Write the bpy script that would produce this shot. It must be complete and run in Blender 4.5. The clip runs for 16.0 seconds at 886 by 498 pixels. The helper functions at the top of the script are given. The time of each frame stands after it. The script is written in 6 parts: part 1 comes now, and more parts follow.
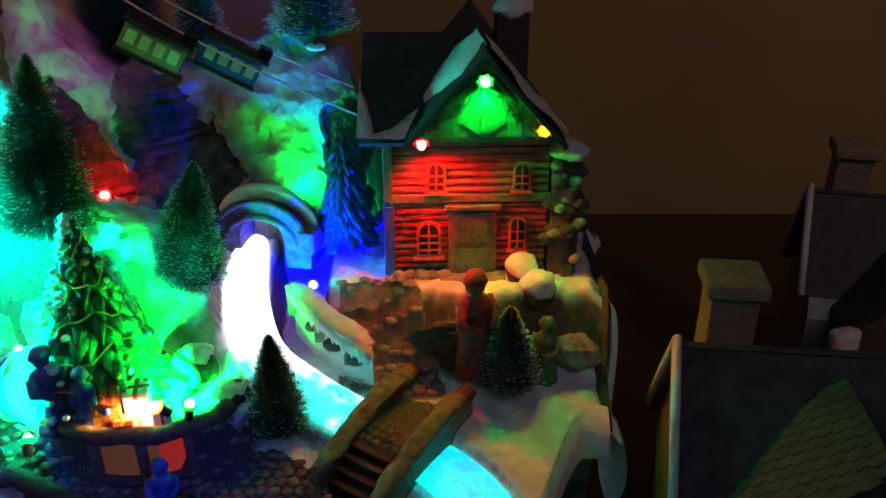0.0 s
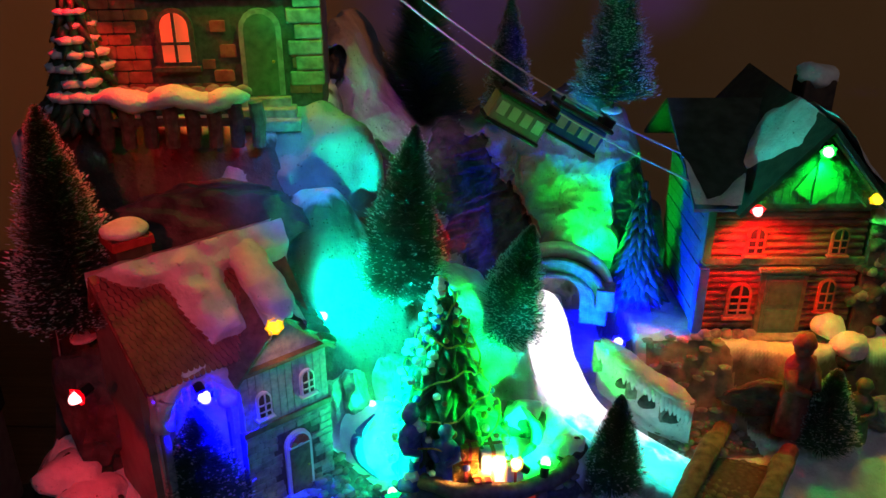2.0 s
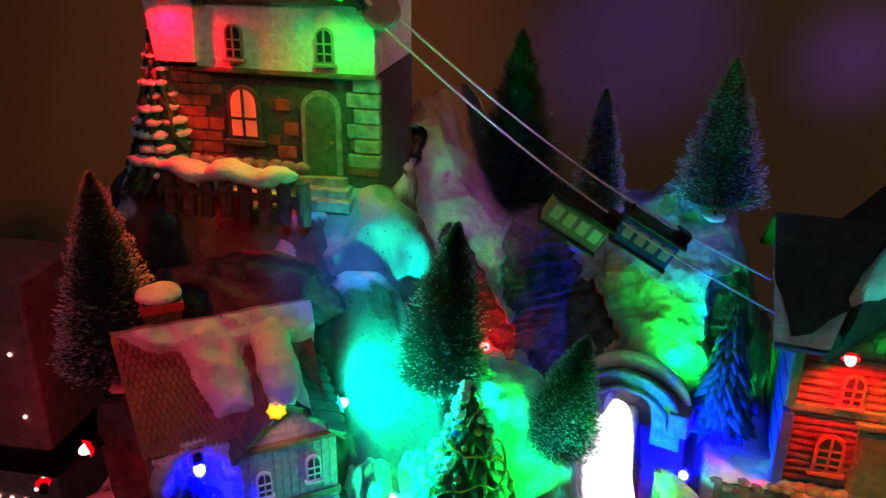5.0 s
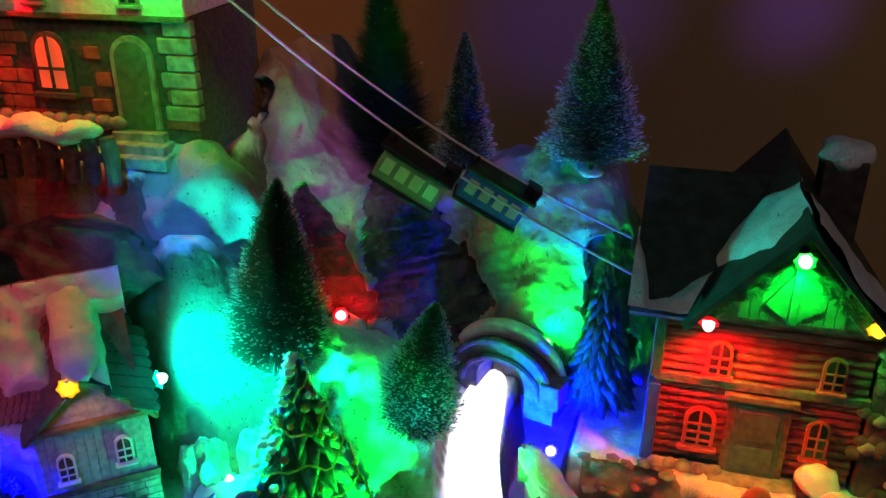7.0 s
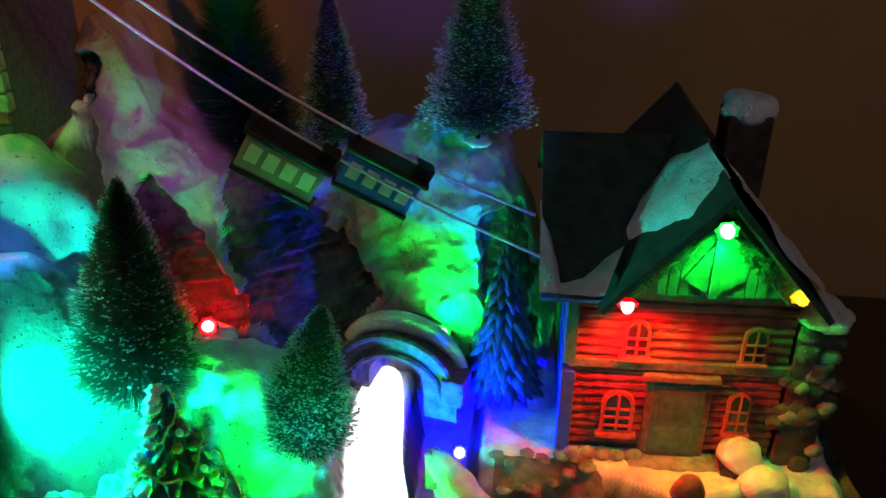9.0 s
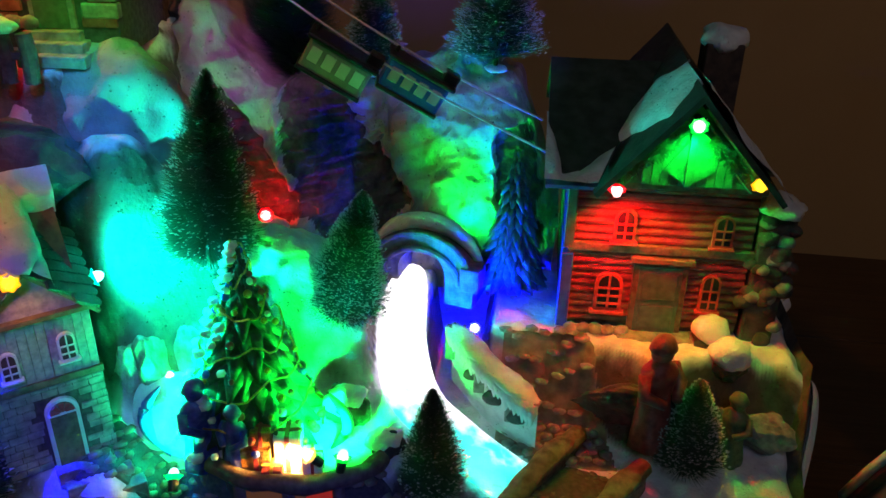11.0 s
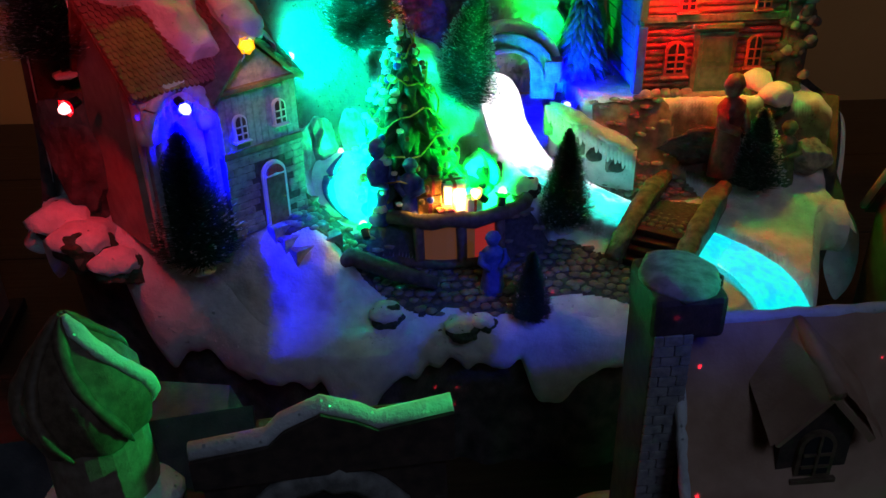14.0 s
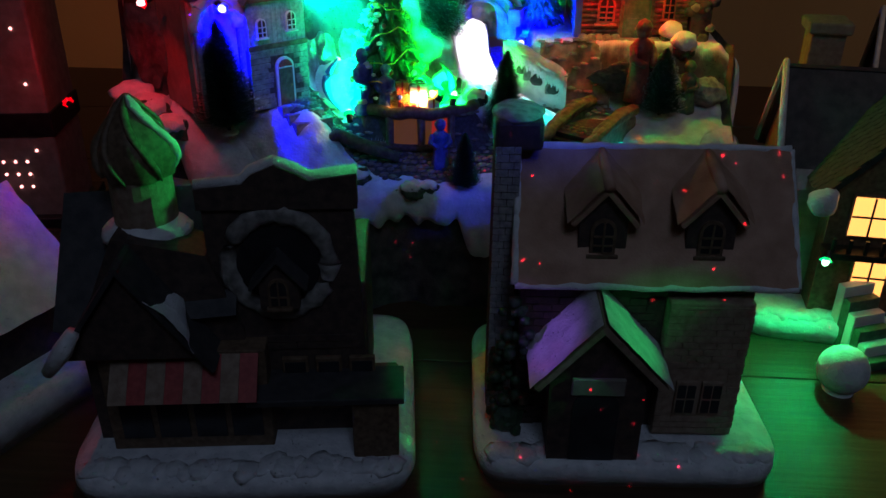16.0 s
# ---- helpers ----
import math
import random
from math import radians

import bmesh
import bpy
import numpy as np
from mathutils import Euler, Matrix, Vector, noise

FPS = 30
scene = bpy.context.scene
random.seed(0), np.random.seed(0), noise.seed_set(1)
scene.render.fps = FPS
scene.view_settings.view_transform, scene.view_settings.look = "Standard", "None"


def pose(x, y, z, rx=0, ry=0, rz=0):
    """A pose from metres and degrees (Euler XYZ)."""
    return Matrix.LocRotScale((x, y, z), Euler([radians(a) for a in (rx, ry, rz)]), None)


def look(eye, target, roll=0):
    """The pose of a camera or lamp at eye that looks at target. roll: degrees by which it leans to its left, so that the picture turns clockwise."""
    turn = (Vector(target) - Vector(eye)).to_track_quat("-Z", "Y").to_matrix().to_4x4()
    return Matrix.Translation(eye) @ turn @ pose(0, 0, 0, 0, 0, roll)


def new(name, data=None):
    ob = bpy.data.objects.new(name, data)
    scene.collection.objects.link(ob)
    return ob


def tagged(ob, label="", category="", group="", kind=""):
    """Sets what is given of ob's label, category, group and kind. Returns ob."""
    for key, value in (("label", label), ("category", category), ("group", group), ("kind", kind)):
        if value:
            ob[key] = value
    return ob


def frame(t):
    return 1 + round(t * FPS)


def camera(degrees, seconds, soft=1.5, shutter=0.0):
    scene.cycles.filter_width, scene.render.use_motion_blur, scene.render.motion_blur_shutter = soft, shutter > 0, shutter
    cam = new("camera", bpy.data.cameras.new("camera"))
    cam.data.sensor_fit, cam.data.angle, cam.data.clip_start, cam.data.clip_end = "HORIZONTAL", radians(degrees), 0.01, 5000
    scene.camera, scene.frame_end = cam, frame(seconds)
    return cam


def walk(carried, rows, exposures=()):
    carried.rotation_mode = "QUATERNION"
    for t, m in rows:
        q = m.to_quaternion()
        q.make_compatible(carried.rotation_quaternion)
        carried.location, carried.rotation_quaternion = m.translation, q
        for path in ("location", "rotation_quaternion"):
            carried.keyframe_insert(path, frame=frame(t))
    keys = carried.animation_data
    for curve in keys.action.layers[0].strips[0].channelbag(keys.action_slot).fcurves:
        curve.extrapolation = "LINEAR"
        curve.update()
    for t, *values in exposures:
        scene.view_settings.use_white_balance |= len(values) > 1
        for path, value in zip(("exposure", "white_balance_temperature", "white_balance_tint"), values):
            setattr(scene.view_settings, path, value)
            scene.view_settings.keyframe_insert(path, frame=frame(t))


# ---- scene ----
cam = camera(55.6, 16.0)
METRES, EYE, TILT, LEAN, TURN = 1.15, 0.48, -27.0, 0.0, 0.0
ROWS = [
    (0.0, 0.0, 0.0, 0.0, 0.0, 0.0, -0.0),
    (0.5, -0.0537, -0.0076, 0.0003, 0.54, 0.68, -0.39),
    (1.0, -0.1015, -0.0187, -0.0005, 1.34, 1.04, -0.72),
    (1.5, -0.1435, -0.02, 0.0035, 1.74, 1.31, -0.83),
    (2.0, -0.1697, -0.0174, 0.0175, 1.5, 1.82, -0.77),
    (2.5, -0.1848, -0.0217, 0.0306, 1.03, 2.73, -0.2),
    (3.0, -0.1811, -0.0265, 0.0425, 0.97, 3.54, -0.59),
    (3.5, -0.1513, -0.0249, 0.0518, 4.06, 4.44, -2.68),
    (6.0, -0.0487, 0.036, 0.0603, 19.06, 1.8, -9.97),
    (6.5, -0.025, 0.0469, 0.0639, 18.15, 1.38, -9.2),
    (7.0, -0.0228, 0.068, 0.0644, 16.11, 1.05, -8.0),
    (7.5, -0.0289, 0.0946, 0.0743, 12.74, 0.51, -6.31),
    (8.0, -0.0439, 0.113, 0.0821, 9.66, -0.03, -4.89),
    (10.5, -0.0501, 0.0789, 0.0502, 5.1, -1.36, -3.13),
    (11.0, -0.0429, 0.0412, 0.0262, 6.89, -0.75, -4.68),
    (11.5, -0.0424, 0.007, 0.005, 9.06, -0.25, -6.04),
    (12.0, -0.0534, -0.006, -0.0064, 10.13, -0.31, -5.95),
    (12.5, -0.0855, -0.0021, -0.0179, 8.04, -0.48, -3.84),
    (13.0, -0.1268, -0.0255, -0.0434, 4.18, -0.62, -1.32),
    (13.5, -0.1647, -0.0477, -0.0749, 0.82, -1.09, 0.8),
    (14.0, -0.1712, -0.0531, -0.0918, -1.24, -2.06, 1.81),
    (14.5, -0.1426, -0.0766, -0.113, -1.52, -2.76, 1.15),
    (15.0, -0.1267, -0.1328, -0.1499, 0.29, -2.77, -0.43),
    (15.5, -0.1121, -0.181, -0.1746, 2.27, -2.22, -1.59),
    (16.0, -0.0917, -0.2144, -0.1813, 3.55, -1.16, -2.26),
]
walk(cam, [(t, pose(0, 0, EYE, TILT, LEAN, TURN) @ pose(METRES * x, METRES * y, METRES * z, 90 + pitch, roll, yaw)) for t, x, y, z, yaw, pitch, roll in ROWS])

# ---- room light ----
world = bpy.data.worlds.new("world")
world.use_nodes = True
world.node_tree.nodes["Background"].inputs["Color"].default_value = (0.35, 0.55, 0.75, 1)
world.node_tree.nodes["Background"].inputs["Strength"].default_value = 0.011
scene.world = world
scene.view_settings.exposure = 0.52


def lamp(name, kind, m, power, colour, size=0.004, angle=60, blend=0.6):
    data = bpy.data.lights.new(name, kind)
    data.energy, data.color = power, colour
    if kind == "AREA":
        data.size = size
    else:
        data.shadow_soft_size = size
    if kind == "SPOT":
        data.spot_size, data.spot_blend = radians(angle), blend
    ob = new(name, data)
    ob.matrix_world = m
    return tagged(ob, kind="structure")


# added dim, cool, unseen fill, and the coloured party projectors standing round the table
lamp("room_fill", "AREA", look((0.2, -1.1, 1.75), (-0.1, 0.4, 0.1)), 2.6, (0.36, 0.47, 0.72), 0.6)
lamp("projector_orange", "SPOT", look((0.75, -0.2, 1.2), (-0.87, 1.14, 0.17)), 24.0, (1.0, 0.3, 0.08), 0.05, 24, 1.0)
lamp("projector_violet", "SPOT", look((0.6, -0.3, 0.9), (-0.2, 1.14, 0.36)), 26.0, (0.12, 0.05, 1.0), 0.03, 9, 1.0)
# spot added only to brighten the brown wall, no such source known
lamp("wall_amber_fill", "SPOT", look((0.9, -0.3, 1.3), (0.4, 1.14, 0.3)), 5.0, (1.0, 0.5, 0.12), 0.05, 62, 1.0)
lamp("projector_green", "SPOT", look((0.62, 0.27, 0.42), (-0.326, 0.151, 0.225)), 16.0, (0.02, 1.0, 0.2), 0.01, 8, 0.6)
lamp("projector_lilac", "SPOT", look((-0.05, -0.2, 0.95), (-0.238, 0.556, 0.338)), 13.0, (0.6, 0.03, 1.0), 0.01, 6, 1.0)
lamp("projector_blue", "SPOT", look((0.2, -0.2, 0.95), (-0.105, 0.592, 0.352)), 14.0, (0.16, 0.12, 1.0), 0.01, 7, 1.0)
# two unseen spots added to tint the snow ledge azure and green
lamp("ledge_azure_fill", "SPOT", look((0.1, -0.3, 0.95), (-0.298, 0.45, 0.332)), 40.0, (0.0, 0.2, 1.0), 0.01, 5.2, 1.0)
lamp("ledge_green_fill", "SPOT", look((0.1, -0.2, 1.0), (-0.288, 0.475, 0.375)), 18.0, (0.02, 1.0, 0.06), 0.01, 5, 1.0)
# two added spots that lay green and lilac patches on the cottage porch
lamp("porch_green_fill", "SPOT", look((0.62, 0.0, 0.5), (-0.015, 0.13, 0.115)), 5.0, (0.02, 1.0, 0.2), 0.01, 5, 0.5)
lamp("porch_lilac_fill", "SPOT", look((-0.6, -0.2, 0.6), (-0.07, 0.13, 0.108)), 4.5, (0.35, 0.12, 1.0), 0.01, 4, 0.5)
lamp("projector_violet_streak", "SPOT", look((0.6, -0.3, 0.9), (0.05, 1.14, 0.36)), 28.0, (0.14, 0.05, 1.0), 0.03, 5, 1.0)
# three added spots, unseen, that tint chalet roof, chalet front and plaza
lamp("chalet_red_fill", "SPOT", look((-0.28, -0.5, 0.8), (-0.368, 0.385, 0.31)), 11.0, (1.0, 0.02, 0.03), 0.02, 11, 1.0)
lamp("chalet_indigo_fill", "SPOT", look((-0.1, -0.4, 0.9), (-0.282, 0.362, 0.238)), 16.0, (0.1, 0.1, 1.0), 0.02, 7.5, 1.0)
lamp("plaza_blue_fill", "SPOT", look((0.3, -0.4, 0.8), (-0.15, 0.342, 0.14)), 11.0, (0.01, 0.03, 1.0), 0.02, 9, 1.0)


def laser():
    """The projector's red laser: a scatter of sharp dots over the toy cottage."""
    ob = lamp("projector_laser", "SPOT", look((0.12, -0.55, 0.7), (0.0, 0.19, 0.075)), 110.0, (1.0, 0.02, 0.06), 0.0005, 21, 0.1)
    ob.data.use_nodes = True
    nt = ob.data.node_tree
    em = nt.nodes["Emission"]
    tc = nt.nodes.new("ShaderNodeTexCoord")
    vor = nt.nodes.new("ShaderNodeTexVoronoi")
    vor.inputs["Scale"].default_value = 72
    less = nt.nodes.new("ShaderNodeMath")
    less.operation, less.inputs[1].default_value = "LESS_THAN", 0.08
    nt.links.new(tc.outputs["Normal"], vor.inputs["Vector"])
    nt.links.new(vor.outputs["Distance"], less.inputs[0])
    nt.links.new(less.outputs[0], em.inputs["Strength"])


laser()

# ---- materials ----


def mat(name, a, b, size=0.004, rough=0.6, bump=0.3, metal=0.0, fine=0.0008, contrast=0.5, gloss=0.5, trans=0.0):
    """Two colours mixed by noise of the given feature size, with a second, finer grain in the relief."""
    m = bpy.data.materials.new(name)
    m.use_nodes = True
    nt = m.node_tree
    bsdf = nt.nodes["Principled BSDF"]
    geo = nt.nodes.new("ShaderNodeNewGeometry")
    n1 = nt.nodes.new("ShaderNodeTexNoise")
    n1.inputs["Scale"].default_value, n1.inputs["Detail"].default_value = 1 / size, 5
    n2 = nt.nodes.new("ShaderNodeTexNoise")
    n2.inputs["Scale"].default_value, n2.inputs["Detail"].default_value = 1 / fine, 3
    ramp = nt.nodes.new("ShaderNodeValToRGB")
    ramp.color_ramp.elements[0].position, ramp.color_ramp.elements[1].position = 0.5 - contrast / 3, 0.5 + contrast / 3
    ramp.color_ramp.elements[0].color, ramp.color_ramp.elements[1].color = (*a, 1), (*b, 1)
    add = nt.nodes.new("ShaderNodeMath")
    add.operation = "MULTIPLY_ADD"
    add.inputs[1].default_value = 0.35
    bmp = nt.nodes.new("ShaderNodeBump")
    bmp.inputs["Strength"].default_value, bmp.inputs["Distance"].default_value = bump, fine
    rr = nt.nodes.new("ShaderNodeMapRange")
    rr.inputs["To Min"].default_value, rr.inputs["To Max"].default_value = max(rough - 0.12, 0.05), min(rough + 0.12, 1)
    for n in (n1, n2):
        nt.links.new(geo.outputs["Position"], n.inputs["Vector"])
    nt.links.new(n1.outputs["Fac"], ramp.inputs["Fac"])
    nt.links.new(ramp.outputs["Color"], bsdf.inputs["Base Color"])
    nt.links.new(n2.outputs["Fac"], add.inputs[0])
    nt.links.new(n1.outputs["Fac"], add.inputs[2])
    nt.links.new(add.outputs[0], bmp.inputs["Height"])
    nt.links.new(bmp.outputs["Normal"], bsdf.inputs["Normal"])
    nt.links.new(n2.outputs["Fac"], rr.inputs["Value"])
    nt.links.new(rr.outputs["Result"], bsdf.inputs["Roughness"])
    bsdf.inputs["Metallic"].default_value = metal
    bsdf.inputs["Specular IOR Level"].default_value = gloss
    return m


def glow(name, colour, strength):
    m = bpy.data.materials.new(name)
    m.use_nodes = True
    nt = m.node_tree
    bsdf = nt.nodes["Principled BSDF"]
    bsdf.inputs["Base Color"].default_value = (*colour, 1)
    bsdf.inputs["Roughness"].default_value = 0.2
    bsdf.inputs["Emission Color"].default_value = (*colour, 1)
    bsdf.inputs["Emission Strength"].default_value = strength
    return m


def glittered(m, amount=0.03):
    """Adds flakes of glitter: single small cells that are bare, smooth metal."""
    nt = m.node_tree
    bsdf = nt.nodes["Principled BSDF"]
    geo = nt.nodes.new("ShaderNodeNewGeometry")
    vor = nt.nodes.new("ShaderNodeTexVoronoi")
    vor.inputs["Scale"].default_value = 1100
    sep = nt.nodes.new("ShaderNodeSeparateColor")
    cut = nt.nodes.new("ShaderNodeMath")
    cut.operation, cut.inputs[1].default_value = "GREATER_THAN", 1 - amount
    nt.links.new(geo.outputs["Position"], vor.inputs["Vector"])
    nt.links.new(vor.outputs["Color"], sep.inputs["Color"])
    nt.links.new(sep.outputs["Red"], cut.inputs[0])
    nt.links.new(cut.outputs[0], bsdf.inputs["Metallic"])
    tilt = nt.nodes.new("ShaderNodeVectorMath")
    tilt.operation = "MULTIPLY_ADD"
    tilt.inputs[1].default_value = (2.2, 2.2, 2.2)
    tilt.inputs[2].default_value = (-1.1, -1.1, -1.1)
    lean = nt.nodes.new("ShaderNodeVectorMath")
    lean.operation = "ADD"
    pick = nt.nodes.new("ShaderNodeMix")
    pick.data_type = "VECTOR"
    old = bsdf.inputs["Normal"].links[0].from_socket
    nt.links.new(vor.outputs["Color"], tilt.inputs[0])
    nt.links.new(tilt.outputs[0], lean.inputs[0])
    nt.links.new(geo.outputs["Normal"], lean.inputs[1])
    nt.links.new(cut.outputs[0], pick.inputs["Factor"])
    nt.links.new(old, pick.inputs[4])
    nt.links.new(lean.outputs[0], pick.inputs[5])
    nt.links.new(pick.outputs[1], bsdf.inputs["Normal"])
    return m


def terrain_material():
    """Snow on all that faces up, bare brown rock on the steep faces; the border wanders with noise."""
    m = glittered(mat("snowy_ground", (0.62, 0.63, 0.66), (0.85, 0.86, 0.88), 0.012, 0.55, 0.9, 0, 0.0022), 0.02)
    nt = m.node_tree
    bsdf = nt.nodes["Principled BSDF"]
    snow = bsdf.inputs["Base Color"].links[0].from_socket
    geo = nt.nodes.new("ShaderNodeNewGeometry")
    sep = nt.nodes.new("ShaderNodeSeparateXYZ")
    n = nt.nodes.new("ShaderNodeTexNoise")
    n.inputs["Scale"].default_value, n.inputs["Detail"].default_value = 30, 6
    stretch = nt.nodes.new("ShaderNodeMapping")
    stretch.inputs["Scale"].default_value = (1.0, 0.8, 0.7)
    madd = nt.nodes.new("ShaderNodeMath")
    madd.operation = "MULTIPLY_ADD"
    madd.inputs[1].default_value = 1.5
    ramp = nt.nodes.new("ShaderNodeValToRGB")
    ramp.color_ramp.elements[0].position, ramp.color_ramp.elements[1].position = 0.53, 0.76
    rock = nt.nodes.new("ShaderNodeTexNoise")
    rock.inputs["Scale"].default_value, rock.inputs["Detail"].default_value = 160, 6
    rr = nt.nodes.new("ShaderNodeValToRGB")
    rr.color_ramp.elements[0].color, rr.color_ramp.elements[1].color = (0.035, 0.03, 0.028, 1), (0.16, 0.12, 0.09, 1)
    mix = nt.nodes.new("ShaderNodeMixRGB")
    nt.links.new(geo.outputs["Normal"], sep.inputs[0])
    nt.links.new(geo.outputs["Position"], stretch.inputs["Vector"])
    nt.links.new(stretch.outputs[0], n.inputs["Vector"])
    nt.links.new(geo.outputs["Position"], rock.inputs["Vector"])
    nt.links.new(n.outputs["Fac"], madd.inputs[0])
    up = nt.nodes.new("ShaderNodeMath")
    up.operation, up.inputs[1].default_value = "MULTIPLY", 0.75
    madd.inputs[1].default_value = 0.62
    nt.links.new(sep.outputs["Z"], up.inputs[0])
    nt.links.new(up.outputs[0], madd.inputs[2])
    nt.links.new(madd.outputs[0], ramp.inputs["Fac"])
    nt.links.new(rock.outputs["Fac"], rr.inputs["Fac"])
    nt.links.new(ramp.outputs["Color"], mix.inputs["Fac"])
    nt.links.new(rr.outputs["Color"], mix.inputs["Color1"])
    nt.links.new(snow, mix.inputs["Color2"])
    nt.links.new(mix.outputs["Color"], bsdf.inputs["Base Color"])
    return m


def wood_table():
    m = mat("dark_wood", (0.035, 0.018, 0.01), (0.11, 0.06, 0.032), 0.05, 0.38, 0.25, 0, 0.003, 0.9)
    nt = m.node_tree
    geo = [n for n in nt.nodes if n.type == "NEW_GEOMETRY"][0]
    mp = nt.nodes.new("ShaderNodeMapping")
    mp.inputs["Scale"].default_value = (0.5, 9, 9)
    nt.links.new(geo.outputs["Position"], mp.inputs["Vector"])
    for n in nt.nodes:
        if n.type == "TEX_NOISE":
            nt.links.new(mp.outputs[0], n.inputs["Vector"])
    return m


SNOWLAND = terrain_material()
SNOW = glittered(mat("painted_snow", (0.66, 0.67, 0.7), (0.86, 0.86, 0.88), 0.01, 0.55, 0.9, 0, 0.002), 0.02)
# darker copy of painted_snow: dimness of mountain and ledge is in its colour
DIMSNOW = glittered(mat("dimmed_snow", (0.16, 0.13, 0.125), (0.42, 0.39, 0.39), 0.02, 0.6, 0.8, 0, 0.0018, 0.9), 0.02)
PORTAL = mat("dark_portal_stone", (0.045, 0.045, 0.05), (0.14, 0.13, 0.14), 0.006, 0.6, 0.7, 0, 0.001)
TABLE = wood_table()
PLASTER = mat("beige_plaster", (0.44, 0.29, 0.13), (0.52, 0.36, 0.18), 0.4, 0.85, 0.1, 0, 0.01)
CEIL = mat("ceiling_paint", (0.55, 0.5, 0.42), (0.62, 0.57, 0.5), 0.5, 0.9, 0.1, 0, 0.01)
ROCK = mat("dark_rock", (0.03, 0.028, 0.03), (0.12, 0.1, 0.09), 0.012, 0.75, 0.9, 0, 0.002)
STONE = mat("grey_stone", (0.16, 0.15, 0.14), (0.36, 0.34, 0.31), 0.006, 0.7, 0.6, 0, 0.001)
GROUT = mat("dark_joint", (0.05, 0.045, 0.04), (0.1, 0.09, 0.08), 0.003, 0.85, 0.5)
WINDOWRED = mat("red_window_paint", (0.42, 0.05, 0.04), (0.6, 0.1, 0.07), 0.004, 0.5, 0.3)
MOSS = mat("olive_frosted_stone", (0.06, 0.07, 0.04), (0.2, 0.21, 0.13), 0.006, 0.7, 0.8, 0, 0.0012)
COBBLE = mat("cobble_brown", (0.14, 0.11, 0.08), (0.3, 0.24, 0.18), 0.008, 0.65, 0.5, 0, 0.001)
REDBRICK = mat("red_painted_brick", (0.22, 0.05, 0.04), (0.4, 0.13, 0.09), 0.006, 0.6, 0.5, 0, 0.0008)
REDWOOD = mat("red_painted_wood", (0.15, 0.035, 0.025), (0.3, 0.085, 0.055), 0.007, 0.55, 0.5, 0, 0.0008)
GREYWOOD = mat("grey_blue_wood", (0.24, 0.24, 0.27), (0.42, 0.41, 0.42), 0.003, 0.6, 0.5, 0, 0.0007)
BROWNWOOD = mat("brown_wood", (0.1, 0.06, 0.035), (0.2, 0.13, 0.08), 0.004, 0.6, 0.5, 0, 0.0007)
GREEN_OR_GREENLIT = mat("green_or_greenlit_wood", (0.05, 0.1, 0.06), (0.1, 0.17, 0.11), 0.005, 0.5, 0.3)
WHITE = mat("white_paint", (0.72, 0.71, 0.68), (0.82, 0.81, 0.79), 0.01, 0.5, 0.3, 0, 0.0012)
STUCCO = mat("white_stucco", (0.62, 0.62, 0.6), (0.82, 0.82, 0.8), 0.004, 0.7, 1.0, 0, 0.0016)
TILE = mat("brown_roof_tile", (0.2, 0.06, 0.05), (0.36, 0.13, 0.1), 0.006, 0.5, 0.4, 0, 0.0008)
SLATE = mat("dark_green_slate", (0.02, 0.032, 0.024), (0.05, 0.07, 0.055), 0.008, 0.55, 0.5, 0, 0.001)
NEEDLE = mat("green_bristle", (0.02, 0.075, 0.05), (0.055, 0.15, 0.095), 0.004, 0.5, 0.1)
FROST = mat("white_frost", (0.55, 0.6, 0.62), (0.8, 0.84, 0.86), 0.003, 0.5, 0.2)
FIR = mat("dark_resin_fir", (0.015, 0.04, 0.022), (0.05, 0.1, 0.05), 0.004, 0.5, 0.6, 0, 0.001)
BARK = mat("brown_bark", (0.06, 0.04, 0.025), (0.13, 0.09, 0.06), 0.004, 0.8, 0.6)
BLUE_OR_BLUELIT = mat("blue_or_bluelit_paint", (0.03, 0.06, 0.4), (0.06, 0.1, 0.55), 0.01, 0.35, 0.15)
GREYPAINT = mat("grey_brown_paint", (0.2, 0.18, 0.15), (0.3, 0.27, 0.23), 0.01, 0.4, 0.15)
BLACK = mat("black_metal", (0.012, 0.012, 0.014), (0.03, 0.03, 0.032), 0.01, 0.4, 0.2, 0.4)
ROPE = mat("silver_cord", (0.5, 0.5, 0.52), (0.68, 0.68, 0.7), 0.002, 0.4, 0.6, 0, 0.0005)
GOLD = mat("gold_paint", (0.5, 0.28, 0.06), (0.75, 0.45, 0.12), 0.003, 0.3, 0.3, 0.7)
# on the figurines this blue is the blue light put into their colour
BLUE_TONE = mat("blue_tone", (0.04, 0.07, 0.3), (0.12, 0.16, 0.5), 0.004, 0.45, 0.3)
CLOTH_RED = mat("dark_red_figure_paint", (0.16, 0.03, 0.03), (0.3, 0.07, 0.06), 0.004, 0.45, 0.3)
CLOTH_GREEN = mat("green_figure_paint", (0.05, 0.12, 0.06), (0.12, 0.22, 0.1), 0.004, 0.45, 0.3)
PINKROOF = mat("snowy_pink_roof", (0.4, 0.22, 0.14), (0.6, 0.36, 0.25), 0.02, 0.7, 0.6, 0, 0.0016)
DARKBRICK = mat("dark_brick", (0.045, 0.03, 0.028), (0.1, 0.065, 0.05), 0.006, 0.7, 0.5, 0, 0.001)
DARKROOF = mat("charcoal_roof", (0.03, 0.03, 0.035), (0.07, 0.065, 0.065), 0.01, 0.65, 0.5, 0, 0.001)
STRIPE_RED = mat("red_awning", (0.32, 0.03, 0.03), (0.45, 0.06, 0.05), 0.004, 0.5, 0.3)
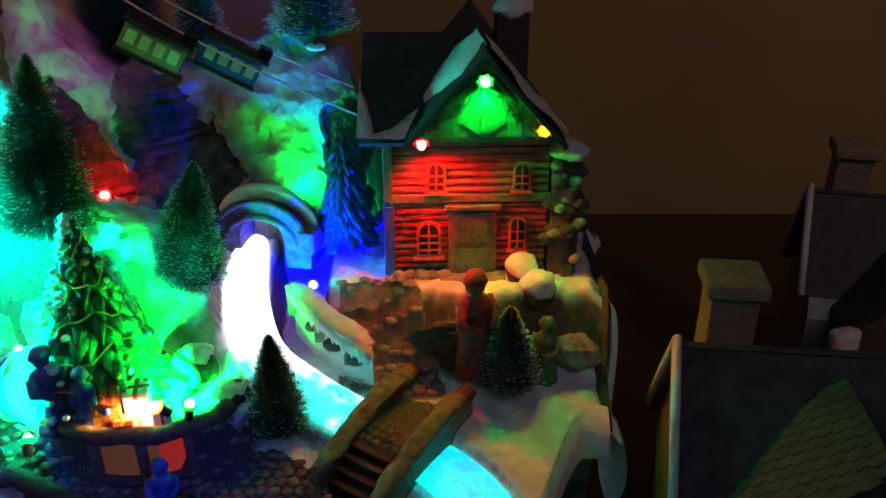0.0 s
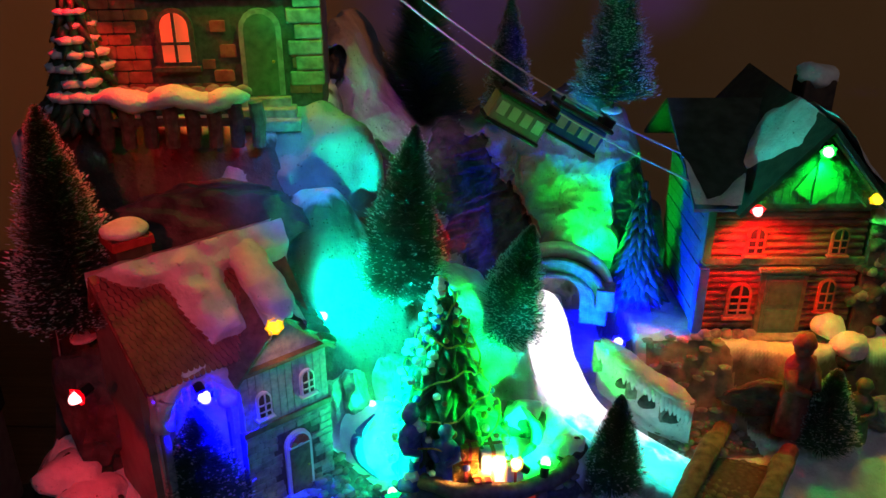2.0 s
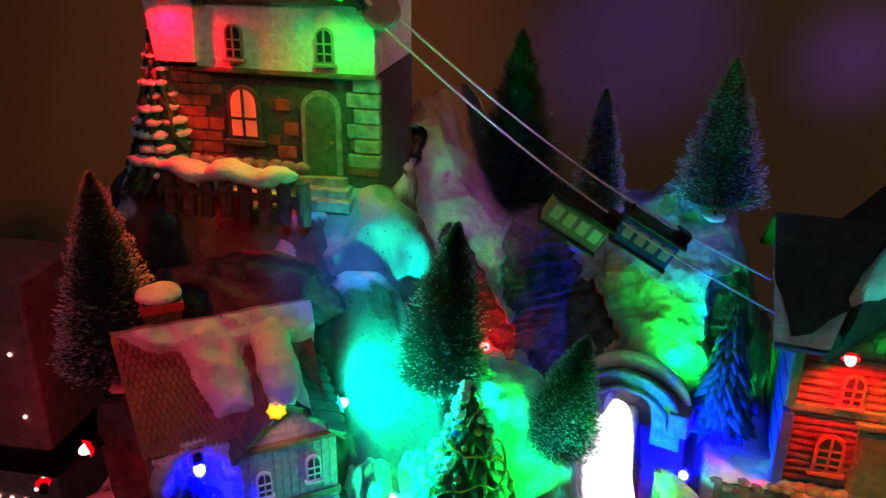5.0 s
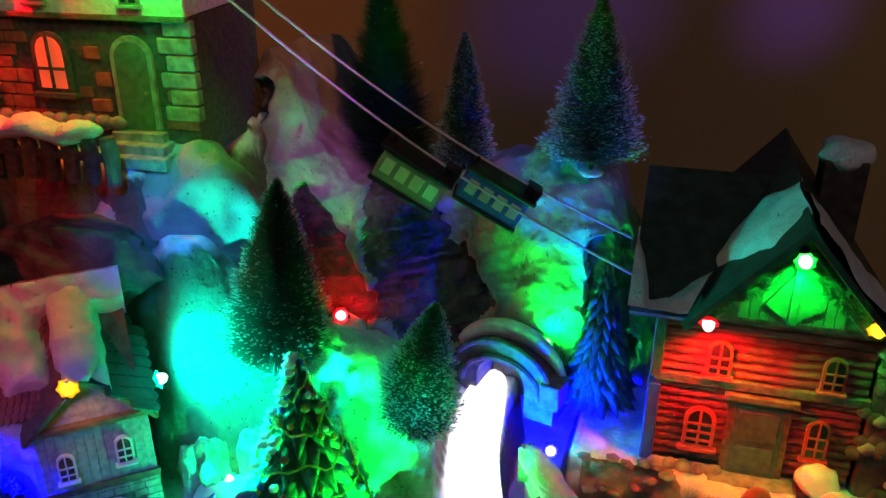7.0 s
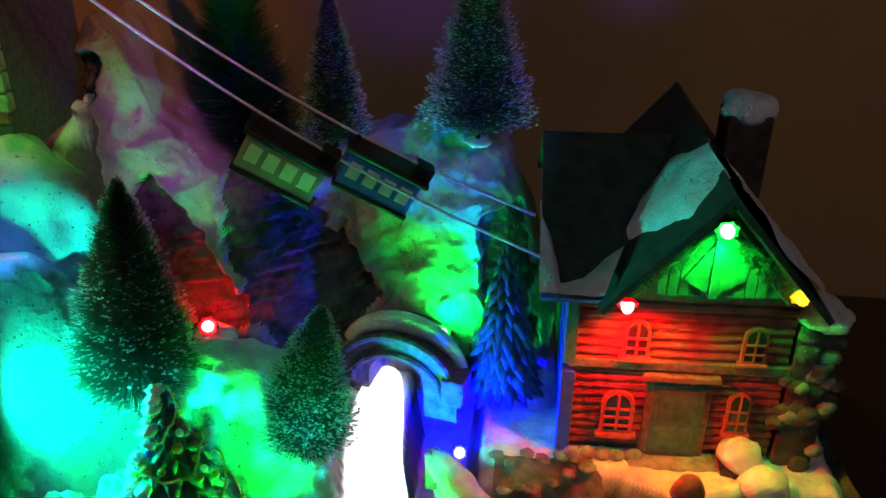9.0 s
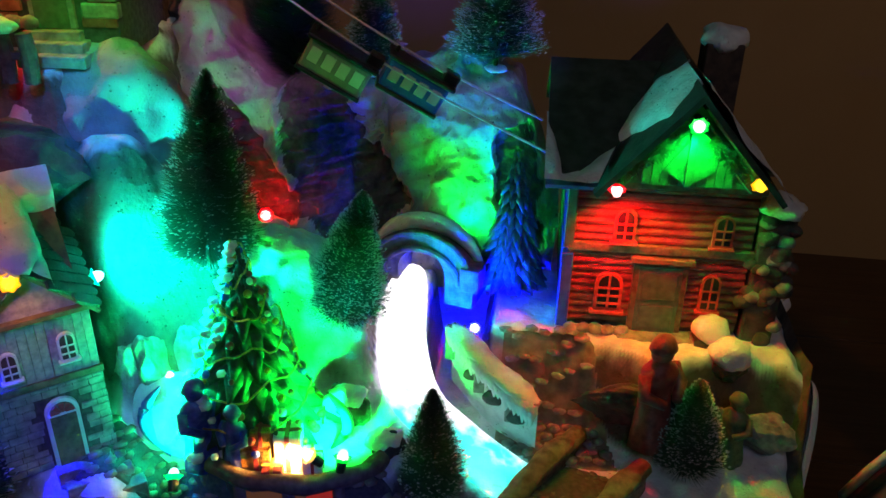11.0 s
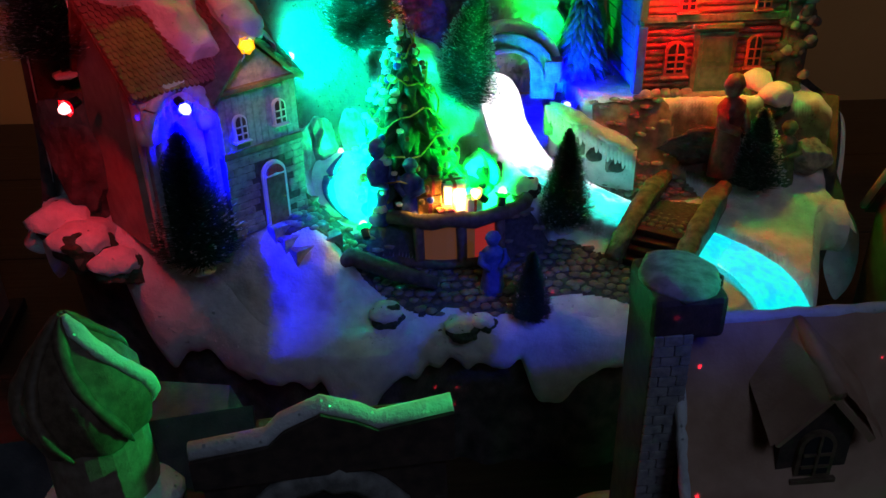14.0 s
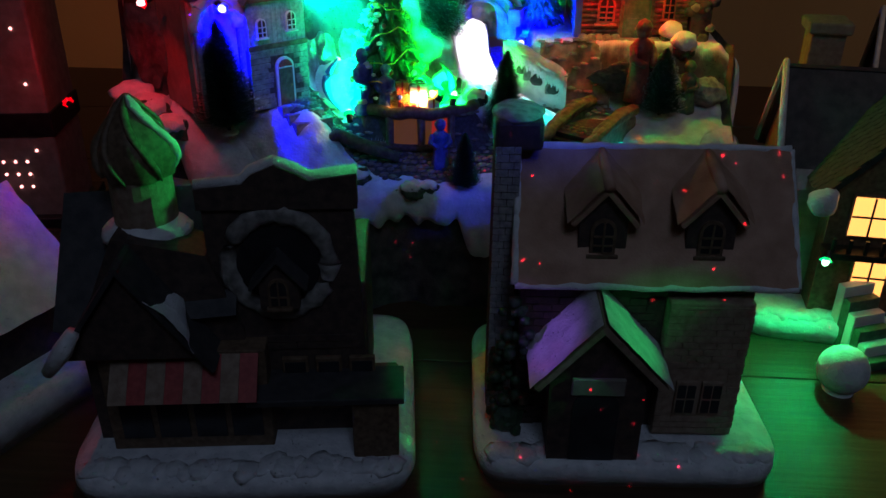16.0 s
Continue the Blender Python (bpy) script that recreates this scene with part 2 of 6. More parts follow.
TAN = mat("tan_brick", (0.24, 0.16, 0.11), (0.36, 0.26, 0.19), 0.005, 0.7, 0.5, 0, 0.001)
PANE = mat("dark_pane", (0.02, 0.02, 0.022), (0.035, 0.035, 0.04), 0.02, 0.12, 0.05)
ORANGEPANE = glow("amber_pane", (1.0, 0.13, 0.05), 0.3)
# self-glowing panels that imitate light coming through the balustrade
AMBER_GAPGLOW = glow("amber_gap_glow", (0.45, 0.16, 0.05), 0.09)
RED_GAPGLOW = glow("red_gap_glow", (0.8, 0.05, 0.03), 0.2)
WARMPANE = glow("warm_lit_pane", (1.0, 0.42, 0.1), 1.3)
HUES = {
    "red": (1.0, 0.0, 0.006), "green": (0.0, 1.0, 0.05), "blue": (0.0, 0.0, 1.0), "cyan": (0.0, 0.95, 0.7),
    "amber": (1.0, 0.4, 0.01), "white": (1.0, 0.55, 0.14), "mint": (0.0, 1.0, 0.24),
}
LED = {k: glow(k + "_led", tuple(0.35 + 0.65 * c for c in v), 3.0) for k, v in HUES.items()}
LED["amber"] = glow("amber_led", (1.0, 0.62, 0.02), 1.6)
# own glow of the rings that imitate each bulb's coloured halo
HALO = {k: glow(k + "_reflector", tuple(0.9 * c for c in v), 0.9) for k, v in HUES.items()}

# ---- mesh tools ----


def part(name, bm, material, parent=None, label="", smooth=False):
    me = bpy.data.meshes.new(name)
    if smooth:
        for f in bm.faces:
            f.smooth = True
    bm.to_mesh(me)
    bm.free()
    for mm in (material if isinstance(material, (list, tuple)) else [material]):
        me.materials.append(mm)
    ob = new(name, me)
    if parent is not None:
        ob.parent = parent
    return tagged(ob, label)


def thing(name, label, category, m=None, group="", kind=""):
    ob = new(name)
    ob.empty_display_size = 0.01
    if m is not None:
        ob.matrix_basis = m
    return tagged(ob, label, category, group, kind)


def box(bm, x0, x1, y0, y1, z0, z1, bevel=0.0, m=None):
    made = bmesh.ops.create_cube(bm, size=1)["verts"]
    for v in made:
        v.co = Vector((x0 + (v.co.x + 0.5) * (x1 - x0), y0 + (v.co.y + 0.5) * (y1 - y0), z0 + (v.co.z + 0.5) * (z1 - z0)))
        if m is not None:
            v.co = m @ v.co
    if bevel:
        edges = list({e for v in made for e in v.link_edges})
        bmesh.ops.bevel(bm, geom=edges, offset=bevel, segments=2, affect="EDGES", profile=0.5)
    return bm


def boxed(x0, x1, y0, y1, z0, z1, bevel=0.0006, m=None):
    return box(bmesh.new(), x0, x1, y0, y1, z0, z1, bevel, m)


def cone(bm, x, y, z0, z1, r0, r1, n=12, m=None):
    made = bmesh.ops.create_cone(bm, cap_ends=True, segments=n, radius1=r0, radius2=max(r1, 1e-5), depth=z1 - z0)["verts"]
    for v in made:
        v.co += Vector((x, y, (z0 + z1) / 2))
        if m is not None:
            v.co = m @ v.co
    return bm


def blob(bm, c, r, rough=0.18, freq=90.0, detail=3, squash=(1, 1, 1)):
    made = bmesh.ops.create_icosphere(bm, subdivisions=detail, radius=1)["verts"]
    c = Vector(c)
    for v in made:
        d = v.co.normalized()
        p = Vector((d.x * r * squash[0], d.y * r * squash[1], d.z * r * squash[2]))
        k = 1 + rough * noise.noise((c + p) * freq) + rough * 0.5 * noise.noise((c + p) * freq * 2.3)
        v.co = c + p * k
    return bm


def prism(bm, outline, y0, y1, m=None):
    """A slab whose outline lies in the x-z plane, from y0 to y1."""
    front = [bm.verts.new((x, y0, z)) for x, z in outline]
    back = [bm.verts.new((x, y1, z)) for x, z in outline]
    n = len(outline)
    bm.faces.new(front)
    bm.faces.new(list(reversed(back)))
    for i in range(n):
        j = (i + 1) % n
        bm.faces.new((front[j], front[i], back[i], back[j]))
    if m is not None:
        for v in front + back:
            v.co = m @ v.co
    bmesh.ops.recalc_face_normals(bm, faces=bm.faces)
    return bm


def tube(bm, pts, radii, n=8):
    pts = [Vector(p) for p in pts]
    rings = []
    for i, p in enumerate(pts):
        d = (pts[min(i + 1, len(pts) - 1)] - pts[max(i - 1, 0)]).normalized()
        a = d.cross(Vector((0, 0, 1)) if abs(d.z) < 0.9 else Vector((1, 0, 0))).normalized()
        b = d.cross(a)
        r = radii[i] if isinstance(radii, (list, tuple)) else radii
        rings.append([bm.verts.new(p + r * (math.cos(2 * math.pi * k / n) * a + math.sin(2 * math.pi * k / n) * b)) for k in range(n)])
    for q, s in zip(rings, rings[1:]):
        for k in range(n):
            bm.faces.new((q[k], q[(k + 1) % n], s[(k + 1) % n], s[k]))
    bm.faces.new(list(reversed(rings[0])))
    bm.faces.new(rings[-1])
    bmesh.ops.recalc_face_normals(bm, faces=bm.faces)
    return bm


def slab(bm, a, b, c, d, thick):
    """A plate over four corners, thick downwards along its normal."""
    a, b, c, d = (Vector(p) for p in (a, b, c, d))
    n = (b - a).cross(d - a).normalized()
    top = [bm.verts.new(p) for p in (a, b, c, d)]
    low = [bm.verts.new(p - n * thick) for p in (a, b, c, d)]
    bm.faces.new(top)
    bm.faces.new(list(reversed(low)))
    for i in range(4):
        j = (i + 1) % 4
        bm.faces.new((top[j], top[i], low[i], low[j]))
    bmesh.ops.recalc_face_normals(bm, faces=bm.faces)
    return bm


def snow_ridge(pts, r, flat=0.55, seed=0, lumps=0.25, freq=110):
    """One lumpy snow bank along a line."""
    fine = []
    for a, b in zip(pts, pts[1:]):
        for k in range(5):
            fine.append(Vector(a).lerp(Vector(b), k / 5))
    fine.append(Vector(pts[-1]))
    n = len(fine) - 1
    rad = [r * (1 + lumps * noise.noise(p * freq + Vector((seed, 0, 0)))) * (0.25 + 0.75 * min(1.0, 2.2 * math.sin(math.pi * min(max((i + 0.4) / (n + 0.8), 0), 1)))) for i, p in enumerate(fine)]
    bm = tube(bmesh.new(), fine, rad, 12)
    for i, v in enumerate(bm.verts):
        c = fine[min(i // 12, n)]
        v.co.z = c.z + (v.co.z - c.z) * flat
        v.co += Vector((0, 0, 0.12 * r * noise.noise(v.co * 260)))
    return bm


def step(a, b, v):
    t = min(max((v - a) / (b - a), 0.0), 1.0)
    return t * t * (3 - 2 * t)


def bump2(x, y, cx, cy, rx, ry):
    return math.exp(-(((x - cx) / rx) ** 2 + ((y - cy) / ry) ** 2))

# ---- room and table ----
def room():
    for name, dims in (("wall_north", (-2.6, 2.6, 1.14, 1.24, -0.8, 2.4)), ("wall_south", (-2.6, 2.6, -2.3, -2.2, -0.8, 2.4)),
                       ("wall_west", (-2.7, -2.6, -2.3, 1.24, -0.8, 2.4)), ("wall_east", (2.6, 2.7, -2.3, 1.24, -0.8, 2.4))):
        tagged(part(name, boxed(*dims, 0.0), PLASTER), "plain beige plaster wall of a dim room", "wall", kind="structure")
    tagged(part("ceiling", boxed(-2.7, 2.7, -2.3, 1.24, 2.4, 2.5, 0.0), CEIL), "plain pale painted ceiling of the room", "ceiling", kind="structure")
    tagged(part("floor", boxed(-2.7, 2.7, -2.3, 1.24, -0.9, -0.8, 0.0), TABLE), "dark wooden floor under the table", "floor", kind="structure")
    t = thing("table", "dark-stained wooden table that carries the Christmas village", "table", pose(0, 0, -0.8))
    x = -1.3
    y0 = -0.55
    while y0 < 1.05:
        part("plank", boxed(-1.3, 1.3, y0, y0 + 0.1985, 0.765, 0.8, 0.001), TABLE, t)
        y0 += 0.2
    for a in (-1.2, 1.12):
        for b in (-0.48, 0.94):
            part("leg", boxed(a, a + 0.08, b, b + 0.08, 0.0, 0.765, 0.004), TABLE, t)


room()

# ---- the ground of the village ----
RIVER = [(-0.137, 0.555, 0.208), (-0.136, 0.52, 0.205), (-0.133, 0.49, 0.19), (-0.120, 0.457, 0.175), (-0.092, 0.438, 0.161), (-0.052, 0.418, 0.147), (-0.010, 0.395, 0.137), (0.016, 0.373, 0.130), (0.029, 0.351, 0.121), (0.034, 0.338, 0.104), (0.0355, 0.3315, 0.075), (0.036, 0.330, 0.045)]
HALF = [0.013, 0.0135, 0.014, 0.0155, 0.0165, 0.017, 0.0175, 0.018, 0.018, 0.0175, 0.017, 0.0165]


def river_at(s):
    """Centre and half width of the lit stream; s runs from 0 at the tunnel to 1 at the front edge."""
    k = min(max(s, 0.0), 0.9999) * (len(RIVER) - 1)
    i, f = int(k), k - int(k)
    p = [Vector(RIVER[min(max(j, 0), len(RIVER) - 1)]) for j in (i - 1, i, i + 1, i + 2)]
    c = 0.5 * (2 * p[1] + (p[2] - p[0]) * f + (2 * p[0] - 5 * p[1] + 4 * p[2] - p[3]) * f * f + (3 * p[1] - p[0] - 3 * p[2] + p[3]) * f ** 3)
    return c, HALF[i] * (1 - f) + HALF[i + 1] * f


STREAM = [river_at(i / 60) for i in range(61)]


def front(x):
    """Where the village's front edge runs."""
    return 0.325 + 0.012 * math.sin(x * 31) * step(-0.1, -0.2, x) + 0.10 * step(0.026, 0.098, x) ** 1.1 + 0.09 * step(-0.34, -0.46, x) + 0.004 * math.sin(x * 90)


def ground(x, y):
    p3 = Vector((x, y, 0))
    z = 0.122 + 0.22 * max(0.0, min(y, 0.47) - 0.33)
    # terrace before the red house, round snowy place with the fountain, chalet yard
    z += (0.212 - z) * step(-0.045, -0.02, x) * step(0.455, 0.482, y + 0.012 * math.sin(x * 60))
    z += (0.163 - z) * step(0.07, 0.055, math.hypot((x + 0.178) * 0.95, y - 0.425)) * step(0.3825, 0.389, y)
    z += (0.205 - z) * step(-0.09, -0.075, x) * step(0.465, 0.5, y)
    z += (0.207 - z) * step(-0.125, -0.15, x) * step(0.445, 0.48, y)
    z += (0.176 - z) * step(-0.222, -0.275, x + 0.2 * (y - 0.36)) * step(0.322, 0.372, y)
    # the mountain: its foot recedes to the right
    foot = 0.425 + 0.105 * step(-0.29, -0.235, x) + 0.04 * step(-0.24, -0.10, x) + 0.03 * step(-0.09, 0.02, x)
    top = 0.370 - 0.052 * step(-0.275, -0.225, x) + 0.028 * step(-0.16, -0.10, x) - 0.10 * step(-0.06, 0.0, x)
    wide = 0.03 + 0.03 * step(-0.27, -0.23, x) + 0.07 * step(-0.305, -0.285, x) * step(-0.225, -0.25, x)
    rough = 0.006 * noise.noise(p3 * 30) + 0.002 * noise.noise(p3 * 80)
    k = step(foot - 0.004, foot + wide, y + rough) * (1 - step(-0.278, -0.262, x) * step(0.488, 0.5, y))
    z += (top + 0.02 * noise.noise(p3 * 22 + Vector((3, 1, 0))) * step(-0.29, -0.26, x) - z) * k
    # knolls on the slope
    z += max(0.0, 0.268 - z) * min(1.0, 1.25 * bump2(x, y, -0.247, 0.470, 0.040, 0.036)) + max(0.0, 0.245 - z) * min(1.0, 1.2 * bump2(x, y, -0.198, 0.500, 0.030, 0.028))
    z += max(0.0, 0.330 - z) * min(1.0, 1.2 * bump2(x, y, -0.283, 0.452, 0.030, 0.03))
    z += 0.004 * noise.noise(p3 * 45) * (0.25 + k) + 0.0016 * noise.noise(p3 * 140)
    # the stream's bed
    best = min(STREAM, key=lambda q: (q[0].x - x) ** 2 + (q[0].y - y) ** 2)
    d = math.hypot(best[0].x - x, best[0].y - y)
    if y < 0.56:
        w = best[1]
        z += (best[0].z - 0.004 - z) * step(w + 0.010, w + 0.001, d)
    # the rim sinks a little
    e = y - front(x)
    z -= 0.008 * step(0.012, 0.0, e)
    return z


def terrain():
    land = thing("village_base", "snow-covered moulded ground of the Christmas village with a brown rocky mountain", "village base", kind="structure")
    nx, ny, x0, x1, yb = 270, 230, -0.452, 0.108, 0.665
    bm = bmesh.new()
    grid = []
    for i in range(nx + 1):
        x = x0 + (x1 - x0) * i / nx
        f = front(x)
        col = []
        for j in range(ny + 1):
            y = f + (yb - f) * (j / ny)
            side = step(0.075, x1, x) * 0.012 * noise.noise(Vector((0.4, y * 42, 0))) - step(-0.42, x0, x) * 0.012 * noise.noise(Vector((1.4, y * 42, 0)))
            col.append(bm.verts.new((x + side, y, ground(x, y) - 0.012 * step(x1 - 0.012, x1, x) - 0.012 * step(x0 + 0.012, x0, x))))
        grid.append(col)
    for i in range(nx):
        for j in range(ny):
            bm.faces.new((grid[i][j], grid[i + 1][j], grid[i + 1][j + 1], grid[i][j + 1]))
    # the mountain is softened, then given knobs and hollows on its steep faces
    soft = [v for v in bm.verts if 0.44 < v.co.y < 0.65 and v.co.z > 0.235 and v.co.x < -0.05]
    for _ in range(10):
        bmesh.ops.smooth_vert(bm, verts=soft, factor=0.5, use_axis_x=False, use_axis_y=True, use_axis_z=True)
    for v in bm.verts:
        if v.co.y > 0.43 and v.co.z > 0.215:
            k = step(0.43, 0.46, v.co.y) * step(0.215, 0.25, v.co.z) * step(0.66, 0.62, v.co.y)
            p = v.co.copy()
            v.co.y += k * (0.010 * noise.noise(p * 34) + 0.005 * noise.noise(p * 80) + 0.002 * noise.noise(p * 190))
            v.co.z += k * 0.002 * noise.noise(p * 120)
    part("snowy_ground", bm, SNOWLAND, land, smooth=True)
    # dark rocky plinth round it
    ring = [(x0 + (x1 - x0) * i / 120, front(x0 + (x1 - x0) * i / 120)) for i in range(121)]
    ring += [(x1, 0.44 + 0.225 * i / 12) for i in range(1, 13)]
    ring += [(x1 - (x1 - x0) * i / 40, yb) for i in range(1, 41)]
    ring += [(x0, yb - (yb - front(x0)) * i / 20) for i in range(1, 20)]
    bm = bmesh.new()
    rows = []
    for k in range(9):
        t = k / 8
        row = []
        for x, y in ring:
            z = (ground(x, y) - 0.001) * t
            n = noise.noise(Vector((x, y, z)) * 60)
            inn = 0.006 + 0.004 * n + 0.008 * math.sin(math.pi * t) if k < 8 else 0.0
            cx, cy = x + 0.17, y - 0.5
            ll = math.hypot(cx, cy)
            row.append(bm.verts.new((x - cx / ll * inn, y - cy / ll * inn, z)))
        rows.append(row)
    n = len(ring)
    for a, b in zip(rows, rows[1:]):
        for i in range(n):
            bm.faces.new((a[i], a[(i + 1) % n], b[(i + 1) % n], b[i]))
    bmesh.ops.recalc_face_normals(bm, faces=bm.faces)
    part("plinth", bm, ROCK, land, "dark rough rock plinth", smooth=True)
    # snow that hangs over the front edge in broad drips
    bm = bmesh.new()
    rows = [[] for _ in range(8)]
    m = 360
    for i in range(m + 1):
        x = x0 + 0.002 + (x1 - x0 - 0.004) * i / m
        y = front(x)
        drip = 0.03 + 0.035 * max(0.0, 0.55 * math.sin(x * 52 + 1.1) + 0.45 * math.sin(x * 97 + 0.6)) + 0.008 * noise.noise(Vector((x * 90, 0, 0)))
        drip = max(drip, 0.01)
        gz = ground(x, y)
        for k in range(8):
            t = k / 7
            bulge = 0.0045 * math.sin(math.pi * min(t * 1.0, 1)) + 0.0015
            rows[k].append(bm.verts.new((x, y - bulge + 0.004 * step(0.8, 1, t) + (0.012 if k == 0 else 0), (ground(x, y + 0.012) - 0.001 if k == 0 else gz + 0.0014 - drip * (k - 1) / 6))))
    for a, b in zip(rows, rows[1:]):
        for i in range(m):
            bm.faces.new((a[i], b[i], b[i + 1], a[i + 1]))
    for edge, sgn in ((x1, 1), (x0, -1)):
        rows = [[] for _ in range(8)]
        y0 = front(edge)
        for i in range(161):
            y = y0 + (0.655 - y0) * i / 160
            x = edge + sgn * (0.012 * noise.noise(Vector((0.4 if sgn > 0 else 1.4, y * 42, 0))))
            drip = max(0.012, 0.03 + 0.035 * (0.55 * math.sin(y * 60 + 1.1) + 0.45 * math.sin(y * 105)))
            gz = ground(edge, y) - 0.012
            for k in range(8):
                t = k / 7
                rows[k].append(bm.verts.new((x + sgn * (0.0045 * math.sin(math.pi * t) + 0.0012 - 0.004 * step(0.8, 1, t)), y, gz + 0.0008 - drip * t)))
        for a, b in zip(rows, rows[1:]):
            for i in range(160):
                bm.faces.new((a[i], a[i + 1], b[i + 1], b[i]) if sgn < 0 else (a[i], b[i], b[i + 1], a[i + 1]))
    part("snow_drips", bm, SNOW, land, "white snow hanging in drips", smooth=True)
    return land


LAND = terrain()


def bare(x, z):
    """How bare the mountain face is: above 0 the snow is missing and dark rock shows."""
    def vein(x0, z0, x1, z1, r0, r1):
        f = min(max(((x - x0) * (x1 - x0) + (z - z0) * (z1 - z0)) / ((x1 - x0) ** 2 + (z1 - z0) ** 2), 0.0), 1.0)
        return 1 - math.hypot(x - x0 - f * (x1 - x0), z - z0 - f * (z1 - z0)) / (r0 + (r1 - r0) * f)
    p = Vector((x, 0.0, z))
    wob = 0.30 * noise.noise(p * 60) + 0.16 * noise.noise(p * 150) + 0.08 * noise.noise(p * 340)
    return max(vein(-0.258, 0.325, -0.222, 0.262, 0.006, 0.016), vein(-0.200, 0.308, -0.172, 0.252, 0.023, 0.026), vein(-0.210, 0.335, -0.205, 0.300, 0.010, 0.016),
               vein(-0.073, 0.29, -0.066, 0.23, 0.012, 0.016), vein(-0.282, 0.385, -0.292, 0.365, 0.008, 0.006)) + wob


def mountain():
    """The front of the mountain: dark strata of rock under a thick coat of snow that leaves parts bare."""
    bm = bmesh.new()
    nx, nz, grid = 300, 240, []
    for i in range(nx + 1):
        x = -0.300 + 0.258 * i / nx
        crest = 0.330 + 0.076 * math.exp(-((x + 0.283) / 0.030) ** 2) + 0.017 * math.exp(-((x + 0.115) / 0.032) ** 2) - 0.075 * step(-0.08, -0.045, x)
        crest += 0.006 * noise.noise(Vector((x * 55, 0.3, 0))) + 0.003 * noise.noise(Vector((x * 150, 1.3, 0)))
        foot = 0.508 + 0.052 * step(-0.215, -0.13, x)
        col = []
        for j in range(nz + 1):
            t = j / nz
            if t < 0.72:
                f = t / 0.72
                z = 0.19 + (crest - 0.19) * (1 - (1 - f) ** 1.25)
                y = foot + 0.046 * f ** 1.6
            else:
                f = (t - 0.72) / 0.28
                z = crest - 0.012 * f * f
                y = foot + 0.046 + (0.662 - foot - 0.046) * f
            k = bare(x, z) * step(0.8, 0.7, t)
            p = Vector((x, y, z))
            lump = 0.006 * noise.noise(p * 38) + 0.003 * noise.noise(p * 95) + 0.0012 * noise.noise(p * 240)
            rough = 0.0035 * noise.noise(Vector((x * 70, 0, z * 260))) + 0.002 * noise.noise(p * 330)
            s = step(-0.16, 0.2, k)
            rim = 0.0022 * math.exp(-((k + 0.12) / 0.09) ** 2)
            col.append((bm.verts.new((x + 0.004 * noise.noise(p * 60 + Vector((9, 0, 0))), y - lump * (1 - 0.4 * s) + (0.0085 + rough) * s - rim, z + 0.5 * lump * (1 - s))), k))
        grid.append(col)
    for i in range(nx):
        for j in range(nz):
            q = (grid[i][j], grid[i + 1][j], grid[i + 1][j + 1], grid[i][j + 1])
            face = bm.faces.new([v for v, _ in q])
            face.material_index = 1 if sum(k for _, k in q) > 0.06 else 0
    part("mountain", bm, [DIMSNOW, ROCK], LAND, "dark rock mountain under thick uneven snow", smooth=True)
    # the snow ledge below the inn's steps, and the drift under it
    bm = blob(bmesh.new(), (-0.305, 0.472, 0.336), 0.052, 0.2, 34, 5, (1.08, 0.52, 0.70))
    for v in bm.verts:
        v.co.z += 0.30 * (v.co.x + 0.302) * step(0.33, 0.36, v.co.z) - 0.010 * step(-0.275, -0.25, v.co.x) * step(0.35, 0.32, v.co.z)
        v.co += v.normal * 0.0024 * noise.noise(v.co * 130)
    part("snow_ledge", bm, DIMSNOW, LAND, "thick lumpy glittering snow ledge", smooth=True)


mountain()


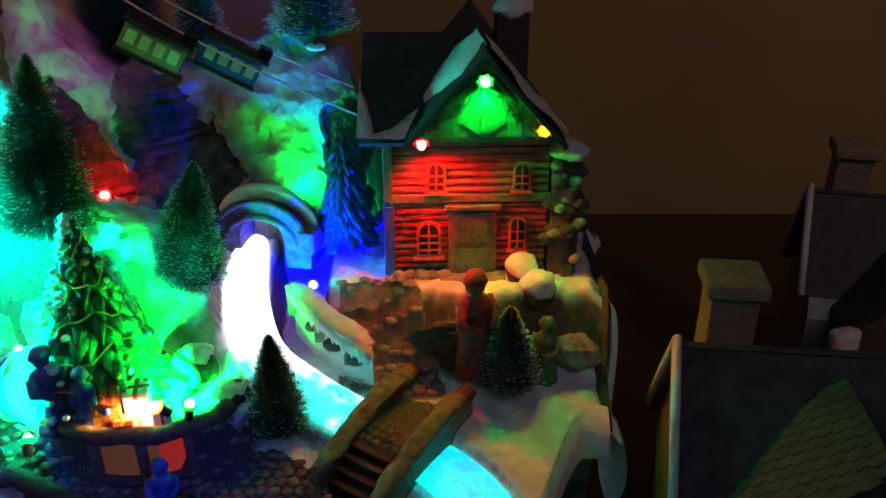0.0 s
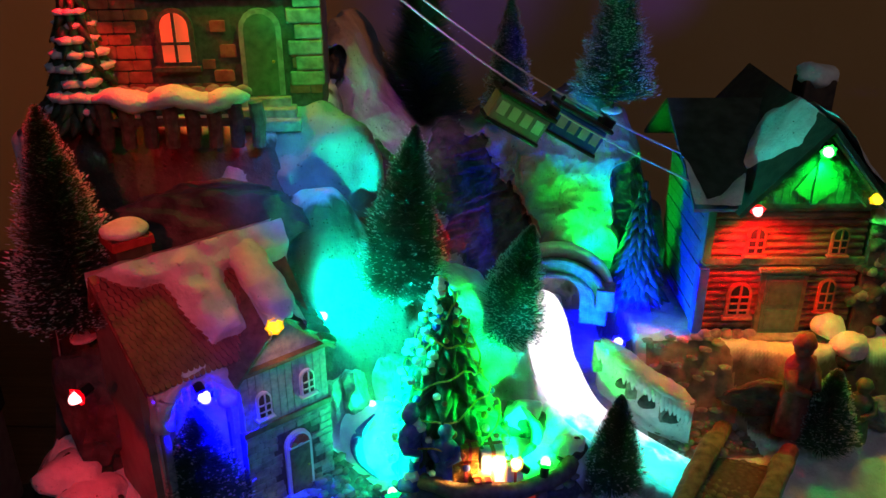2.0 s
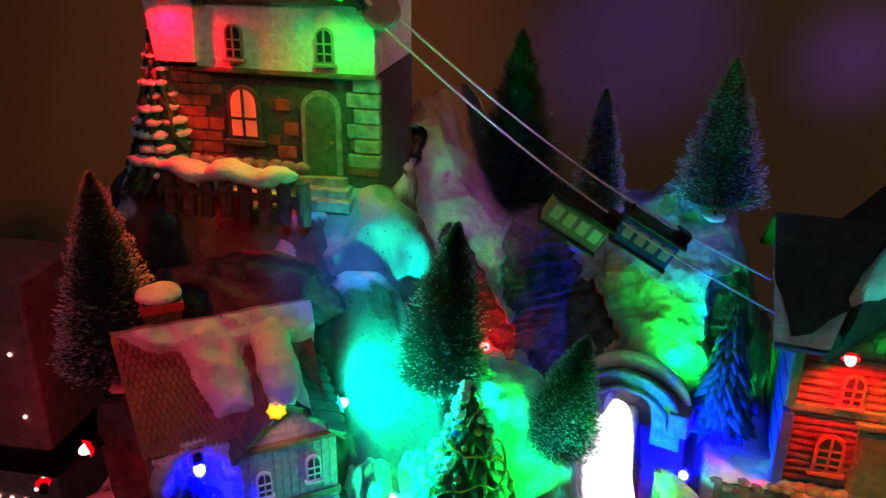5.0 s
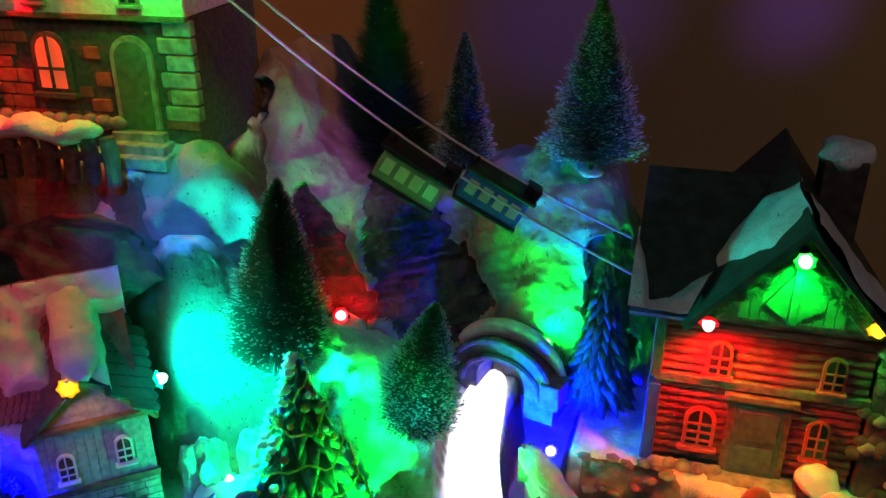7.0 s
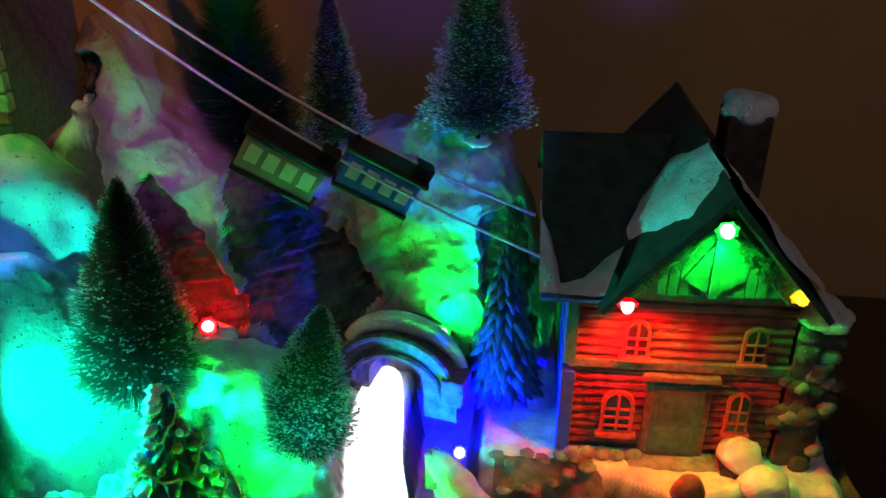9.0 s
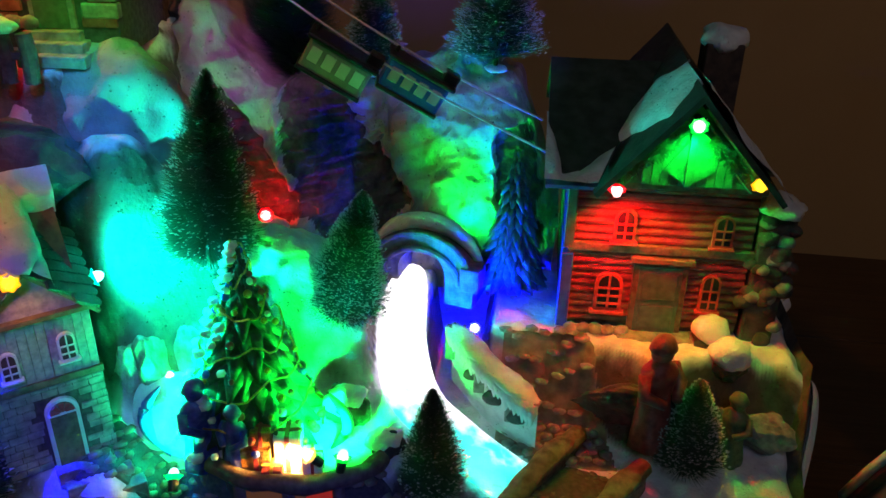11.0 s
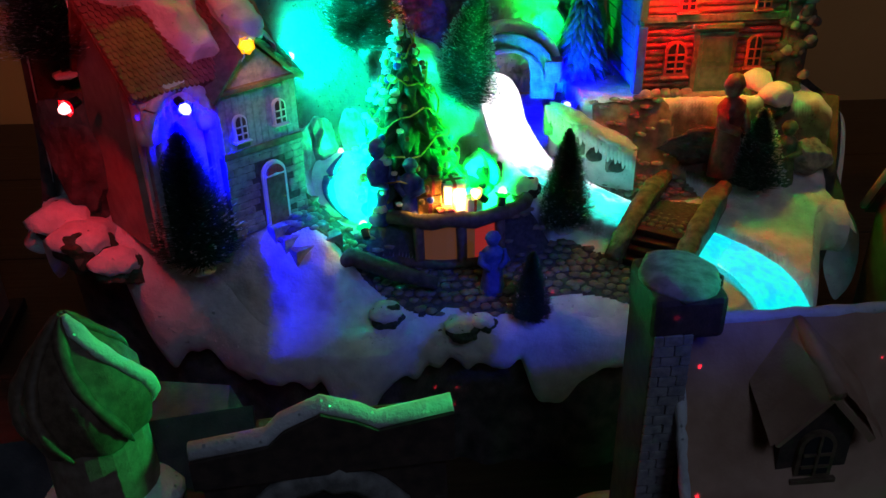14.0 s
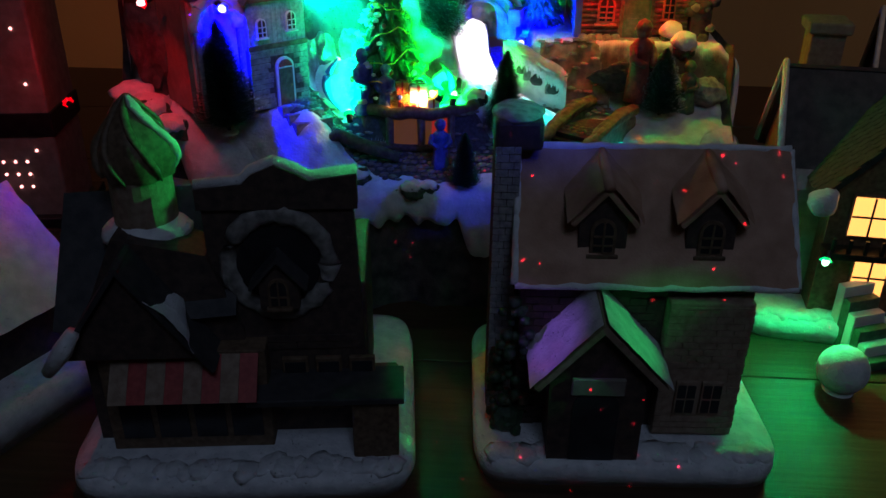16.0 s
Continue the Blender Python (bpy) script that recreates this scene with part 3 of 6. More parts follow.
def stream_material():
    m = bpy.data.materials.new("lit_stream")
    m.use_nodes = True
    nt = m.node_tree
    bsdf = nt.nodes["Principled BSDF"]
    geo = nt.nodes.new("ShaderNodeNewGeometry")
    sep = nt.nodes.new("ShaderNodeSeparateXYZ")
    along = nt.nodes.new("ShaderNodeMapRange")
    along.inputs["From Min"].default_value, along.inputs["From Max"].default_value = 0.385, 0.53
    ramp = nt.nodes.new("ShaderNodeValToRGB")
    els = ramp.color_ramp.elements
    els[0].position, els[0].color = 0.05, (0.02, 0.55, 0.95, 1)
    els[1].position, els[1].color = 1.0, (1.0, 0.9, 0.95, 1)
    for at, col in ((0.2, (0.0, 0.85, 0.75, 1)), (0.3, (0.0, 0.55, 0.9, 1)), (0.38, (0.0, 0.9, 0.6, 1)), (0.55, (0.05, 0.95, 0.85, 1)), (0.72, (1.0, 0.8, 0.95, 1))):
        e = els.new(at)
        e.color = col
    wob = nt.nodes.new("ShaderNodeTexNoise")
    wob.inputs["Scale"].default_value, wob.inputs["Detail"].default_value = 110, 3
    madd = nt.nodes.new("ShaderNodeMath")
    madd.operation, madd.inputs[1].default_value = "MULTIPLY_ADD", 0.42
    power = nt.nodes.new("ShaderNodeMapRange")
    power.inputs["From Min"].default_value, power.inputs["From Max"].default_value = 0.385, 0.47
    power.inputs["To Min"].default_value, power.inputs["To Max"].default_value = 0.8, 1.3
    nt.links.new(geo.outputs["Position"], sep.inputs[0])
    nt.links.new(geo.outputs["Position"], wob.inputs["Vector"])
    nt.links.new(sep.outputs["Y"], along.inputs["Value"])
    nt.links.new(wob.outputs["Fac"], madd.inputs[0])
    nt.links.new(along.outputs["Result"], madd.inputs[2])
    nt.links.new(madd.outputs[0], ramp.inputs["Fac"])
    nt.links.new(sep.outputs["Y"], power.inputs["Value"])
    nt.links.new(ramp.outputs["Color"], bsdf.inputs["Emission Color"])
    nt.links.new(power.outputs["Result"], bsdf.inputs["Emission Strength"])
    bmp = nt.nodes.new("ShaderNodeBump")
    bmp.inputs["Strength"].default_value, bmp.inputs["Distance"].default_value = 0.6, 0.002
    nt.links.new(wob.outputs["Fac"], bmp.inputs["Height"])
    nt.links.new(bmp.outputs["Normal"], bsdf.inputs["Normal"])
    bsdf.inputs["Base Color"].default_value = (0.12, 0.18, 0.2, 1)
    bsdf.inputs["Roughness"].default_value = 0.12
    return m


def stream():
    bm = bmesh.new()
    rows = []
    for i in range(97):
        c, w = river_at(i / 96)
        d = river_at(min(i / 96 + 0.01, 1))[0] - river_at(max(i / 96 - 0.01, 0))[0]
        side = Vector((d.y, -d.x, 0)).normalized()
        row = []
        for k in range(9):
            s = -1 + k / 4
            wav = 0.0007 * noise.noise((c + side * s * w) * 140)
            row.append(bm.verts.new(c + side * (w + 0.0015) * s * math.sqrt(max(0.08, 1 - (max(0, 13 - i) / 13.5) ** 2)) + Vector((0, 0, wav + 0.0012 * (1 - s * s)))))
        rows.append(row)
    for a, b in zip(rows, rows[1:]):
        for k in range(8):
            bm.faces.new((a[k], a[k + 1], b[k + 1], b[k]))
    ob = part("stream", bm, stream_material(), None, smooth=True)
    tagged(ob, "glowing frozen stream lit white, pink and turquoise from below", "stream", kind="structure")


stream()

# ---- lights of the village ----
def led(at, hue, power, out=(0, -1, 0.15), cone_angle=130, aim=None, size=0.0052, group="village lights"):
    """A small shining bulb on a black collar, and its light just off its tip."""
    o = Vector(out).normalized()
    turn = o.to_track_quat("Z", "Y").to_matrix().to_4x4()
    t = thing("led_bulb", "tiny shining " + hue + " bulb", "light bulb", Matrix.Translation(at) @ turn, group)
    bm = bmesh.new()
    bmesh.ops.create_icosphere(bm, subdivisions=2, radius=size * 0.6)
    for v in bm.verts:
        v.co.z = v.co.z * (1.5 if v.co.z > 0 else 1.0)
    part("bulb", bm, LED[hue], t, smooth=True)
    # ragged coloured glowing ring round the bulb, standing in for its halo
    bm = bmesh.new()
    n = 14
    rings = [[bm.verts.new((r * math.cos(6.2832 * k / n), r * math.sin(6.2832 * k / n), z)) for k, r, z in
              [(k, size * r0 * (1 + (0.22 * (k % 2) if q else 0)), size * z0) for k in range(n)]] for q, (r0, z0) in enumerate(((0.5, -0.5), (0.86, 0.05), (0.74, 0.02), (0.45, -0.4)))]
    for p, q in zip(rings, rings[1:]):
        for k in range(n):
            bm.faces.new((p[k], p[(k + 1) % n], q[(k + 1) % n], q[k]))
    part("halo_ring", bm, HALO[hue], t, hue + " glowing ring standing in for a halo")
    part("collar", cone(bmesh.new(), 0, 0, -size * 1.6, -size * 0.45, size * 0.5, size * 0.55, 10), BLACK, t, "black collar")
    d = bpy.data.lights.new("led_light", "SPOT")
    d.energy, d.color, d.shadow_soft_size = power, HUES[hue], 0.002
    d.spot_size, d.spot_blend = radians(cone_angle), 1.0
    ob = new("led_light", d)
    way = Vector(aim).normalized() if aim else o
    eye = Vector(at) + o * size * 0.6 + way * size * 1.5
    ob.matrix_world = look(eye, eye + way)
    tagged(ob, kind="structure")


for at, hue, power, out, wide, aim in (
    # red house: gable, eave and corner
    ((0.025, 0.486, 0.343), "green", 0.28, (0, -1, -0.2), 172, (0, 0.3, -1)), ((-0.013, 0.482, 0.306), "red", 0.5, (0, -1, -0.9), 146, (0.22, 0.12, -1)),
    ((0.062, 0.488, 0.312), "amber", 0.09, (0, -1, -0.4), 110, (0.12, -0.6, -1)),
    # mountain and tunnel
    ((-0.221, 0.505, 0.262), "red", 0.06, (0, -0.8, 0.5), 176, (0, 0.7, 0.0)), ((-0.104, 0.549, 0.239), "green", 0.4, (0, -0.7, 0.7), 176, (0.3, 0.65, 0.35)),
    ((-0.088, 0.496, 0.200), "blue", 2.2, (0, -0.6, 0.6), 178, (0.1, 0.45, 0.2)),
    # chalet
    ((-0.292, 0.360, 0.289), "amber", 0.016, (0.5, -0.8, 0.1), 150, (0.3, 0.1, -1)), ((-0.3245, 0.3357, 0.262), "blue", 6.5, (0.5, -0.6, -0.3), 150, (-0.33, 0.45, -0.5)),
    ((-0.277, 0.404, 0.269), "cyan", 2.2, (0.7, 0.5, 0.2), 176, (0.5, 0.8, -0.05)), ((-0.383, 0.325, 0.268), "red", 0.13, (-0.5, -0.8, -0.2), 130, (-0.35, 0.1, -0.95)),
    # round place with the decorated tree
    ((-0.163, 0.386, 0.182), "white", 1.5, (-0.6, -0.1, 0.5), 120, (-0.6, 0.4, -0.4)), ((-0.146, 0.390, 0.180), "green", 3.0, (0.1, 0.3, 0.8), 160, (-0.3, 0.5, 0.0)),
    ((-0.236, 0.376, 0.166), "mint", 2.4, (-0.2, 0.7, 0.5), 174, (0.1, 0.8, 0.5)), ((-0.252, 0.416, 0.200), "mint", 2.4, (0.4, -0.2, 0.8), 174, (0.7, -0.1, 0.1)),
    # stone inn
    ((-0.397, 0.446, 0.482), "red", 0.45, (0, -1, -0.3), 174, (0.12, 0.0, -1)), ((-0.368, 0.446, 0.494), "blue", 0.05, (0, -1, 0), 120, None),
    ((-0.290, 0.446, 0.486), "green", 0.15, (0, -1, -0.5), 174, (-0.05, -0.1, -0.95)),
):
    led(at, hue, power, out, wide, aim)

# ---- trees ----
def brush_tree(at, h, r, frost=0.25, lean=0.0, seed=1, tilt=0.0, group="bottle-brush trees", label="dark green bottle-brush fir tree with frosted tips"):
    rnd = random.Random(seed)
    t = thing("fir_tree", label, "tree", pose(*at, lean, tilt, 0), group)
    part("trunk", tube(bmesh.new(), [(0, 0, -0.004), (0, 0, h * 0.5), (0, 0, h)], [0.0016, 0.0012, 0.0004], 6), BARK, t)
    for name, share, material in (("bristles", 1.0, NEEDLE), ("frosted_bristles", frost, FROST)):
        vs, fs = [], []
        count = int((9500 if name == "bristles" else 5200) * share * (h / 0.1) ** 0.7)
        for i in range(count):
            f = rnd.random() ** 0.72
            f = 1 - f
            z = h * (0.07 + 0.93 * f)
            rad = r * (1 - f) ** 0.85 * (0.8 + 0.3 * rnd.random()) * (1 + 0.09 * math.sin(f * 40 + seed)) + 0.0015
            a = rnd.random() * 6.2832
            up = 0.25 + 0.35 * rnd.random()
            d = Vector((math.cos(a), math.sin(a), up * (0.6 + f)))
            inner = rnd.uniform(0.88, 0.96) if name != "bristles" else 0.1
            p, q = Vector((0, 0, z)) + d * rad * inner, Vector((0, 0, z)) + d * rad
            s = Vector((-math.sin(a), math.cos(a), rnd.uniform(-0.5, 0.5))) * (0.00055 if name == "bristles" else rnd.uniform(0.0004, 0.0011))
            k = len(vs)
            vs += [p - s, p + s, q]
            fs.append((k, k + 1, k + 2))
        me = bpy.data.meshes.new(name)
        me.from_pydata([tuple(v) for v in vs], [], fs)
        me.materials.append(material)
        ob = new(name, me)
        ob.parent = t
    bm = bmesh.new()
    blob(bm, (0, 0, 0), 0.006, 0.25, 120, 2, (1.3, 1.3, 0.4))
    part("foot", bm, SNOW, t, smooth=True)


def resin_fir(at, h, r, seed=2, snow=0.4, squash=1.0, label="moulded dark fir tree with snow on its boughs", name="moulded_fir"):
    rnd = random.Random(seed)
    t = thing(name, label, "tree", pose(*at))
    part("trunk", tube(bmesh.new(), [(0, 0, -0.003), (0, 0, h * 0.9)], [r * 0.16, r * 0.05], 7), BARK, t)
    boughs, caps = bmesh.new(), bmesh.new()
    tiers = 12
    for k in range(tiers):
        f = k / (tiers - 1)
        rad, z = r * (1 - f) ** 0.9 + 0.002, h * (0.1 + 0.84 * f)
        n = max(5, int(16 * (1 - f) + 4))
        for i in range(n):
            a = 6.2832 * (i + rnd.random() * 0.6) / n + k
            d = Vector((math.cos(a), math.sin(a) * squash, 0))
            ln = rad * rnd.uniform(0.8, 1.1)
            p = Vector((0, 0, z))
            tube(boughs, [p + d * ln * 0.1 + Vector((0, 0, 0.3 * rad * 0.4)), p + d * ln * 0.6 + Vector((0, 0, 0.0015)), p + d * ln - Vector((0, 0, h * 0.055))],
                 [rad * 0.16 + 0.001, rad * 0.2 + 0.0008, 0.0005], 6)
            if rnd.random() < snow:
                blob(caps, p + d * ln * 0.62 + Vector((0, 0, rad * 0.16 + 0.0016)), rad * 0.26 + 0.0012, 0.3, 150, 1, (1.1, 1.1, 0.5))
    part("foliage", boughs, FIR, t, smooth=True)
    if len(caps.verts):
        part("snow_cover", caps, SNOW, t, "white snow", smooth=True)
    else:
        caps.free()
    return t


def seat(x, y, dz=0.0):
    return (x, y, ground(x, y) + dz)


brush_tree(seat(-0.101, 0.413), 0.075, 0.020, 0.2, 3, 3)
brush_tree((-0.172, 0.487, 0.202), 0.094, 0.027, 0.8, 4, 4, 12)
brush_tree((-0.240, 0.458, 0.252), 0.118, 0.031, 0.3, 5, 5, 8)
brush_tree((-0.166, 0.577, 0.335), 0.085, 0.018, 1.0, 0, 6)
brush_tree((-0.090, 0.592, 0.338), 0.104, 0.029, 1.2, 0, 7)
brush_tree((-0.228, 0.605, 0.30), 0.15, 0.042, 0.03, 0, 8)
brush_tree(seat(0.042, 0.447), 0.064, 0.021, 0.5, 0, 9)
brush_tree((-0.332, 0.342, 0.158), 0.095, 0.028, 0.2, 2, 10)
brush_tree((-0.402, 0.378, 0.27), 0.128, 0.032, 0.9, 0, 11)
brush_tree(seat(-0.133, 0.334), 0.05, 0.013, 0.05, 0, 12)
resin_fir((-0.412, 0.455, 0.362), 0.102, 0.024, 2, 0.55)
resin_fir((-0.070, 0.545, 0.205), 0.10, 0.022, 5, 0.0, label="moulded dark bushy fir beside the red wooden house")


def christmas_tree():
    t = resin_fir((-0.207, 0.422, 0.161), 0.128, 0.04, 9, 0.0, label="decorated dark Christmas tree with gold garland and coloured balls", name="christmas_tree")
    rnd = random.Random(4)
    for i in range(90):
        f = rnd.random() ** 1.4
        a = rnd.random() * 6.2832
        z = 0.135 * (0.12 + 0.8 * f)
        rad = 0.04 * (1 - f) ** 0.9 * 0.95 + 0.002
        bm = bmesh.new()
        bmesh.ops.create_icosphere(bm, subdivisions=2, radius=rnd.uniform(0.0016, 0.0028))
        ob = part("ball", bm, rnd.choice((GOLD, BLUE_OR_BLUELIT, STRIPE_RED, WHITE, GOLD)), t, smooth=True)
        ob.location = (rad * math.cos(a), rad * math.sin(a), z - 0.004)
    # pale clumps on the left side only imitate leaves lit from there
    for i in range(60):
        f = rnd.random() ** 1.3
        a = rnd.uniform(2.2, 4.6)
        rad = 0.042 * (1 - f) ** 0.9 + 0.002
        bm = blob(bmesh.new(), (0, 0, 0), rnd.uniform(0.0022, 0.0042), 0.5, 300, 1, (1, 1, 0.6))
        ob = part("lit_clump", bm, SNOW, t, "pale clump standing in for a lit bough tip", smooth=True)
        ob.location = (rad * math.cos(a), rad * math.sin(a), 0.135 * (0.1 + 0.82 * f))
    pts = []
    for i in range(160):
        f = i / 159
        a = f * 6.2832 * 5.5
        rad = 0.041 * (1 - f) ** 0.9 + 0.003
        pts.append((0.93 * rad * math.cos(a), 0.93 * rad * math.sin(a), 0.128 * (0.1 + 0.86 * f) + 0.004 * math.sin(a * 3.3) + 0.002 * math.sin(a * 7.1)))
    part("garland", tube(bmesh.new(), pts, 0.0006, 5), GOLD, t, "gold bead garland")


christmas_tree()


# ---- small figures and stones ----
def figure(at, h, material, turn=0.0, name="figurine", label="small painted figurine"):
    bm = bmesh.new()
    prof = ((0.17, 0.0), (0.165, 0.1), (0.14, 0.3), (0.115, 0.48), (0.135, 0.62), (0.14, 0.68), (0.09, 0.745), (0.05, 0.765), (0.085, 0.80), (0.095, 0.85), (0.115, 0.875), (0.105, 0.91), (0.075, 0.965), (0.01, 0.995))
    rings = []
    for r, z in prof:
        ring = []
        for i in range(18):
            a = 2 * math.pi * i / 18
            fold = 1 + (0.09 * math.sin(5 * a + z * 4) if z < 0.5 else 0.0) + 0.05 * noise.noise(Vector((math.cos(a) * 2, math.sin(a) * 2, z * 6)))
            ring.append(bm.verts.new((r * h * fold * math.cos(a) * (1.15 if 0.5 < z < 0.72 else 1.0), r * h * fold * math.sin(a) * 0.85, z * h)))
        rings.append(ring)
    for p, q in zip(rings, rings[1:]):
        for i in range(18):
            bm.faces.new((p[i], p[(i + 1) % 18], q[(i + 1) % 18], q[i]))
    bm.faces.new(list(reversed(rings[0])))
    bm.faces.new(rings[-1])
    for s in (-1, 1):
        tube(bm, [(s * h * 0.14, 0, h * 0.68), (s * h * 0.19, -h * 0.05, h * 0.54), (s * h * 0.06, -h * 0.15, h * 0.47)], [h * 0.055, h * 0.055, h * 0.04], 8)
    ob = part(name, bm, material, None, smooth=True)
    ob.matrix_basis = pose(*at, 0, 0, turn)
    tagged(ob, label, "figurine")


figure(seat(0.020, 0.452, -0.001), 0.075, CLOTH_RED, 40, label="dark red painted figurine of a standing carol singer")
figure(seat(0.067, 0.458, -0.001), 0.05, CLOTH_GREEN, -30, label="dark green painted figurine beside the small fir")
figure((-0.226, 0.392, 0.162), 0.058, BLUE_TONE, 60, label="figurine coloured blue for blue light, beside the decorated tree")
figure((-0.205, 0.390, 0.162), 0.045, BLUE_TONE, -20, label="small figurine coloured blue for blue light, by the nativity group")
figure(seat(-0.155, 0.355, -0.001), 0.045, BLUE_TONE, 10, label="figurine coloured blue for blue light, standing at the front of the village")


def gift_pile():
    t = thing("gift_pile", "gold and orange wrapped gift boxes under the decorated tree", "gift boxes", pose(-0.186, 0.396, 0.163, 0, 0, 12))
    for i, (a, b, c, s, ht) in enumerate(((-0.009, 0.0, 0, 0.016, 0.018), (0.008, 0.001, 0, 0.015, 0.024), (0.0, -0.011, 0, 0.011, 0.010), (-0.006, 0.0, 0.018, 0.011, 0.010), (0.021, -0.004, 0, 0.011, 0.013))):
        g = part("gift", boxed(a - s / 2, a + s / 2, b - s / 2, b + s / 2, c, c + ht, 0.0008), (GOLD, WHITE, STRIPE_RED, GOLD, WHITE)[i], t)
        part("ribbon", box(boxed(a - s * 0.08, a + s * 0.08, b - s / 2 - 0.0004, b + s / 2 + 0.0004, c, c + ht + 0.0006, 0.0), a - s / 2 - 0.0004, a + s / 2 + 0.0004, b - s * 0.08, b + s * 0.08, c, c + ht + 0.0005), STRIPE_RED if i != 2 else GOLD, g)


gift_pile()


def crag(at, r, squash, seed):
    """An angular rock: a sphere cut by random planes, then roughened."""
    rnd = random.Random(seed)
    cuts = [(Vector((rnd.gauss(0, 1), rnd.gauss(0, 1), rnd.gauss(0, 1))).normalized(), rnd.uniform(0.55, 0.9)) for _ in range(14)]
    bm = bmesh.new()
    bmesh.ops.create_icosphere(bm, subdivisions=4, radius=1)
    for v in bm.verts:
        d = v.co.normalized()
        k = min([1.0] + [c / d.dot(n) for n, c in cuts if d.dot(n) > 0.05])
        k *= 1 + 0.16 * noise.noise(d * 2.6 + Vector((seed, 0, 0))) + 0.07 * noise.noise(d * 8 + Vector((seed, 3, 0)))
        v.co = Vector((d.x * squash[0], d.y * squash[1], d.z * squash[2])) * r * k
    return bm


def boulder(at, r, material=ROCK, squash=(1, 0.8, 0.7), label="dark rough moulded rock", name="rock", cap=False):
    t = thing(name, label, "rock", pose(*at))
    part("stone", crag(at, r * 1.12, squash, int(abs(at[0] * 7919 + at[1] * 104729)) % 97), material, t)
    if cap:
        part("snow_cap", blob(bmesh.new(), (0, 0, r * squash[2] * 0.42), r * 0.98, 0.35, 1.3 / r, 3, (squash[0], squash[1], 0.62 * squash[2])), SNOW, t, "white snow", smooth=True)


boulder((-0.345, 0.43, 0.318), 0.05, ROCK, (1.25, 0.5, 0.6), "dark rock cliff under the castle terrace")
boulder((-0.221, 0.512, 0.246), 0.014, ROCK, (1.1, 0.7, 0.8), cap=True, label="brown rock with a snow cap on the slope")
boulder((-0.402, 0.392, 0.215), 0.03, ROCK, (0.9, 0.7, 1.9), "dark rock mound under the tall fir")
boulder((-0.276, 0.417, 0.19), 0.017, STONE, (0.6, 0.5, 1.7), "grey rock pillar behind the chalet")
boulder((-0.262, 0.421, 0.195), 0.02, STONE, (0.7, 0.6, 1.6), "grey rock pillar behind the chalet")
boulder((-0.246, 0.436, 0.2), 0.018, STONE, (0.7, 0.6, 1.5), "grey rock pillar behind the chalet")
boulder((-0.156, 0.440, 0.172), 0.014, ROCK, (0.9, 0.8, 1.2), cap=True, label="dark rock with a snow cap beside the stream")
boulder((-0.128, 0.418, 0.166), 0.011, ROCK, (1.0, 0.8, 1.1), cap=True, label="dark rock with a snow cap beside the stream")
boulder((0.012, 0.462, 0.180), 0.022, ROCK, (1.5, 0.5, 0.7), "dark rock face under the terrace of the red house")
boulder((0.085, 0.462, 0.17), 0.018, STONE, (1.0, 0.6, 0.8), "mossy grey rock at the edge of the village", cap=False)
for x, y, r in ((-0.221, 0.332, 0.011), (-0.176, 0.330, 0.010), (-0.162, 0.331, 0.008), (-0.02, 0.350, 0.012), (-0.405, 0.36, 0.02), (-0.385, 0.352, 0.016), (-0.42, 0.372, 0.02)):
    boulder(seat(x, y, r * 0.3), r, FIR, (1, 0.9, 0.8), "small dark bush capped with snow", "snowy_bush", True)


def snow_bush(at, r):
    t = thing("snowy_bush", "round bush wholly covered with thick snow", "bush", pose(*at))
    part("snow_cap", blob(bmesh.new(), (0, 0, r * 0.35), r, 0.22, 90, 3, (1, 0.9, 0.8)), SNOW, t, "thick white snow", smooth=True)
    part("twigs", blob(bmesh.new(), (0, 0, -r * 0.4), r * 0.85, 0.4, 200, 3, (1, 0.9, 0.7)), FIR, t)


snow_bush((0.053, 0.494, 0.212), 0.0115)
snow_bush((0.063, 0.480, 0.205), 0.0125)


# ---- buildings of the village ----
def arch_outline(x, z0, w, h, n=8):
    r = w / 2
    pts = [(x - r, z0), (x + r, z0)]
    for i in range(n + 1):
        a = math.pi * i / n
        pts.append((x + r * math.cos(a), z0 + h - r + r * math.sin(a)))
    return pts


def arched_window(house, x, y, z, w, h, pane, frame_mat=WHITE, bars=2, name="window", deep=0.0022):
    """An arched window set before a wall that faces -y: surround, pane, glazing bars, sill."""
    wd = part(name, prism(bmesh.new(), arch_outline(x, z, w, h), y - deep, y), frame_mat, house)
    part("pane", prism(bmesh.new(), arch_outline(x, z + w * 0.12, w * 0.74, h - w * 0.24), y - deep - 0.0005, y - deep + 0.0008), pane, wd)
    bm = bmesh.new()
    box(bm, x - w * 0.04, x + w * 0.04, y - deep - 0.0014, y - deep, z + w * 0.1, z + h - w * 0.1)
    for k in range(bars):
        zz = z + (h - w * 0.3) * (k + 1) / (bars + 1)
        box(bm, x - w * 0.38, x + w * 0.38, y - deep - 0.0013, y - deep, zz - w * 0.04, zz + w * 0.04)
    part("glazing", bm, frame_mat, wd)
    part("sill", boxed(x - w * 0.62, x + w * 0.62, y - deep - 0.002, y, z - w * 0.14, z, 0.0003), frame_mat, wd)
    return wd


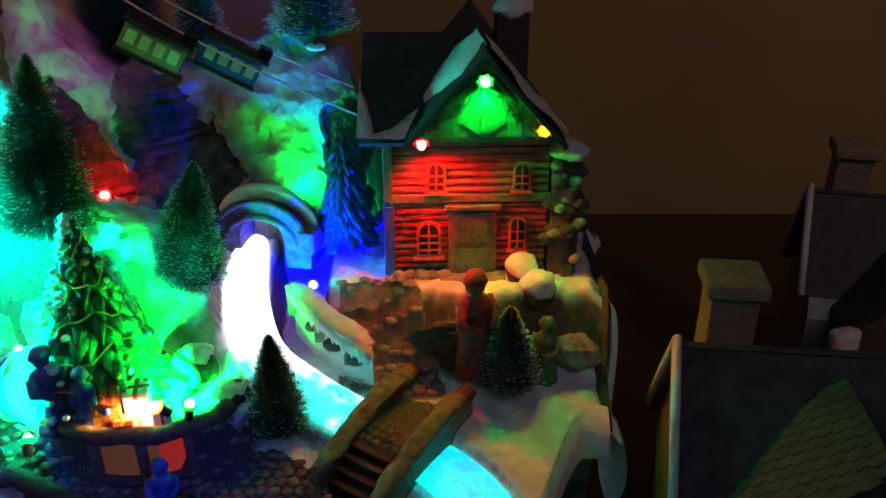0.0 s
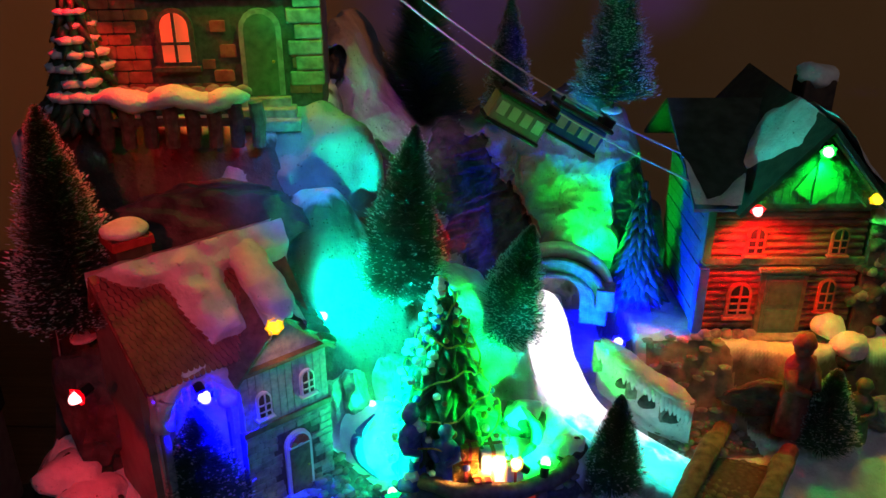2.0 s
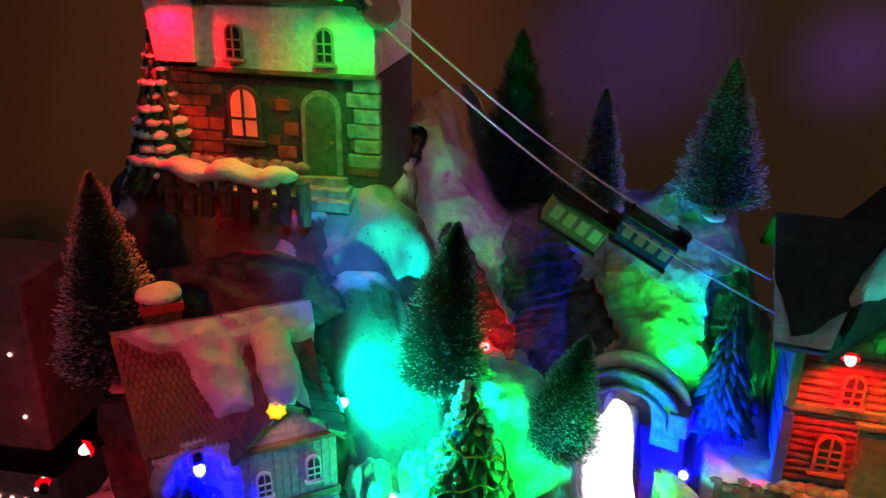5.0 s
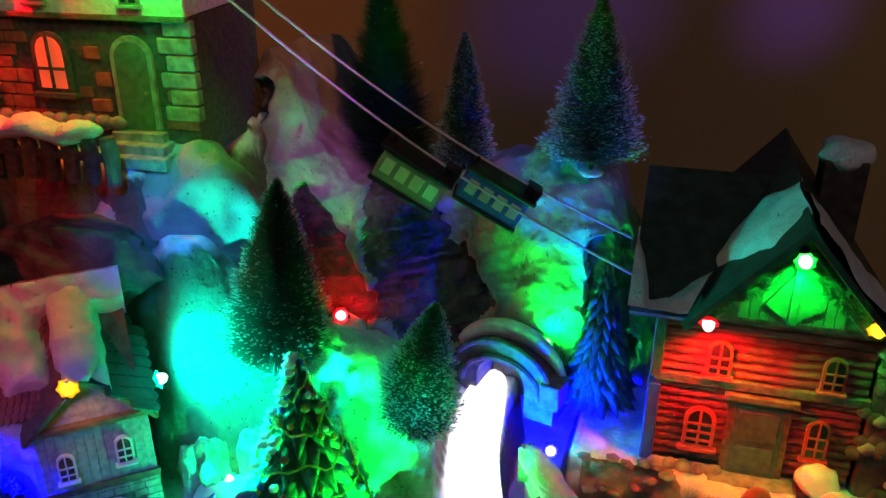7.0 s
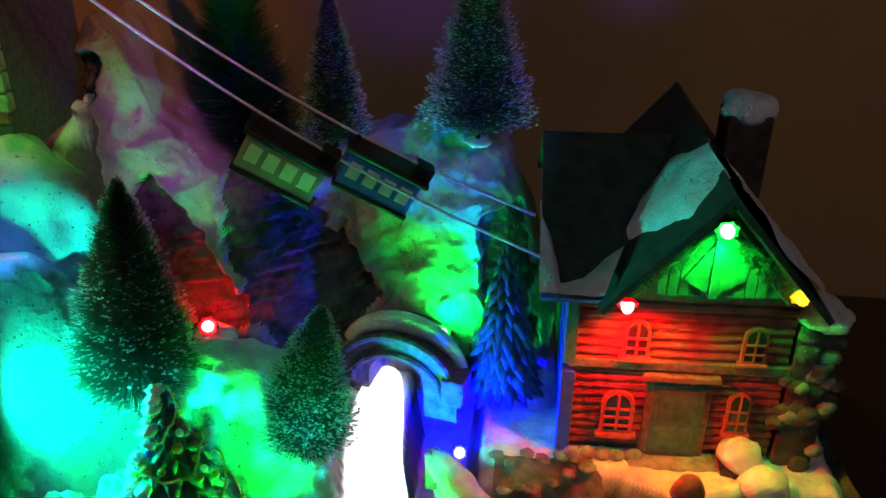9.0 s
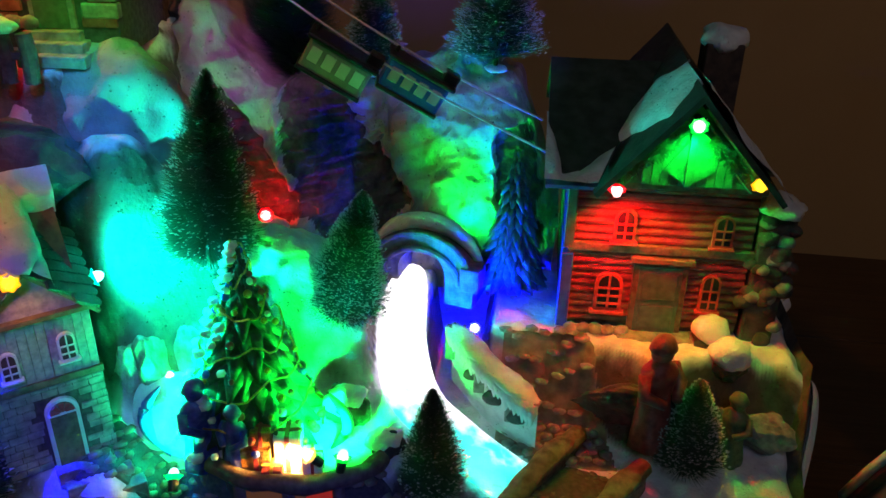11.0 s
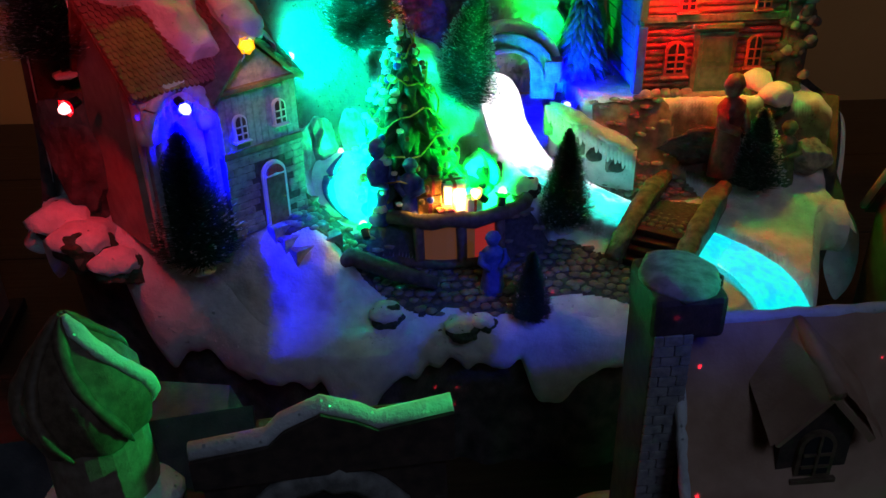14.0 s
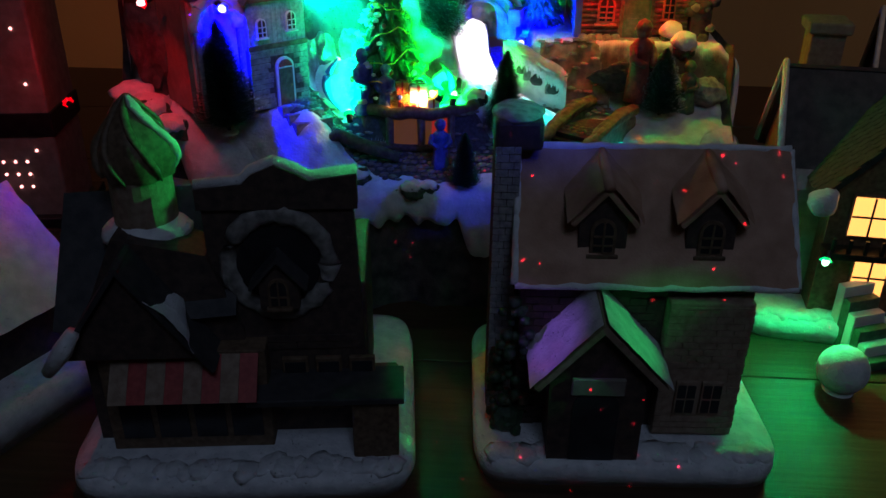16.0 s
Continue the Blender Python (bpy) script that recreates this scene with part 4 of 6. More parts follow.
def arched_door(house, x, y, z, w, h, leaf, surround, deep=0.003, fan=None):
    d = part("door", prism(bmesh.new(), arch_outline(x, z, w, h), y - deep, y), surround, house)
    part("leaf", prism(bmesh.new(), arch_outline(x, z, w * 0.76, h - w * 0.12), y - deep - 0.0008, y - deep + 0.001), leaf, d)
    if fan:
        bm = bmesh.new()
        for k in range(5):
            a = math.pi * (k + 0.5) / 5
            c, s = math.cos(a), math.sin(a)
            slab(bm, (x + c * 0.1 * w - s * 0.03 * w, y - deep - 0.0016, z + h - w * 0.5 + s * 0.1 * w + c * 0.03 * w), (x + c * 0.1 * w + s * 0.03 * w, y - deep - 0.0016, z + h - w * 0.5 + s * 0.1 * w - c * 0.03 * w),
                 (x + c * 0.36 * w + s * 0.09 * w, y - deep - 0.0016, z + h - w * 0.5 + s * 0.36 * w - c * 0.09 * w), (x + c * 0.36 * w - s * 0.09 * w, y - deep - 0.0016, z + h - w * 0.5 + s * 0.36 * w + c * 0.09 * w), 0.0006)
        part("fanlight", bm, fan, d)
        part("transom", boxed(x - w * 0.4, x + w * 0.4, y - deep - 0.0018, y - deep, z + h - w * 0.54, z + h - w * 0.47, 0.0002), surround, d)
    bm = bmesh.new()
    bmesh.ops.create_icosphere(bm, subdivisions=1, radius=w * 0.045)
    kn = part("knob", bm, GOLD, d)
    kn.location = (x + w * 0.28, y - deep - 0.001, z + h * 0.4)
    return d


def courses(host, x0, x1, y, z0, z1, bw, bh, material, name="stone", seed=0, skip=(), proud=0.0009, wild=0.25):
    """Single stones in courses before a wall that faces -y; skip: (x0, x1, z0, z1) kept free."""
    rnd = random.Random(seed)
    shapes = []
    for k in range(5):
        bm = boxed(-0.47, 0.47, -1, 0.6, -0.44, 0.44, 0.09)
        for v in bm.verts:
            v.co.x += rnd.uniform(-0.03, 0.03)
            v.co.z += rnd.uniform(-0.03, 0.03)
        me = bpy.data.meshes.new(name)
        bm.to_mesh(me)
        bm.free()
        me.materials.append(material)
        shapes.append(me)
    z, row = z0, 0
    while z < z1 - bh * 0.3:
        hgt = min(bh * rnd.uniform(1 - wild * 0.5, 1 + wild * 0.5), z1 - z)
        x = x0 - (bw * 0.5 if row % 2 else 0)
        while x < x1 - bw * 0.2:
            w = bw * rnd.uniform(1 - wild, 1 + wild)
            a, b = max(x, x0), min(x + w, x1)
            x += w
            if b - a < bw * 0.25 or any(a < s[1] and b > s[0] and z < s[3] and z + hgt > s[2] for s in skip):
                continue
            ob = new(name, rnd.choice(shapes))
            ob.parent = host
            ob.matrix_basis = Matrix.LocRotScale(((a + b) / 2, y, z + hgt / 2), None, (b - a, proud * rnd.uniform(0.7, 1.3), hgt))
        z += hgt
        row += 1


def boards(host, x0, x1, y, z0, z1, n, material, upright=False, name="board", seed=1, skip=()):
    """Single boards before a wall that faces -y, lapped (lying) or butted (upright)."""
    rnd = random.Random(seed)
    for i in range(n):
        if upright:
            a, b = x0 + (x1 - x0) * i / n, x0 + (x1 - x0) * (i + 1) / n
            bm = boxed(a + 0.0001, b - 0.0001, y - 0.0009 - rnd.random() * 0.0004, y + 0.0004, z0, z1, 0.0003)
        else:
            a, b = z0 + (z1 - z0) * i / n, z0 + (z1 - z0) * (i + 1) / n
            bm = prism(bmesh.new(), [(x0, a), (x1, a), (x1, b), (x0, b)], y - 0.0014, y + 0.0004)
            for v in bm.verts:
                if v.co.z > (a + b) / 2 and v.co.y < y:
                    v.co.y = y - 0.0002
                v.co.z += rnd.uniform(-1, 1) * 0.0001
        part(name, bm, material, host)


def logs(host, x0, x1, y, z0, z1, n, material, seed=1):
    """Single rough round logs lying before a wall that faces -y."""
    rnd = random.Random(seed)
    h = (z1 - z0) / n
    for i in range(n):
        z = z0 + h * (i + 0.5)
        pts = [(x0 + (x1 - x0) * k / 12, y + 0.0004 + rnd.uniform(-1, 1) * 0.0003, z + rnd.uniform(-1, 1) * 0.00025) for k in range(13)]
        part("log", tube(bmesh.new(), pts, [h * rnd.uniform(0.47, 0.56) for _ in pts], 9), material, host)


def roof_snow(host, a, b, c, d, thick=0.0022, nx=26, ny=16, shape=None, seed=0):
    """A lumpy snow sheet over part of a roof slope: a-b along the eave, d-c along the ridge; shape(u, v) tells where it lies."""
    a, b, c, d = (Vector(p) for p in (a, b, c, d))
    nrm = (b - a).cross(d - a).normalized()
    if nrm.z < 0:
        nrm = -nrm
    bm = bmesh.new()
    grid = {}
    for i in range(nx + 1):
        for j in range(ny + 1):
            u, v = i / nx, j / ny
            p = (a * (1 - u) + b * u) * (1 - v) + (d * (1 - u) + c * u) * v
            k = shape(u, v) if shape else 1.0
            k += 0.035 * noise.noise(p * 85 + Vector((seed, 0, 0)))
            hgt = thick * step(0.0, 0.12, k) * (0.85 + 0.3 * noise.noise(p * 110)) - 0.0018 * step(0.05, -0.02, k)
            grid[i, j] = (bm.verts.new(p + nrm * hgt), k)
    for i in range(nx):
        for j in range(ny):
            q = [grid[i, j], grid[i + 1, j], grid[i + 1, j + 1], grid[i, j + 1]]
            if max(k for _, k in q) > -0.02:
                bm.faces.new([v for v, _ in q])
    bmesh.ops.recalc_face_normals(bm, faces=bm.faces)
    return part("roof_snow", bm, SNOW, host, "white glittering snow", smooth=True)


def roof_tiles(host, a, b, c, d, nu, nv, material, thick=0.0011):
    """Single overlapping rounded tiles over a slope: a-b along the eave, d-c along the ridge."""
    a, b, c, d = (Vector(p) for p in (a, b, c, d))
    nrm = (b - a).cross(d - a).normalized()
    flip = nrm.z < 0
    if flip:
        nrm = -nrm
    w, ln = (b - a).length / nu, (d - a).length / nv
    bm = bmesh.new()
    out = [(-0.46, 0.75), (-0.46, -0.1), (-0.33, -0.38), (0, -0.52), (0.33, -0.38), (0.46, -0.1), (0.46, 0.75)]
    top = [bm.verts.new((x * w, z * ln, thick * (0.6 - 0.5 * (z + 0.5)) + thick)) for x, z in out]
    low = [bm.verts.new((x * w, z * ln, -thick * 0.4)) for x, z in out]
    bm.faces.new(top)
    for i in range(len(out)):
        j = (i + 1) % len(out)
        bm.faces.new((top[i], low[i], low[j], top[j]))
    bmesh.ops.recalc_face_normals(bm, faces=bm.faces)
    me = bpy.data.meshes.new("roof_tile")
    bm.to_mesh(me)
    bm.free()
    me.materials.append(material)
    ux = (b - a).normalized() * (-1 if flip else 1)
    vy = (d - a).normalized()
    vy = (vy - ux * vy.dot(ux)).normalized()
    rot = Matrix((ux, vy, nrm)).transposed().to_4x4()
    for j in range(nv):
        for i in range(nu + (j % 2)):
            u = (i + (0.5 if j % 2 == 0 else 0.0)) / nu
            v = (j + 0.5) / nv
            u = min(max(u, 0.02), 0.98)
            p = (a * (1 - u) + b * u) * (1 - v) + (d * (1 - u) + c * u) * v
            ob = new("roof_tile", me)
            ob.parent = host
            ob.matrix_basis = Matrix.Translation(p + nrm * 0.0004) @ rot


def chalet():
    h = thing("chalet", "toy chalet of grey boards over stone with snowy tiled roof", "toy house", pose(-0.292, 0.369, 0.174, 0, 0, 42))
    # gabled wing with door and two windows
    wing = part("wall", prism(bmesh.new(), [(-0.026, 0), (0.026, 0), (0.026, 0.090), (0, 0.114), (-0.026, 0.090)], 0.0, 0.058), GREYWOOD, h)
    boards(wing, -0.0262, 0.0262, 0, 0.054, 0.091, 12, GREYWOOD, True)
    part("band", boxed(-0.0275, 0.0275, -0.0022, 0.0, 0.0505, 0.0545, 0.0004), BROWNWOOD, wing)
    back = part("stone_wall", boxed(-0.0268, 0.0268, -0.0008, 0.02, 0, 0.0505, 0.0003), GROUT, h)
    courses(back, -0.0268, 0.0268, -0.0008, 0.0, 0.05, 0.0072, 0.0042, STONE, "stone", 3, [(-0.0055, 0.0125, 0, 0.042)], 0.0009)
    arched_window(h, -0.0145, -0.0012, 0.0605, 0.0085, 0.0155, DARKBRICK)
    arched_window(h, 0.0125, -0.0012, 0.0635, 0.0085, 0.0155, DARKBRICK)
    arched_door(h, 0.0035, -0.0012, 0.0015, 0.0165, 0.041, BROWNWOOD, WHITE, 0.0025, STRIPE_RED)
    part("step", boxed(-0.006, 0.022, -0.011, -0.002, -0.03, 0.0018, 0.0006), STONE, h)
    part("step", boxed(-0.004, 0.03, -0.018, -0.0105, -0.03, -0.004, 0.0006), STONE, h)
    part("step", boxed(-0.002, 0.034, -0.026, -0.0175, -0.06, -0.010, 0.0006), STONE, h)
    part("gable_board", prism(bmesh.new(), [(-0.029, 0.089), (0.029, 0.089), (0.029, 0.0915), (-0.029, 0.0915)], -0.004, 0.0), BROWNWOOD, h)
    # wing roof: two slopes
    roof = part("wing_roof", slab(slab(bmesh.new(), (-0.031, -0.006, 0.0875), (0.0, -0.006, 0.118), (0.0, 0.042, 0.146), (-0.031, 0.042, 0.110), 0.0022),
                                  (0.0, -0.006, 0.118), (0.031, -0.006, 0.0875), (0.031, 0.042, 0.110), (0.0, 0.042, 0.146), 0.0022), BROWNWOOD, h)
    roof_tiles(roof, (0.031, -0.006, 0.0875), (0.031, 0.042, 0.110), (0.0, 0.042, 0.146), (0.0, -0.006, 0.118), 8, 6, SLATE)
    roof_snow(roof, (0.032, -0.007, 0.087), (0.032, 0.042, 0.110), (0.0, 0.042, 0.147), (0.0, -0.007, 0.119), 0.0045, 22, 14, lambda u, v: v - 0.6)
    roof_snow(roof, (-0.032, -0.007, 0.087), (-0.032, 0.042, 0.110), (0.0, 0.042, 0.147), (0.0, -0.007, 0.119), 0.0045, 22, 14, lambda u, v: v - 0.74)
    part("ridge_snow", snow_ridge([(0.0, -0.009 + 0.0105 * k, 0.1185 + 0.0058 * k) for k in range(6)], 0.0105, 0.6, 5, 0.25), SNOW, roof, "white glittering snow", smooth=True)
    # main body, its gable end to the side, big tiled slope to the front
    part("wall", prism(bmesh.new(), [(0.022, 0), (0.076, 0), (0.076, 0.104), (0.042, 0.14), (0.022, 0.115)], -0.02, 0.070, Matrix.Rotation(radians(90), 4, "Z") @ Matrix.Diagonal((1, 1, 1, 1))), GREYPAINT, h)
    main = part("main_roof", slab(slab(bmesh.new(), (-0.072, 0.003, 0.096), (0.024, 0.003, 0.096), (0.024, 0.042, 0.146), (-0.078, 0.042, 0.146), 0.0025),
                                  (0.024, 0.082, 0.096), (-0.072, 0.082, 0.096), (-0.078, 0.042, 0.146), (0.024, 0.042, 0.146), 0.0025), TILE, h)
    roof_tiles(main, (-0.072, 0.003, 0.096), (0.0, 0.003, 0.096), (0.0, 0.042, 0.146), (-0.078, 0.042, 0.146), 24, 16, TILE, 0.0022)
    roof_tiles(main, (0.024, 0.082, 0.096), (-0.04, 0.082, 0.096), (-0.04, 0.042, 0.146), (0.024, 0.042, 0.146), 11, 10, SLATE)
    roof_snow(main, (-0.072, 0.003, 0.096), (0.025, 0.003, 0.096), (0.025, 0.042, 0.147), (-0.078, 0.042, 0.147), 0.0112, 80, 60,
              lambda u, v: max(v - 0.74 - 1.3 * max(0.0, 0.2 - u), min(0.13 - abs(u - 0.5 + 0.1 * (v - 0.3)) + 0.1 * v, v - 0.16), min(v - 0.7, u - 0.42)))
    roof_snow(main, (0.025, 0.082, 0.096), (-0.072, 0.082, 0.096), (-0.078, 0.042, 0.147), (0.025, 0.042, 0.147), 0.004, 40, 20, lambda u, v: v - 0.82)
    # lit porch front
    part("porch_wall", boxed(-0.066, -0.027, 0.018, 0.024, 0.0, 0.100, 0.0008), WHITE, h)
    part("porch_roof", tube(bmesh.new(), [(-0.068, 0.006, 0.092), (-0.046, 0.006, 0.0945), (-0.026, 0.006, 0.092)], [0.002, 0.0026, 0.002], 8), SNOW, h)
    arched_door(h, -0.046, 0.018, 0.0, 0.026, 0.062, BLUE_OR_BLUELIT, GREYPAINT, 0.002)
    arc = [math.pi * i / 14 for i in range(15)]
    part("porch_hood", tube(bmesh.new(), [(-0.0465 + 0.0185 * math.cos(a), 0.010, 0.070 + 0.025 * math.sin(a)) for a in arc], [0.0062] * 15, 8), WHITE, h, smooth=True)
    hood = part("hood_snow", snow_ridge([(-0.0465 + 0.0195 * math.cos(a), 0.006, 0.073 + 0.026 * math.sin(a)) for a in arc], 0.0048, 0.8, 3, 0.3), SNOW, h, "white snow", smooth=True)
    for k in range(7):
        x = -0.059 + 0.0042 * k
        z = 0.071 + 0.025 * math.sqrt(max(0.0, 1 - ((x + 0.0465) / 0.0185) ** 2))
        part("icicle", cone(bmesh.new(), x, 0.005, z - 0.011 - 0.004 * (k % 3), z, 0.0002, 0.0014, 6), SNOW, hood)
    for x in (-0.0655, -0.0275):
        part("porch_post", boxed(x - 0.002, x + 0.002, 0.005, 0.010, 0.0, 0.072, 0.0006), GREYWOOD, h)
    # chimney on the ridge end
    ch = part("chimney", boxed(-0.060, -0.041, 0.051, 0.067, 0.11, 0.158, 0.0008), DARKBRICK, h)
    part("chimney_band", boxed(-0.0615, -0.0395, 0.0495, 0.0685, 0.152, 0.157, 0.0006), STRIPE_RED, ch)
    part("snow_cap", blob(bmesh.new(), (-0.0505, 0.059, 0.160), 0.0125, 0.15, 90, 3, (1, 0.9, 0.36)), SNOW, ch, "white snow", smooth=True)
    # rear side wall window
    return h


chalet()


def red_house():
    h = thing("red_wooden_house", "red wooden toy house with a dark snowy roof and a gable coloured for green light", "toy house", pose(0.012, 0.503, 0.207, 0, 0, 2))
    wall = part("wall", boxed(-0.046, 0.056, 0, 0.098, 0, 0.098, 0.0004), GROUT, h)
    logs(wall, -0.046, 0.056, 0, 0.058, 0.095, 7, REDWOOD, 5)
    logs(wall, -0.046, -0.0085, 0, 0.003, 0.0525, 10, REDWOOD, 6)
    logs(wall, 0.0235, 0.056, 0, 0.003, 0.0525, 10, REDWOOD, 7)
    part("storey_band", boxed(-0.048, 0.058, -0.004, 0.0, 0.0525, 0.0578, 0.0006), BROWNWOOD, h)
    part("top_band", boxed(-0.048, 0.058, -0.006, 0.0, 0.094, 0.0985, 0.0006), BROWNWOOD, h)
    # side wall of lapped boards, coloured green for the green light on it
    side = part("side_wall", boxed(-0.0475, -0.046, 0.0, 0.098, 0, 0.1, 0.0), GREEN_OR_GREENLIT, h)
    for i in range(11):
        part("board", boxed(-0.0492 + 0.0003 * (i % 2), -0.0474, 0.006, 0.098, 0.004 + 0.0087 * i, 0.0122 + 0.0087 * i, 0.0003), GREEN_OR_GREENLIT, side)
    # lower post coloured blue for the blue light falling on it
    part("corner_post", boxed(-0.051, -0.044, -0.0045, 0.004, 0.0, 0.05, 0.0008), BLUE_OR_BLUELIT, h)
    part("corner_post", boxed(-0.0505, -0.0445, -0.004, 0.004, 0.054, 0.096, 0.0008), GREEN_OR_GREENLIT, h)
    arched_window(h, -0.0215, -0.0025, 0.014, 0.0165, 0.0255, PANE, WINDOWRED, 3)
    arched_window(h, -0.0165, -0.0026, 0.0605, 0.0125, 0.0205, PANE, WINDOWRED, 2)
    arched_window(h, 0.0385, -0.0026, 0.0605, 0.0115, 0.0195, PANE, WINDOWRED, 2)
    arched_window(h, 0.037, -0.0025, 0.018, 0.0115, 0.024, PANE, WINDOWRED, 2)
    d = part("door", boxed(-0.0085, 0.0235, -0.0035, 0.0, 0.0, 0.0475, 0.0006), BROWNWOOD, h)
    part("leaf", boxed(-0.005, 0.020, -0.0042, -0.003, 0.0, 0.0445, 0.0003), GREEN_OR_GREENLIT, d)
    for z0, z1 in ((0.004, 0.019), (0.023, 0.041)):
        part("panel", boxed(-0.0025, 0.0175, -0.0049, -0.0038, z0, z1, 0.0005), GREEN_OR_GREENLIT, d)
    part("lintel", boxed(-0.011, 0.026, -0.0065, 0.0, 0.0475, 0.051, 0.0006), BROWNWOOD, d)
    part("doorstep", boxed(-0.014, 0.03, -0.014, 0.0, -0.01, 0.0006, 0.0008), STONE, h)
    for i in range(5):
        part("stone", blob(bmesh.new(), (-0.042 + 0.0075 * i, -0.006, 0.001), 0.0048, 0.25, 150, 2, (1, 0.8, 0.8)), STONE, h, smooth=True)
    # front gable, its green bulb's light put into the wood colour
    gb = part("gable", prism(bmesh.new(), [(-0.034, 0.0985), (0.056, 0.0985), (0.0125, 0.146)], -0.008, 0.05), GREEN_OR_GREENLIT, h)
    boards(gb, -0.012, 0.037, -0.008, 0.0985, 0.116, 10, GREEN_OR_GREENLIT, True)
    part("gable_window", prism(bmesh.new(), [(0.0125, 0.099), (0.026, 0.108), (0.0125, 0.128), (-0.001, 0.108)], -0.0105, -0.008), GREEN_OR_GREENLIT, gb)
    # bargeboards, with added boards that imitate rays of light along the slopes
    for s in (-1, 1):
        for k in range(3):
            a, b = Vector((0.0125 + s * 0.004, -0.010 - 0.002 * (k == 0), 0.1445 - 0.0065 * k)), Vector((0.0125 + s * (0.0425 - 0.004 * k), -0.010 - 0.002 * (k == 0), 0.1005 - 0.0015 * k))
            part("rake_ray_board", tube(bmesh.new(), [a, a.lerp(b, 0.5), b], 0.0017 - 0.0003 * k, 6), GREEN_OR_GREENLIT if k else BROWNWOOD, gb)
    part("king_post", boxed(0.0105, 0.0145, -0.0125, -0.009, 0.099, 0.134, 0.0005), GREEN_OR_GREENLIT, gb)
    bm = bmesh.new()
    rnd = random.Random(8)
    for s in (-1, 1):
        for i in range(170):
            f = rnd.random()
            c = Vector((0.0125 + s * (0.008 + 0.028 * f), -0.0115, 0.126 - 0.021 * f))
            a = rnd.random() * 6.28
            v = Vector((math.cos(a), -0.4, math.sin(a))) * 0.006
            q = Vector((-v.z, 0, v.x)) * 0.18
            vs = [bm.verts.new(c - q), bm.verts.new(c + q), bm.verts.new(c + v)]
            bm.faces.new(vs)
    part("fir_garland", bm, FIR, gb, "green fir garland")
    # roofs
    r = part("main_roof", slab(slab(bmesh.new(), (-0.064, -0.016, 0.098), (-0.036, -0.016, 0.098), (0.003, 0.075, 0.145), (-0.064, 0.075, 0.145), 0.003),
                               (0.006, 0.13, 0.105), (-0.064, 0.13, 0.105), (-0.064, 0.075, 0.145), (0.006, 0.075, 0.145), 0.003), SLATE, h)
    roof_snow(r, (-0.065, -0.017, 0.098), (-0.036, -0.017, 0.098), (0.0, 0.075, 0.146), (-0.065, 0.075, 0.146), 0.0055, 44, 36,
              lambda u, v: 0.12 + 1.3 * max(0.0, 0.3 - u) + 0.5 * max(0.0, u - 0.6) - v)
    g = part("gable_roof", slab(slab(bmesh.new(), (-0.038, -0.022, 0.096), (0.0125, -0.022, 0.154), (0.0125, 0.135, 0.156), (-0.038, 0.135, 0.096), 0.003),
                                (0.0125, -0.022, 0.154), (0.064, -0.022, 0.096), (0.064, 0.06, 0.096), (0.0125, 0.135, 0.156), 0.003), SLATE, h)
    roof_snow(g, (0.0655, -0.0225, 0.095), (0.0655, 0.06, 0.095), (0.0125, 0.06, 0.1555), (0.0125, -0.0225, 0.1555), 0.0035, 26, 30, lambda u, v: 0.32 - abs(u - 0.24) + 0.05 * math.sin(v * 9))
    roof_snow(g, (-0.039, -0.022, 0.095), (-0.039, 0.06, 0.095), (0.0125, 0.06, 0.1555), (0.0125, -0.022, 0.1555), 0.0035, 26, 30, lambda u, v: 0.3 - 0.7 * abs(u - 0.55) - 0.5 * abs(v - 0.72))
    c = part("chimney", boxed(0.026, 0.048, 0.062, 0.084, 0.08, 0.160, 0.001), DARKBRICK, h)
    part("snow_cap", blob(bmesh.new(), (0.037, 0.073, 0.161), 0.014, 0.32, 90, 3, (1, 1, 0.62)), SNOW, c, "white snow", smooth=True)
    # rough stone chimney stack on the right
    st = part("stone_chimney", boxed(0.058, 0.078, -0.004, 0.03, -0.006, 0.082, 0.002), ROCK, h)
    rnd = random.Random(3)
    for i in range(34):
        part("stone", blob(bmesh.new(), (rnd.uniform(0.056, 0.080), rnd.uniform(-0.006, -0.002), rnd.uniform(0.0, 0.08)), rnd.uniform(0.004, 0.006), 0.3, 200, 2, (1, 0.6, 0.85)), ROCK if i % 3 else STONE, st, smooth=True)
    part("snow_cap", blob(bmesh.new(), (0.068, 0.006, 0.084), 0.0145, 0.3, 130, 3, (1, 1.2, 0.35)), SNOW, st, "yellowed snow", smooth=True)


red_house()


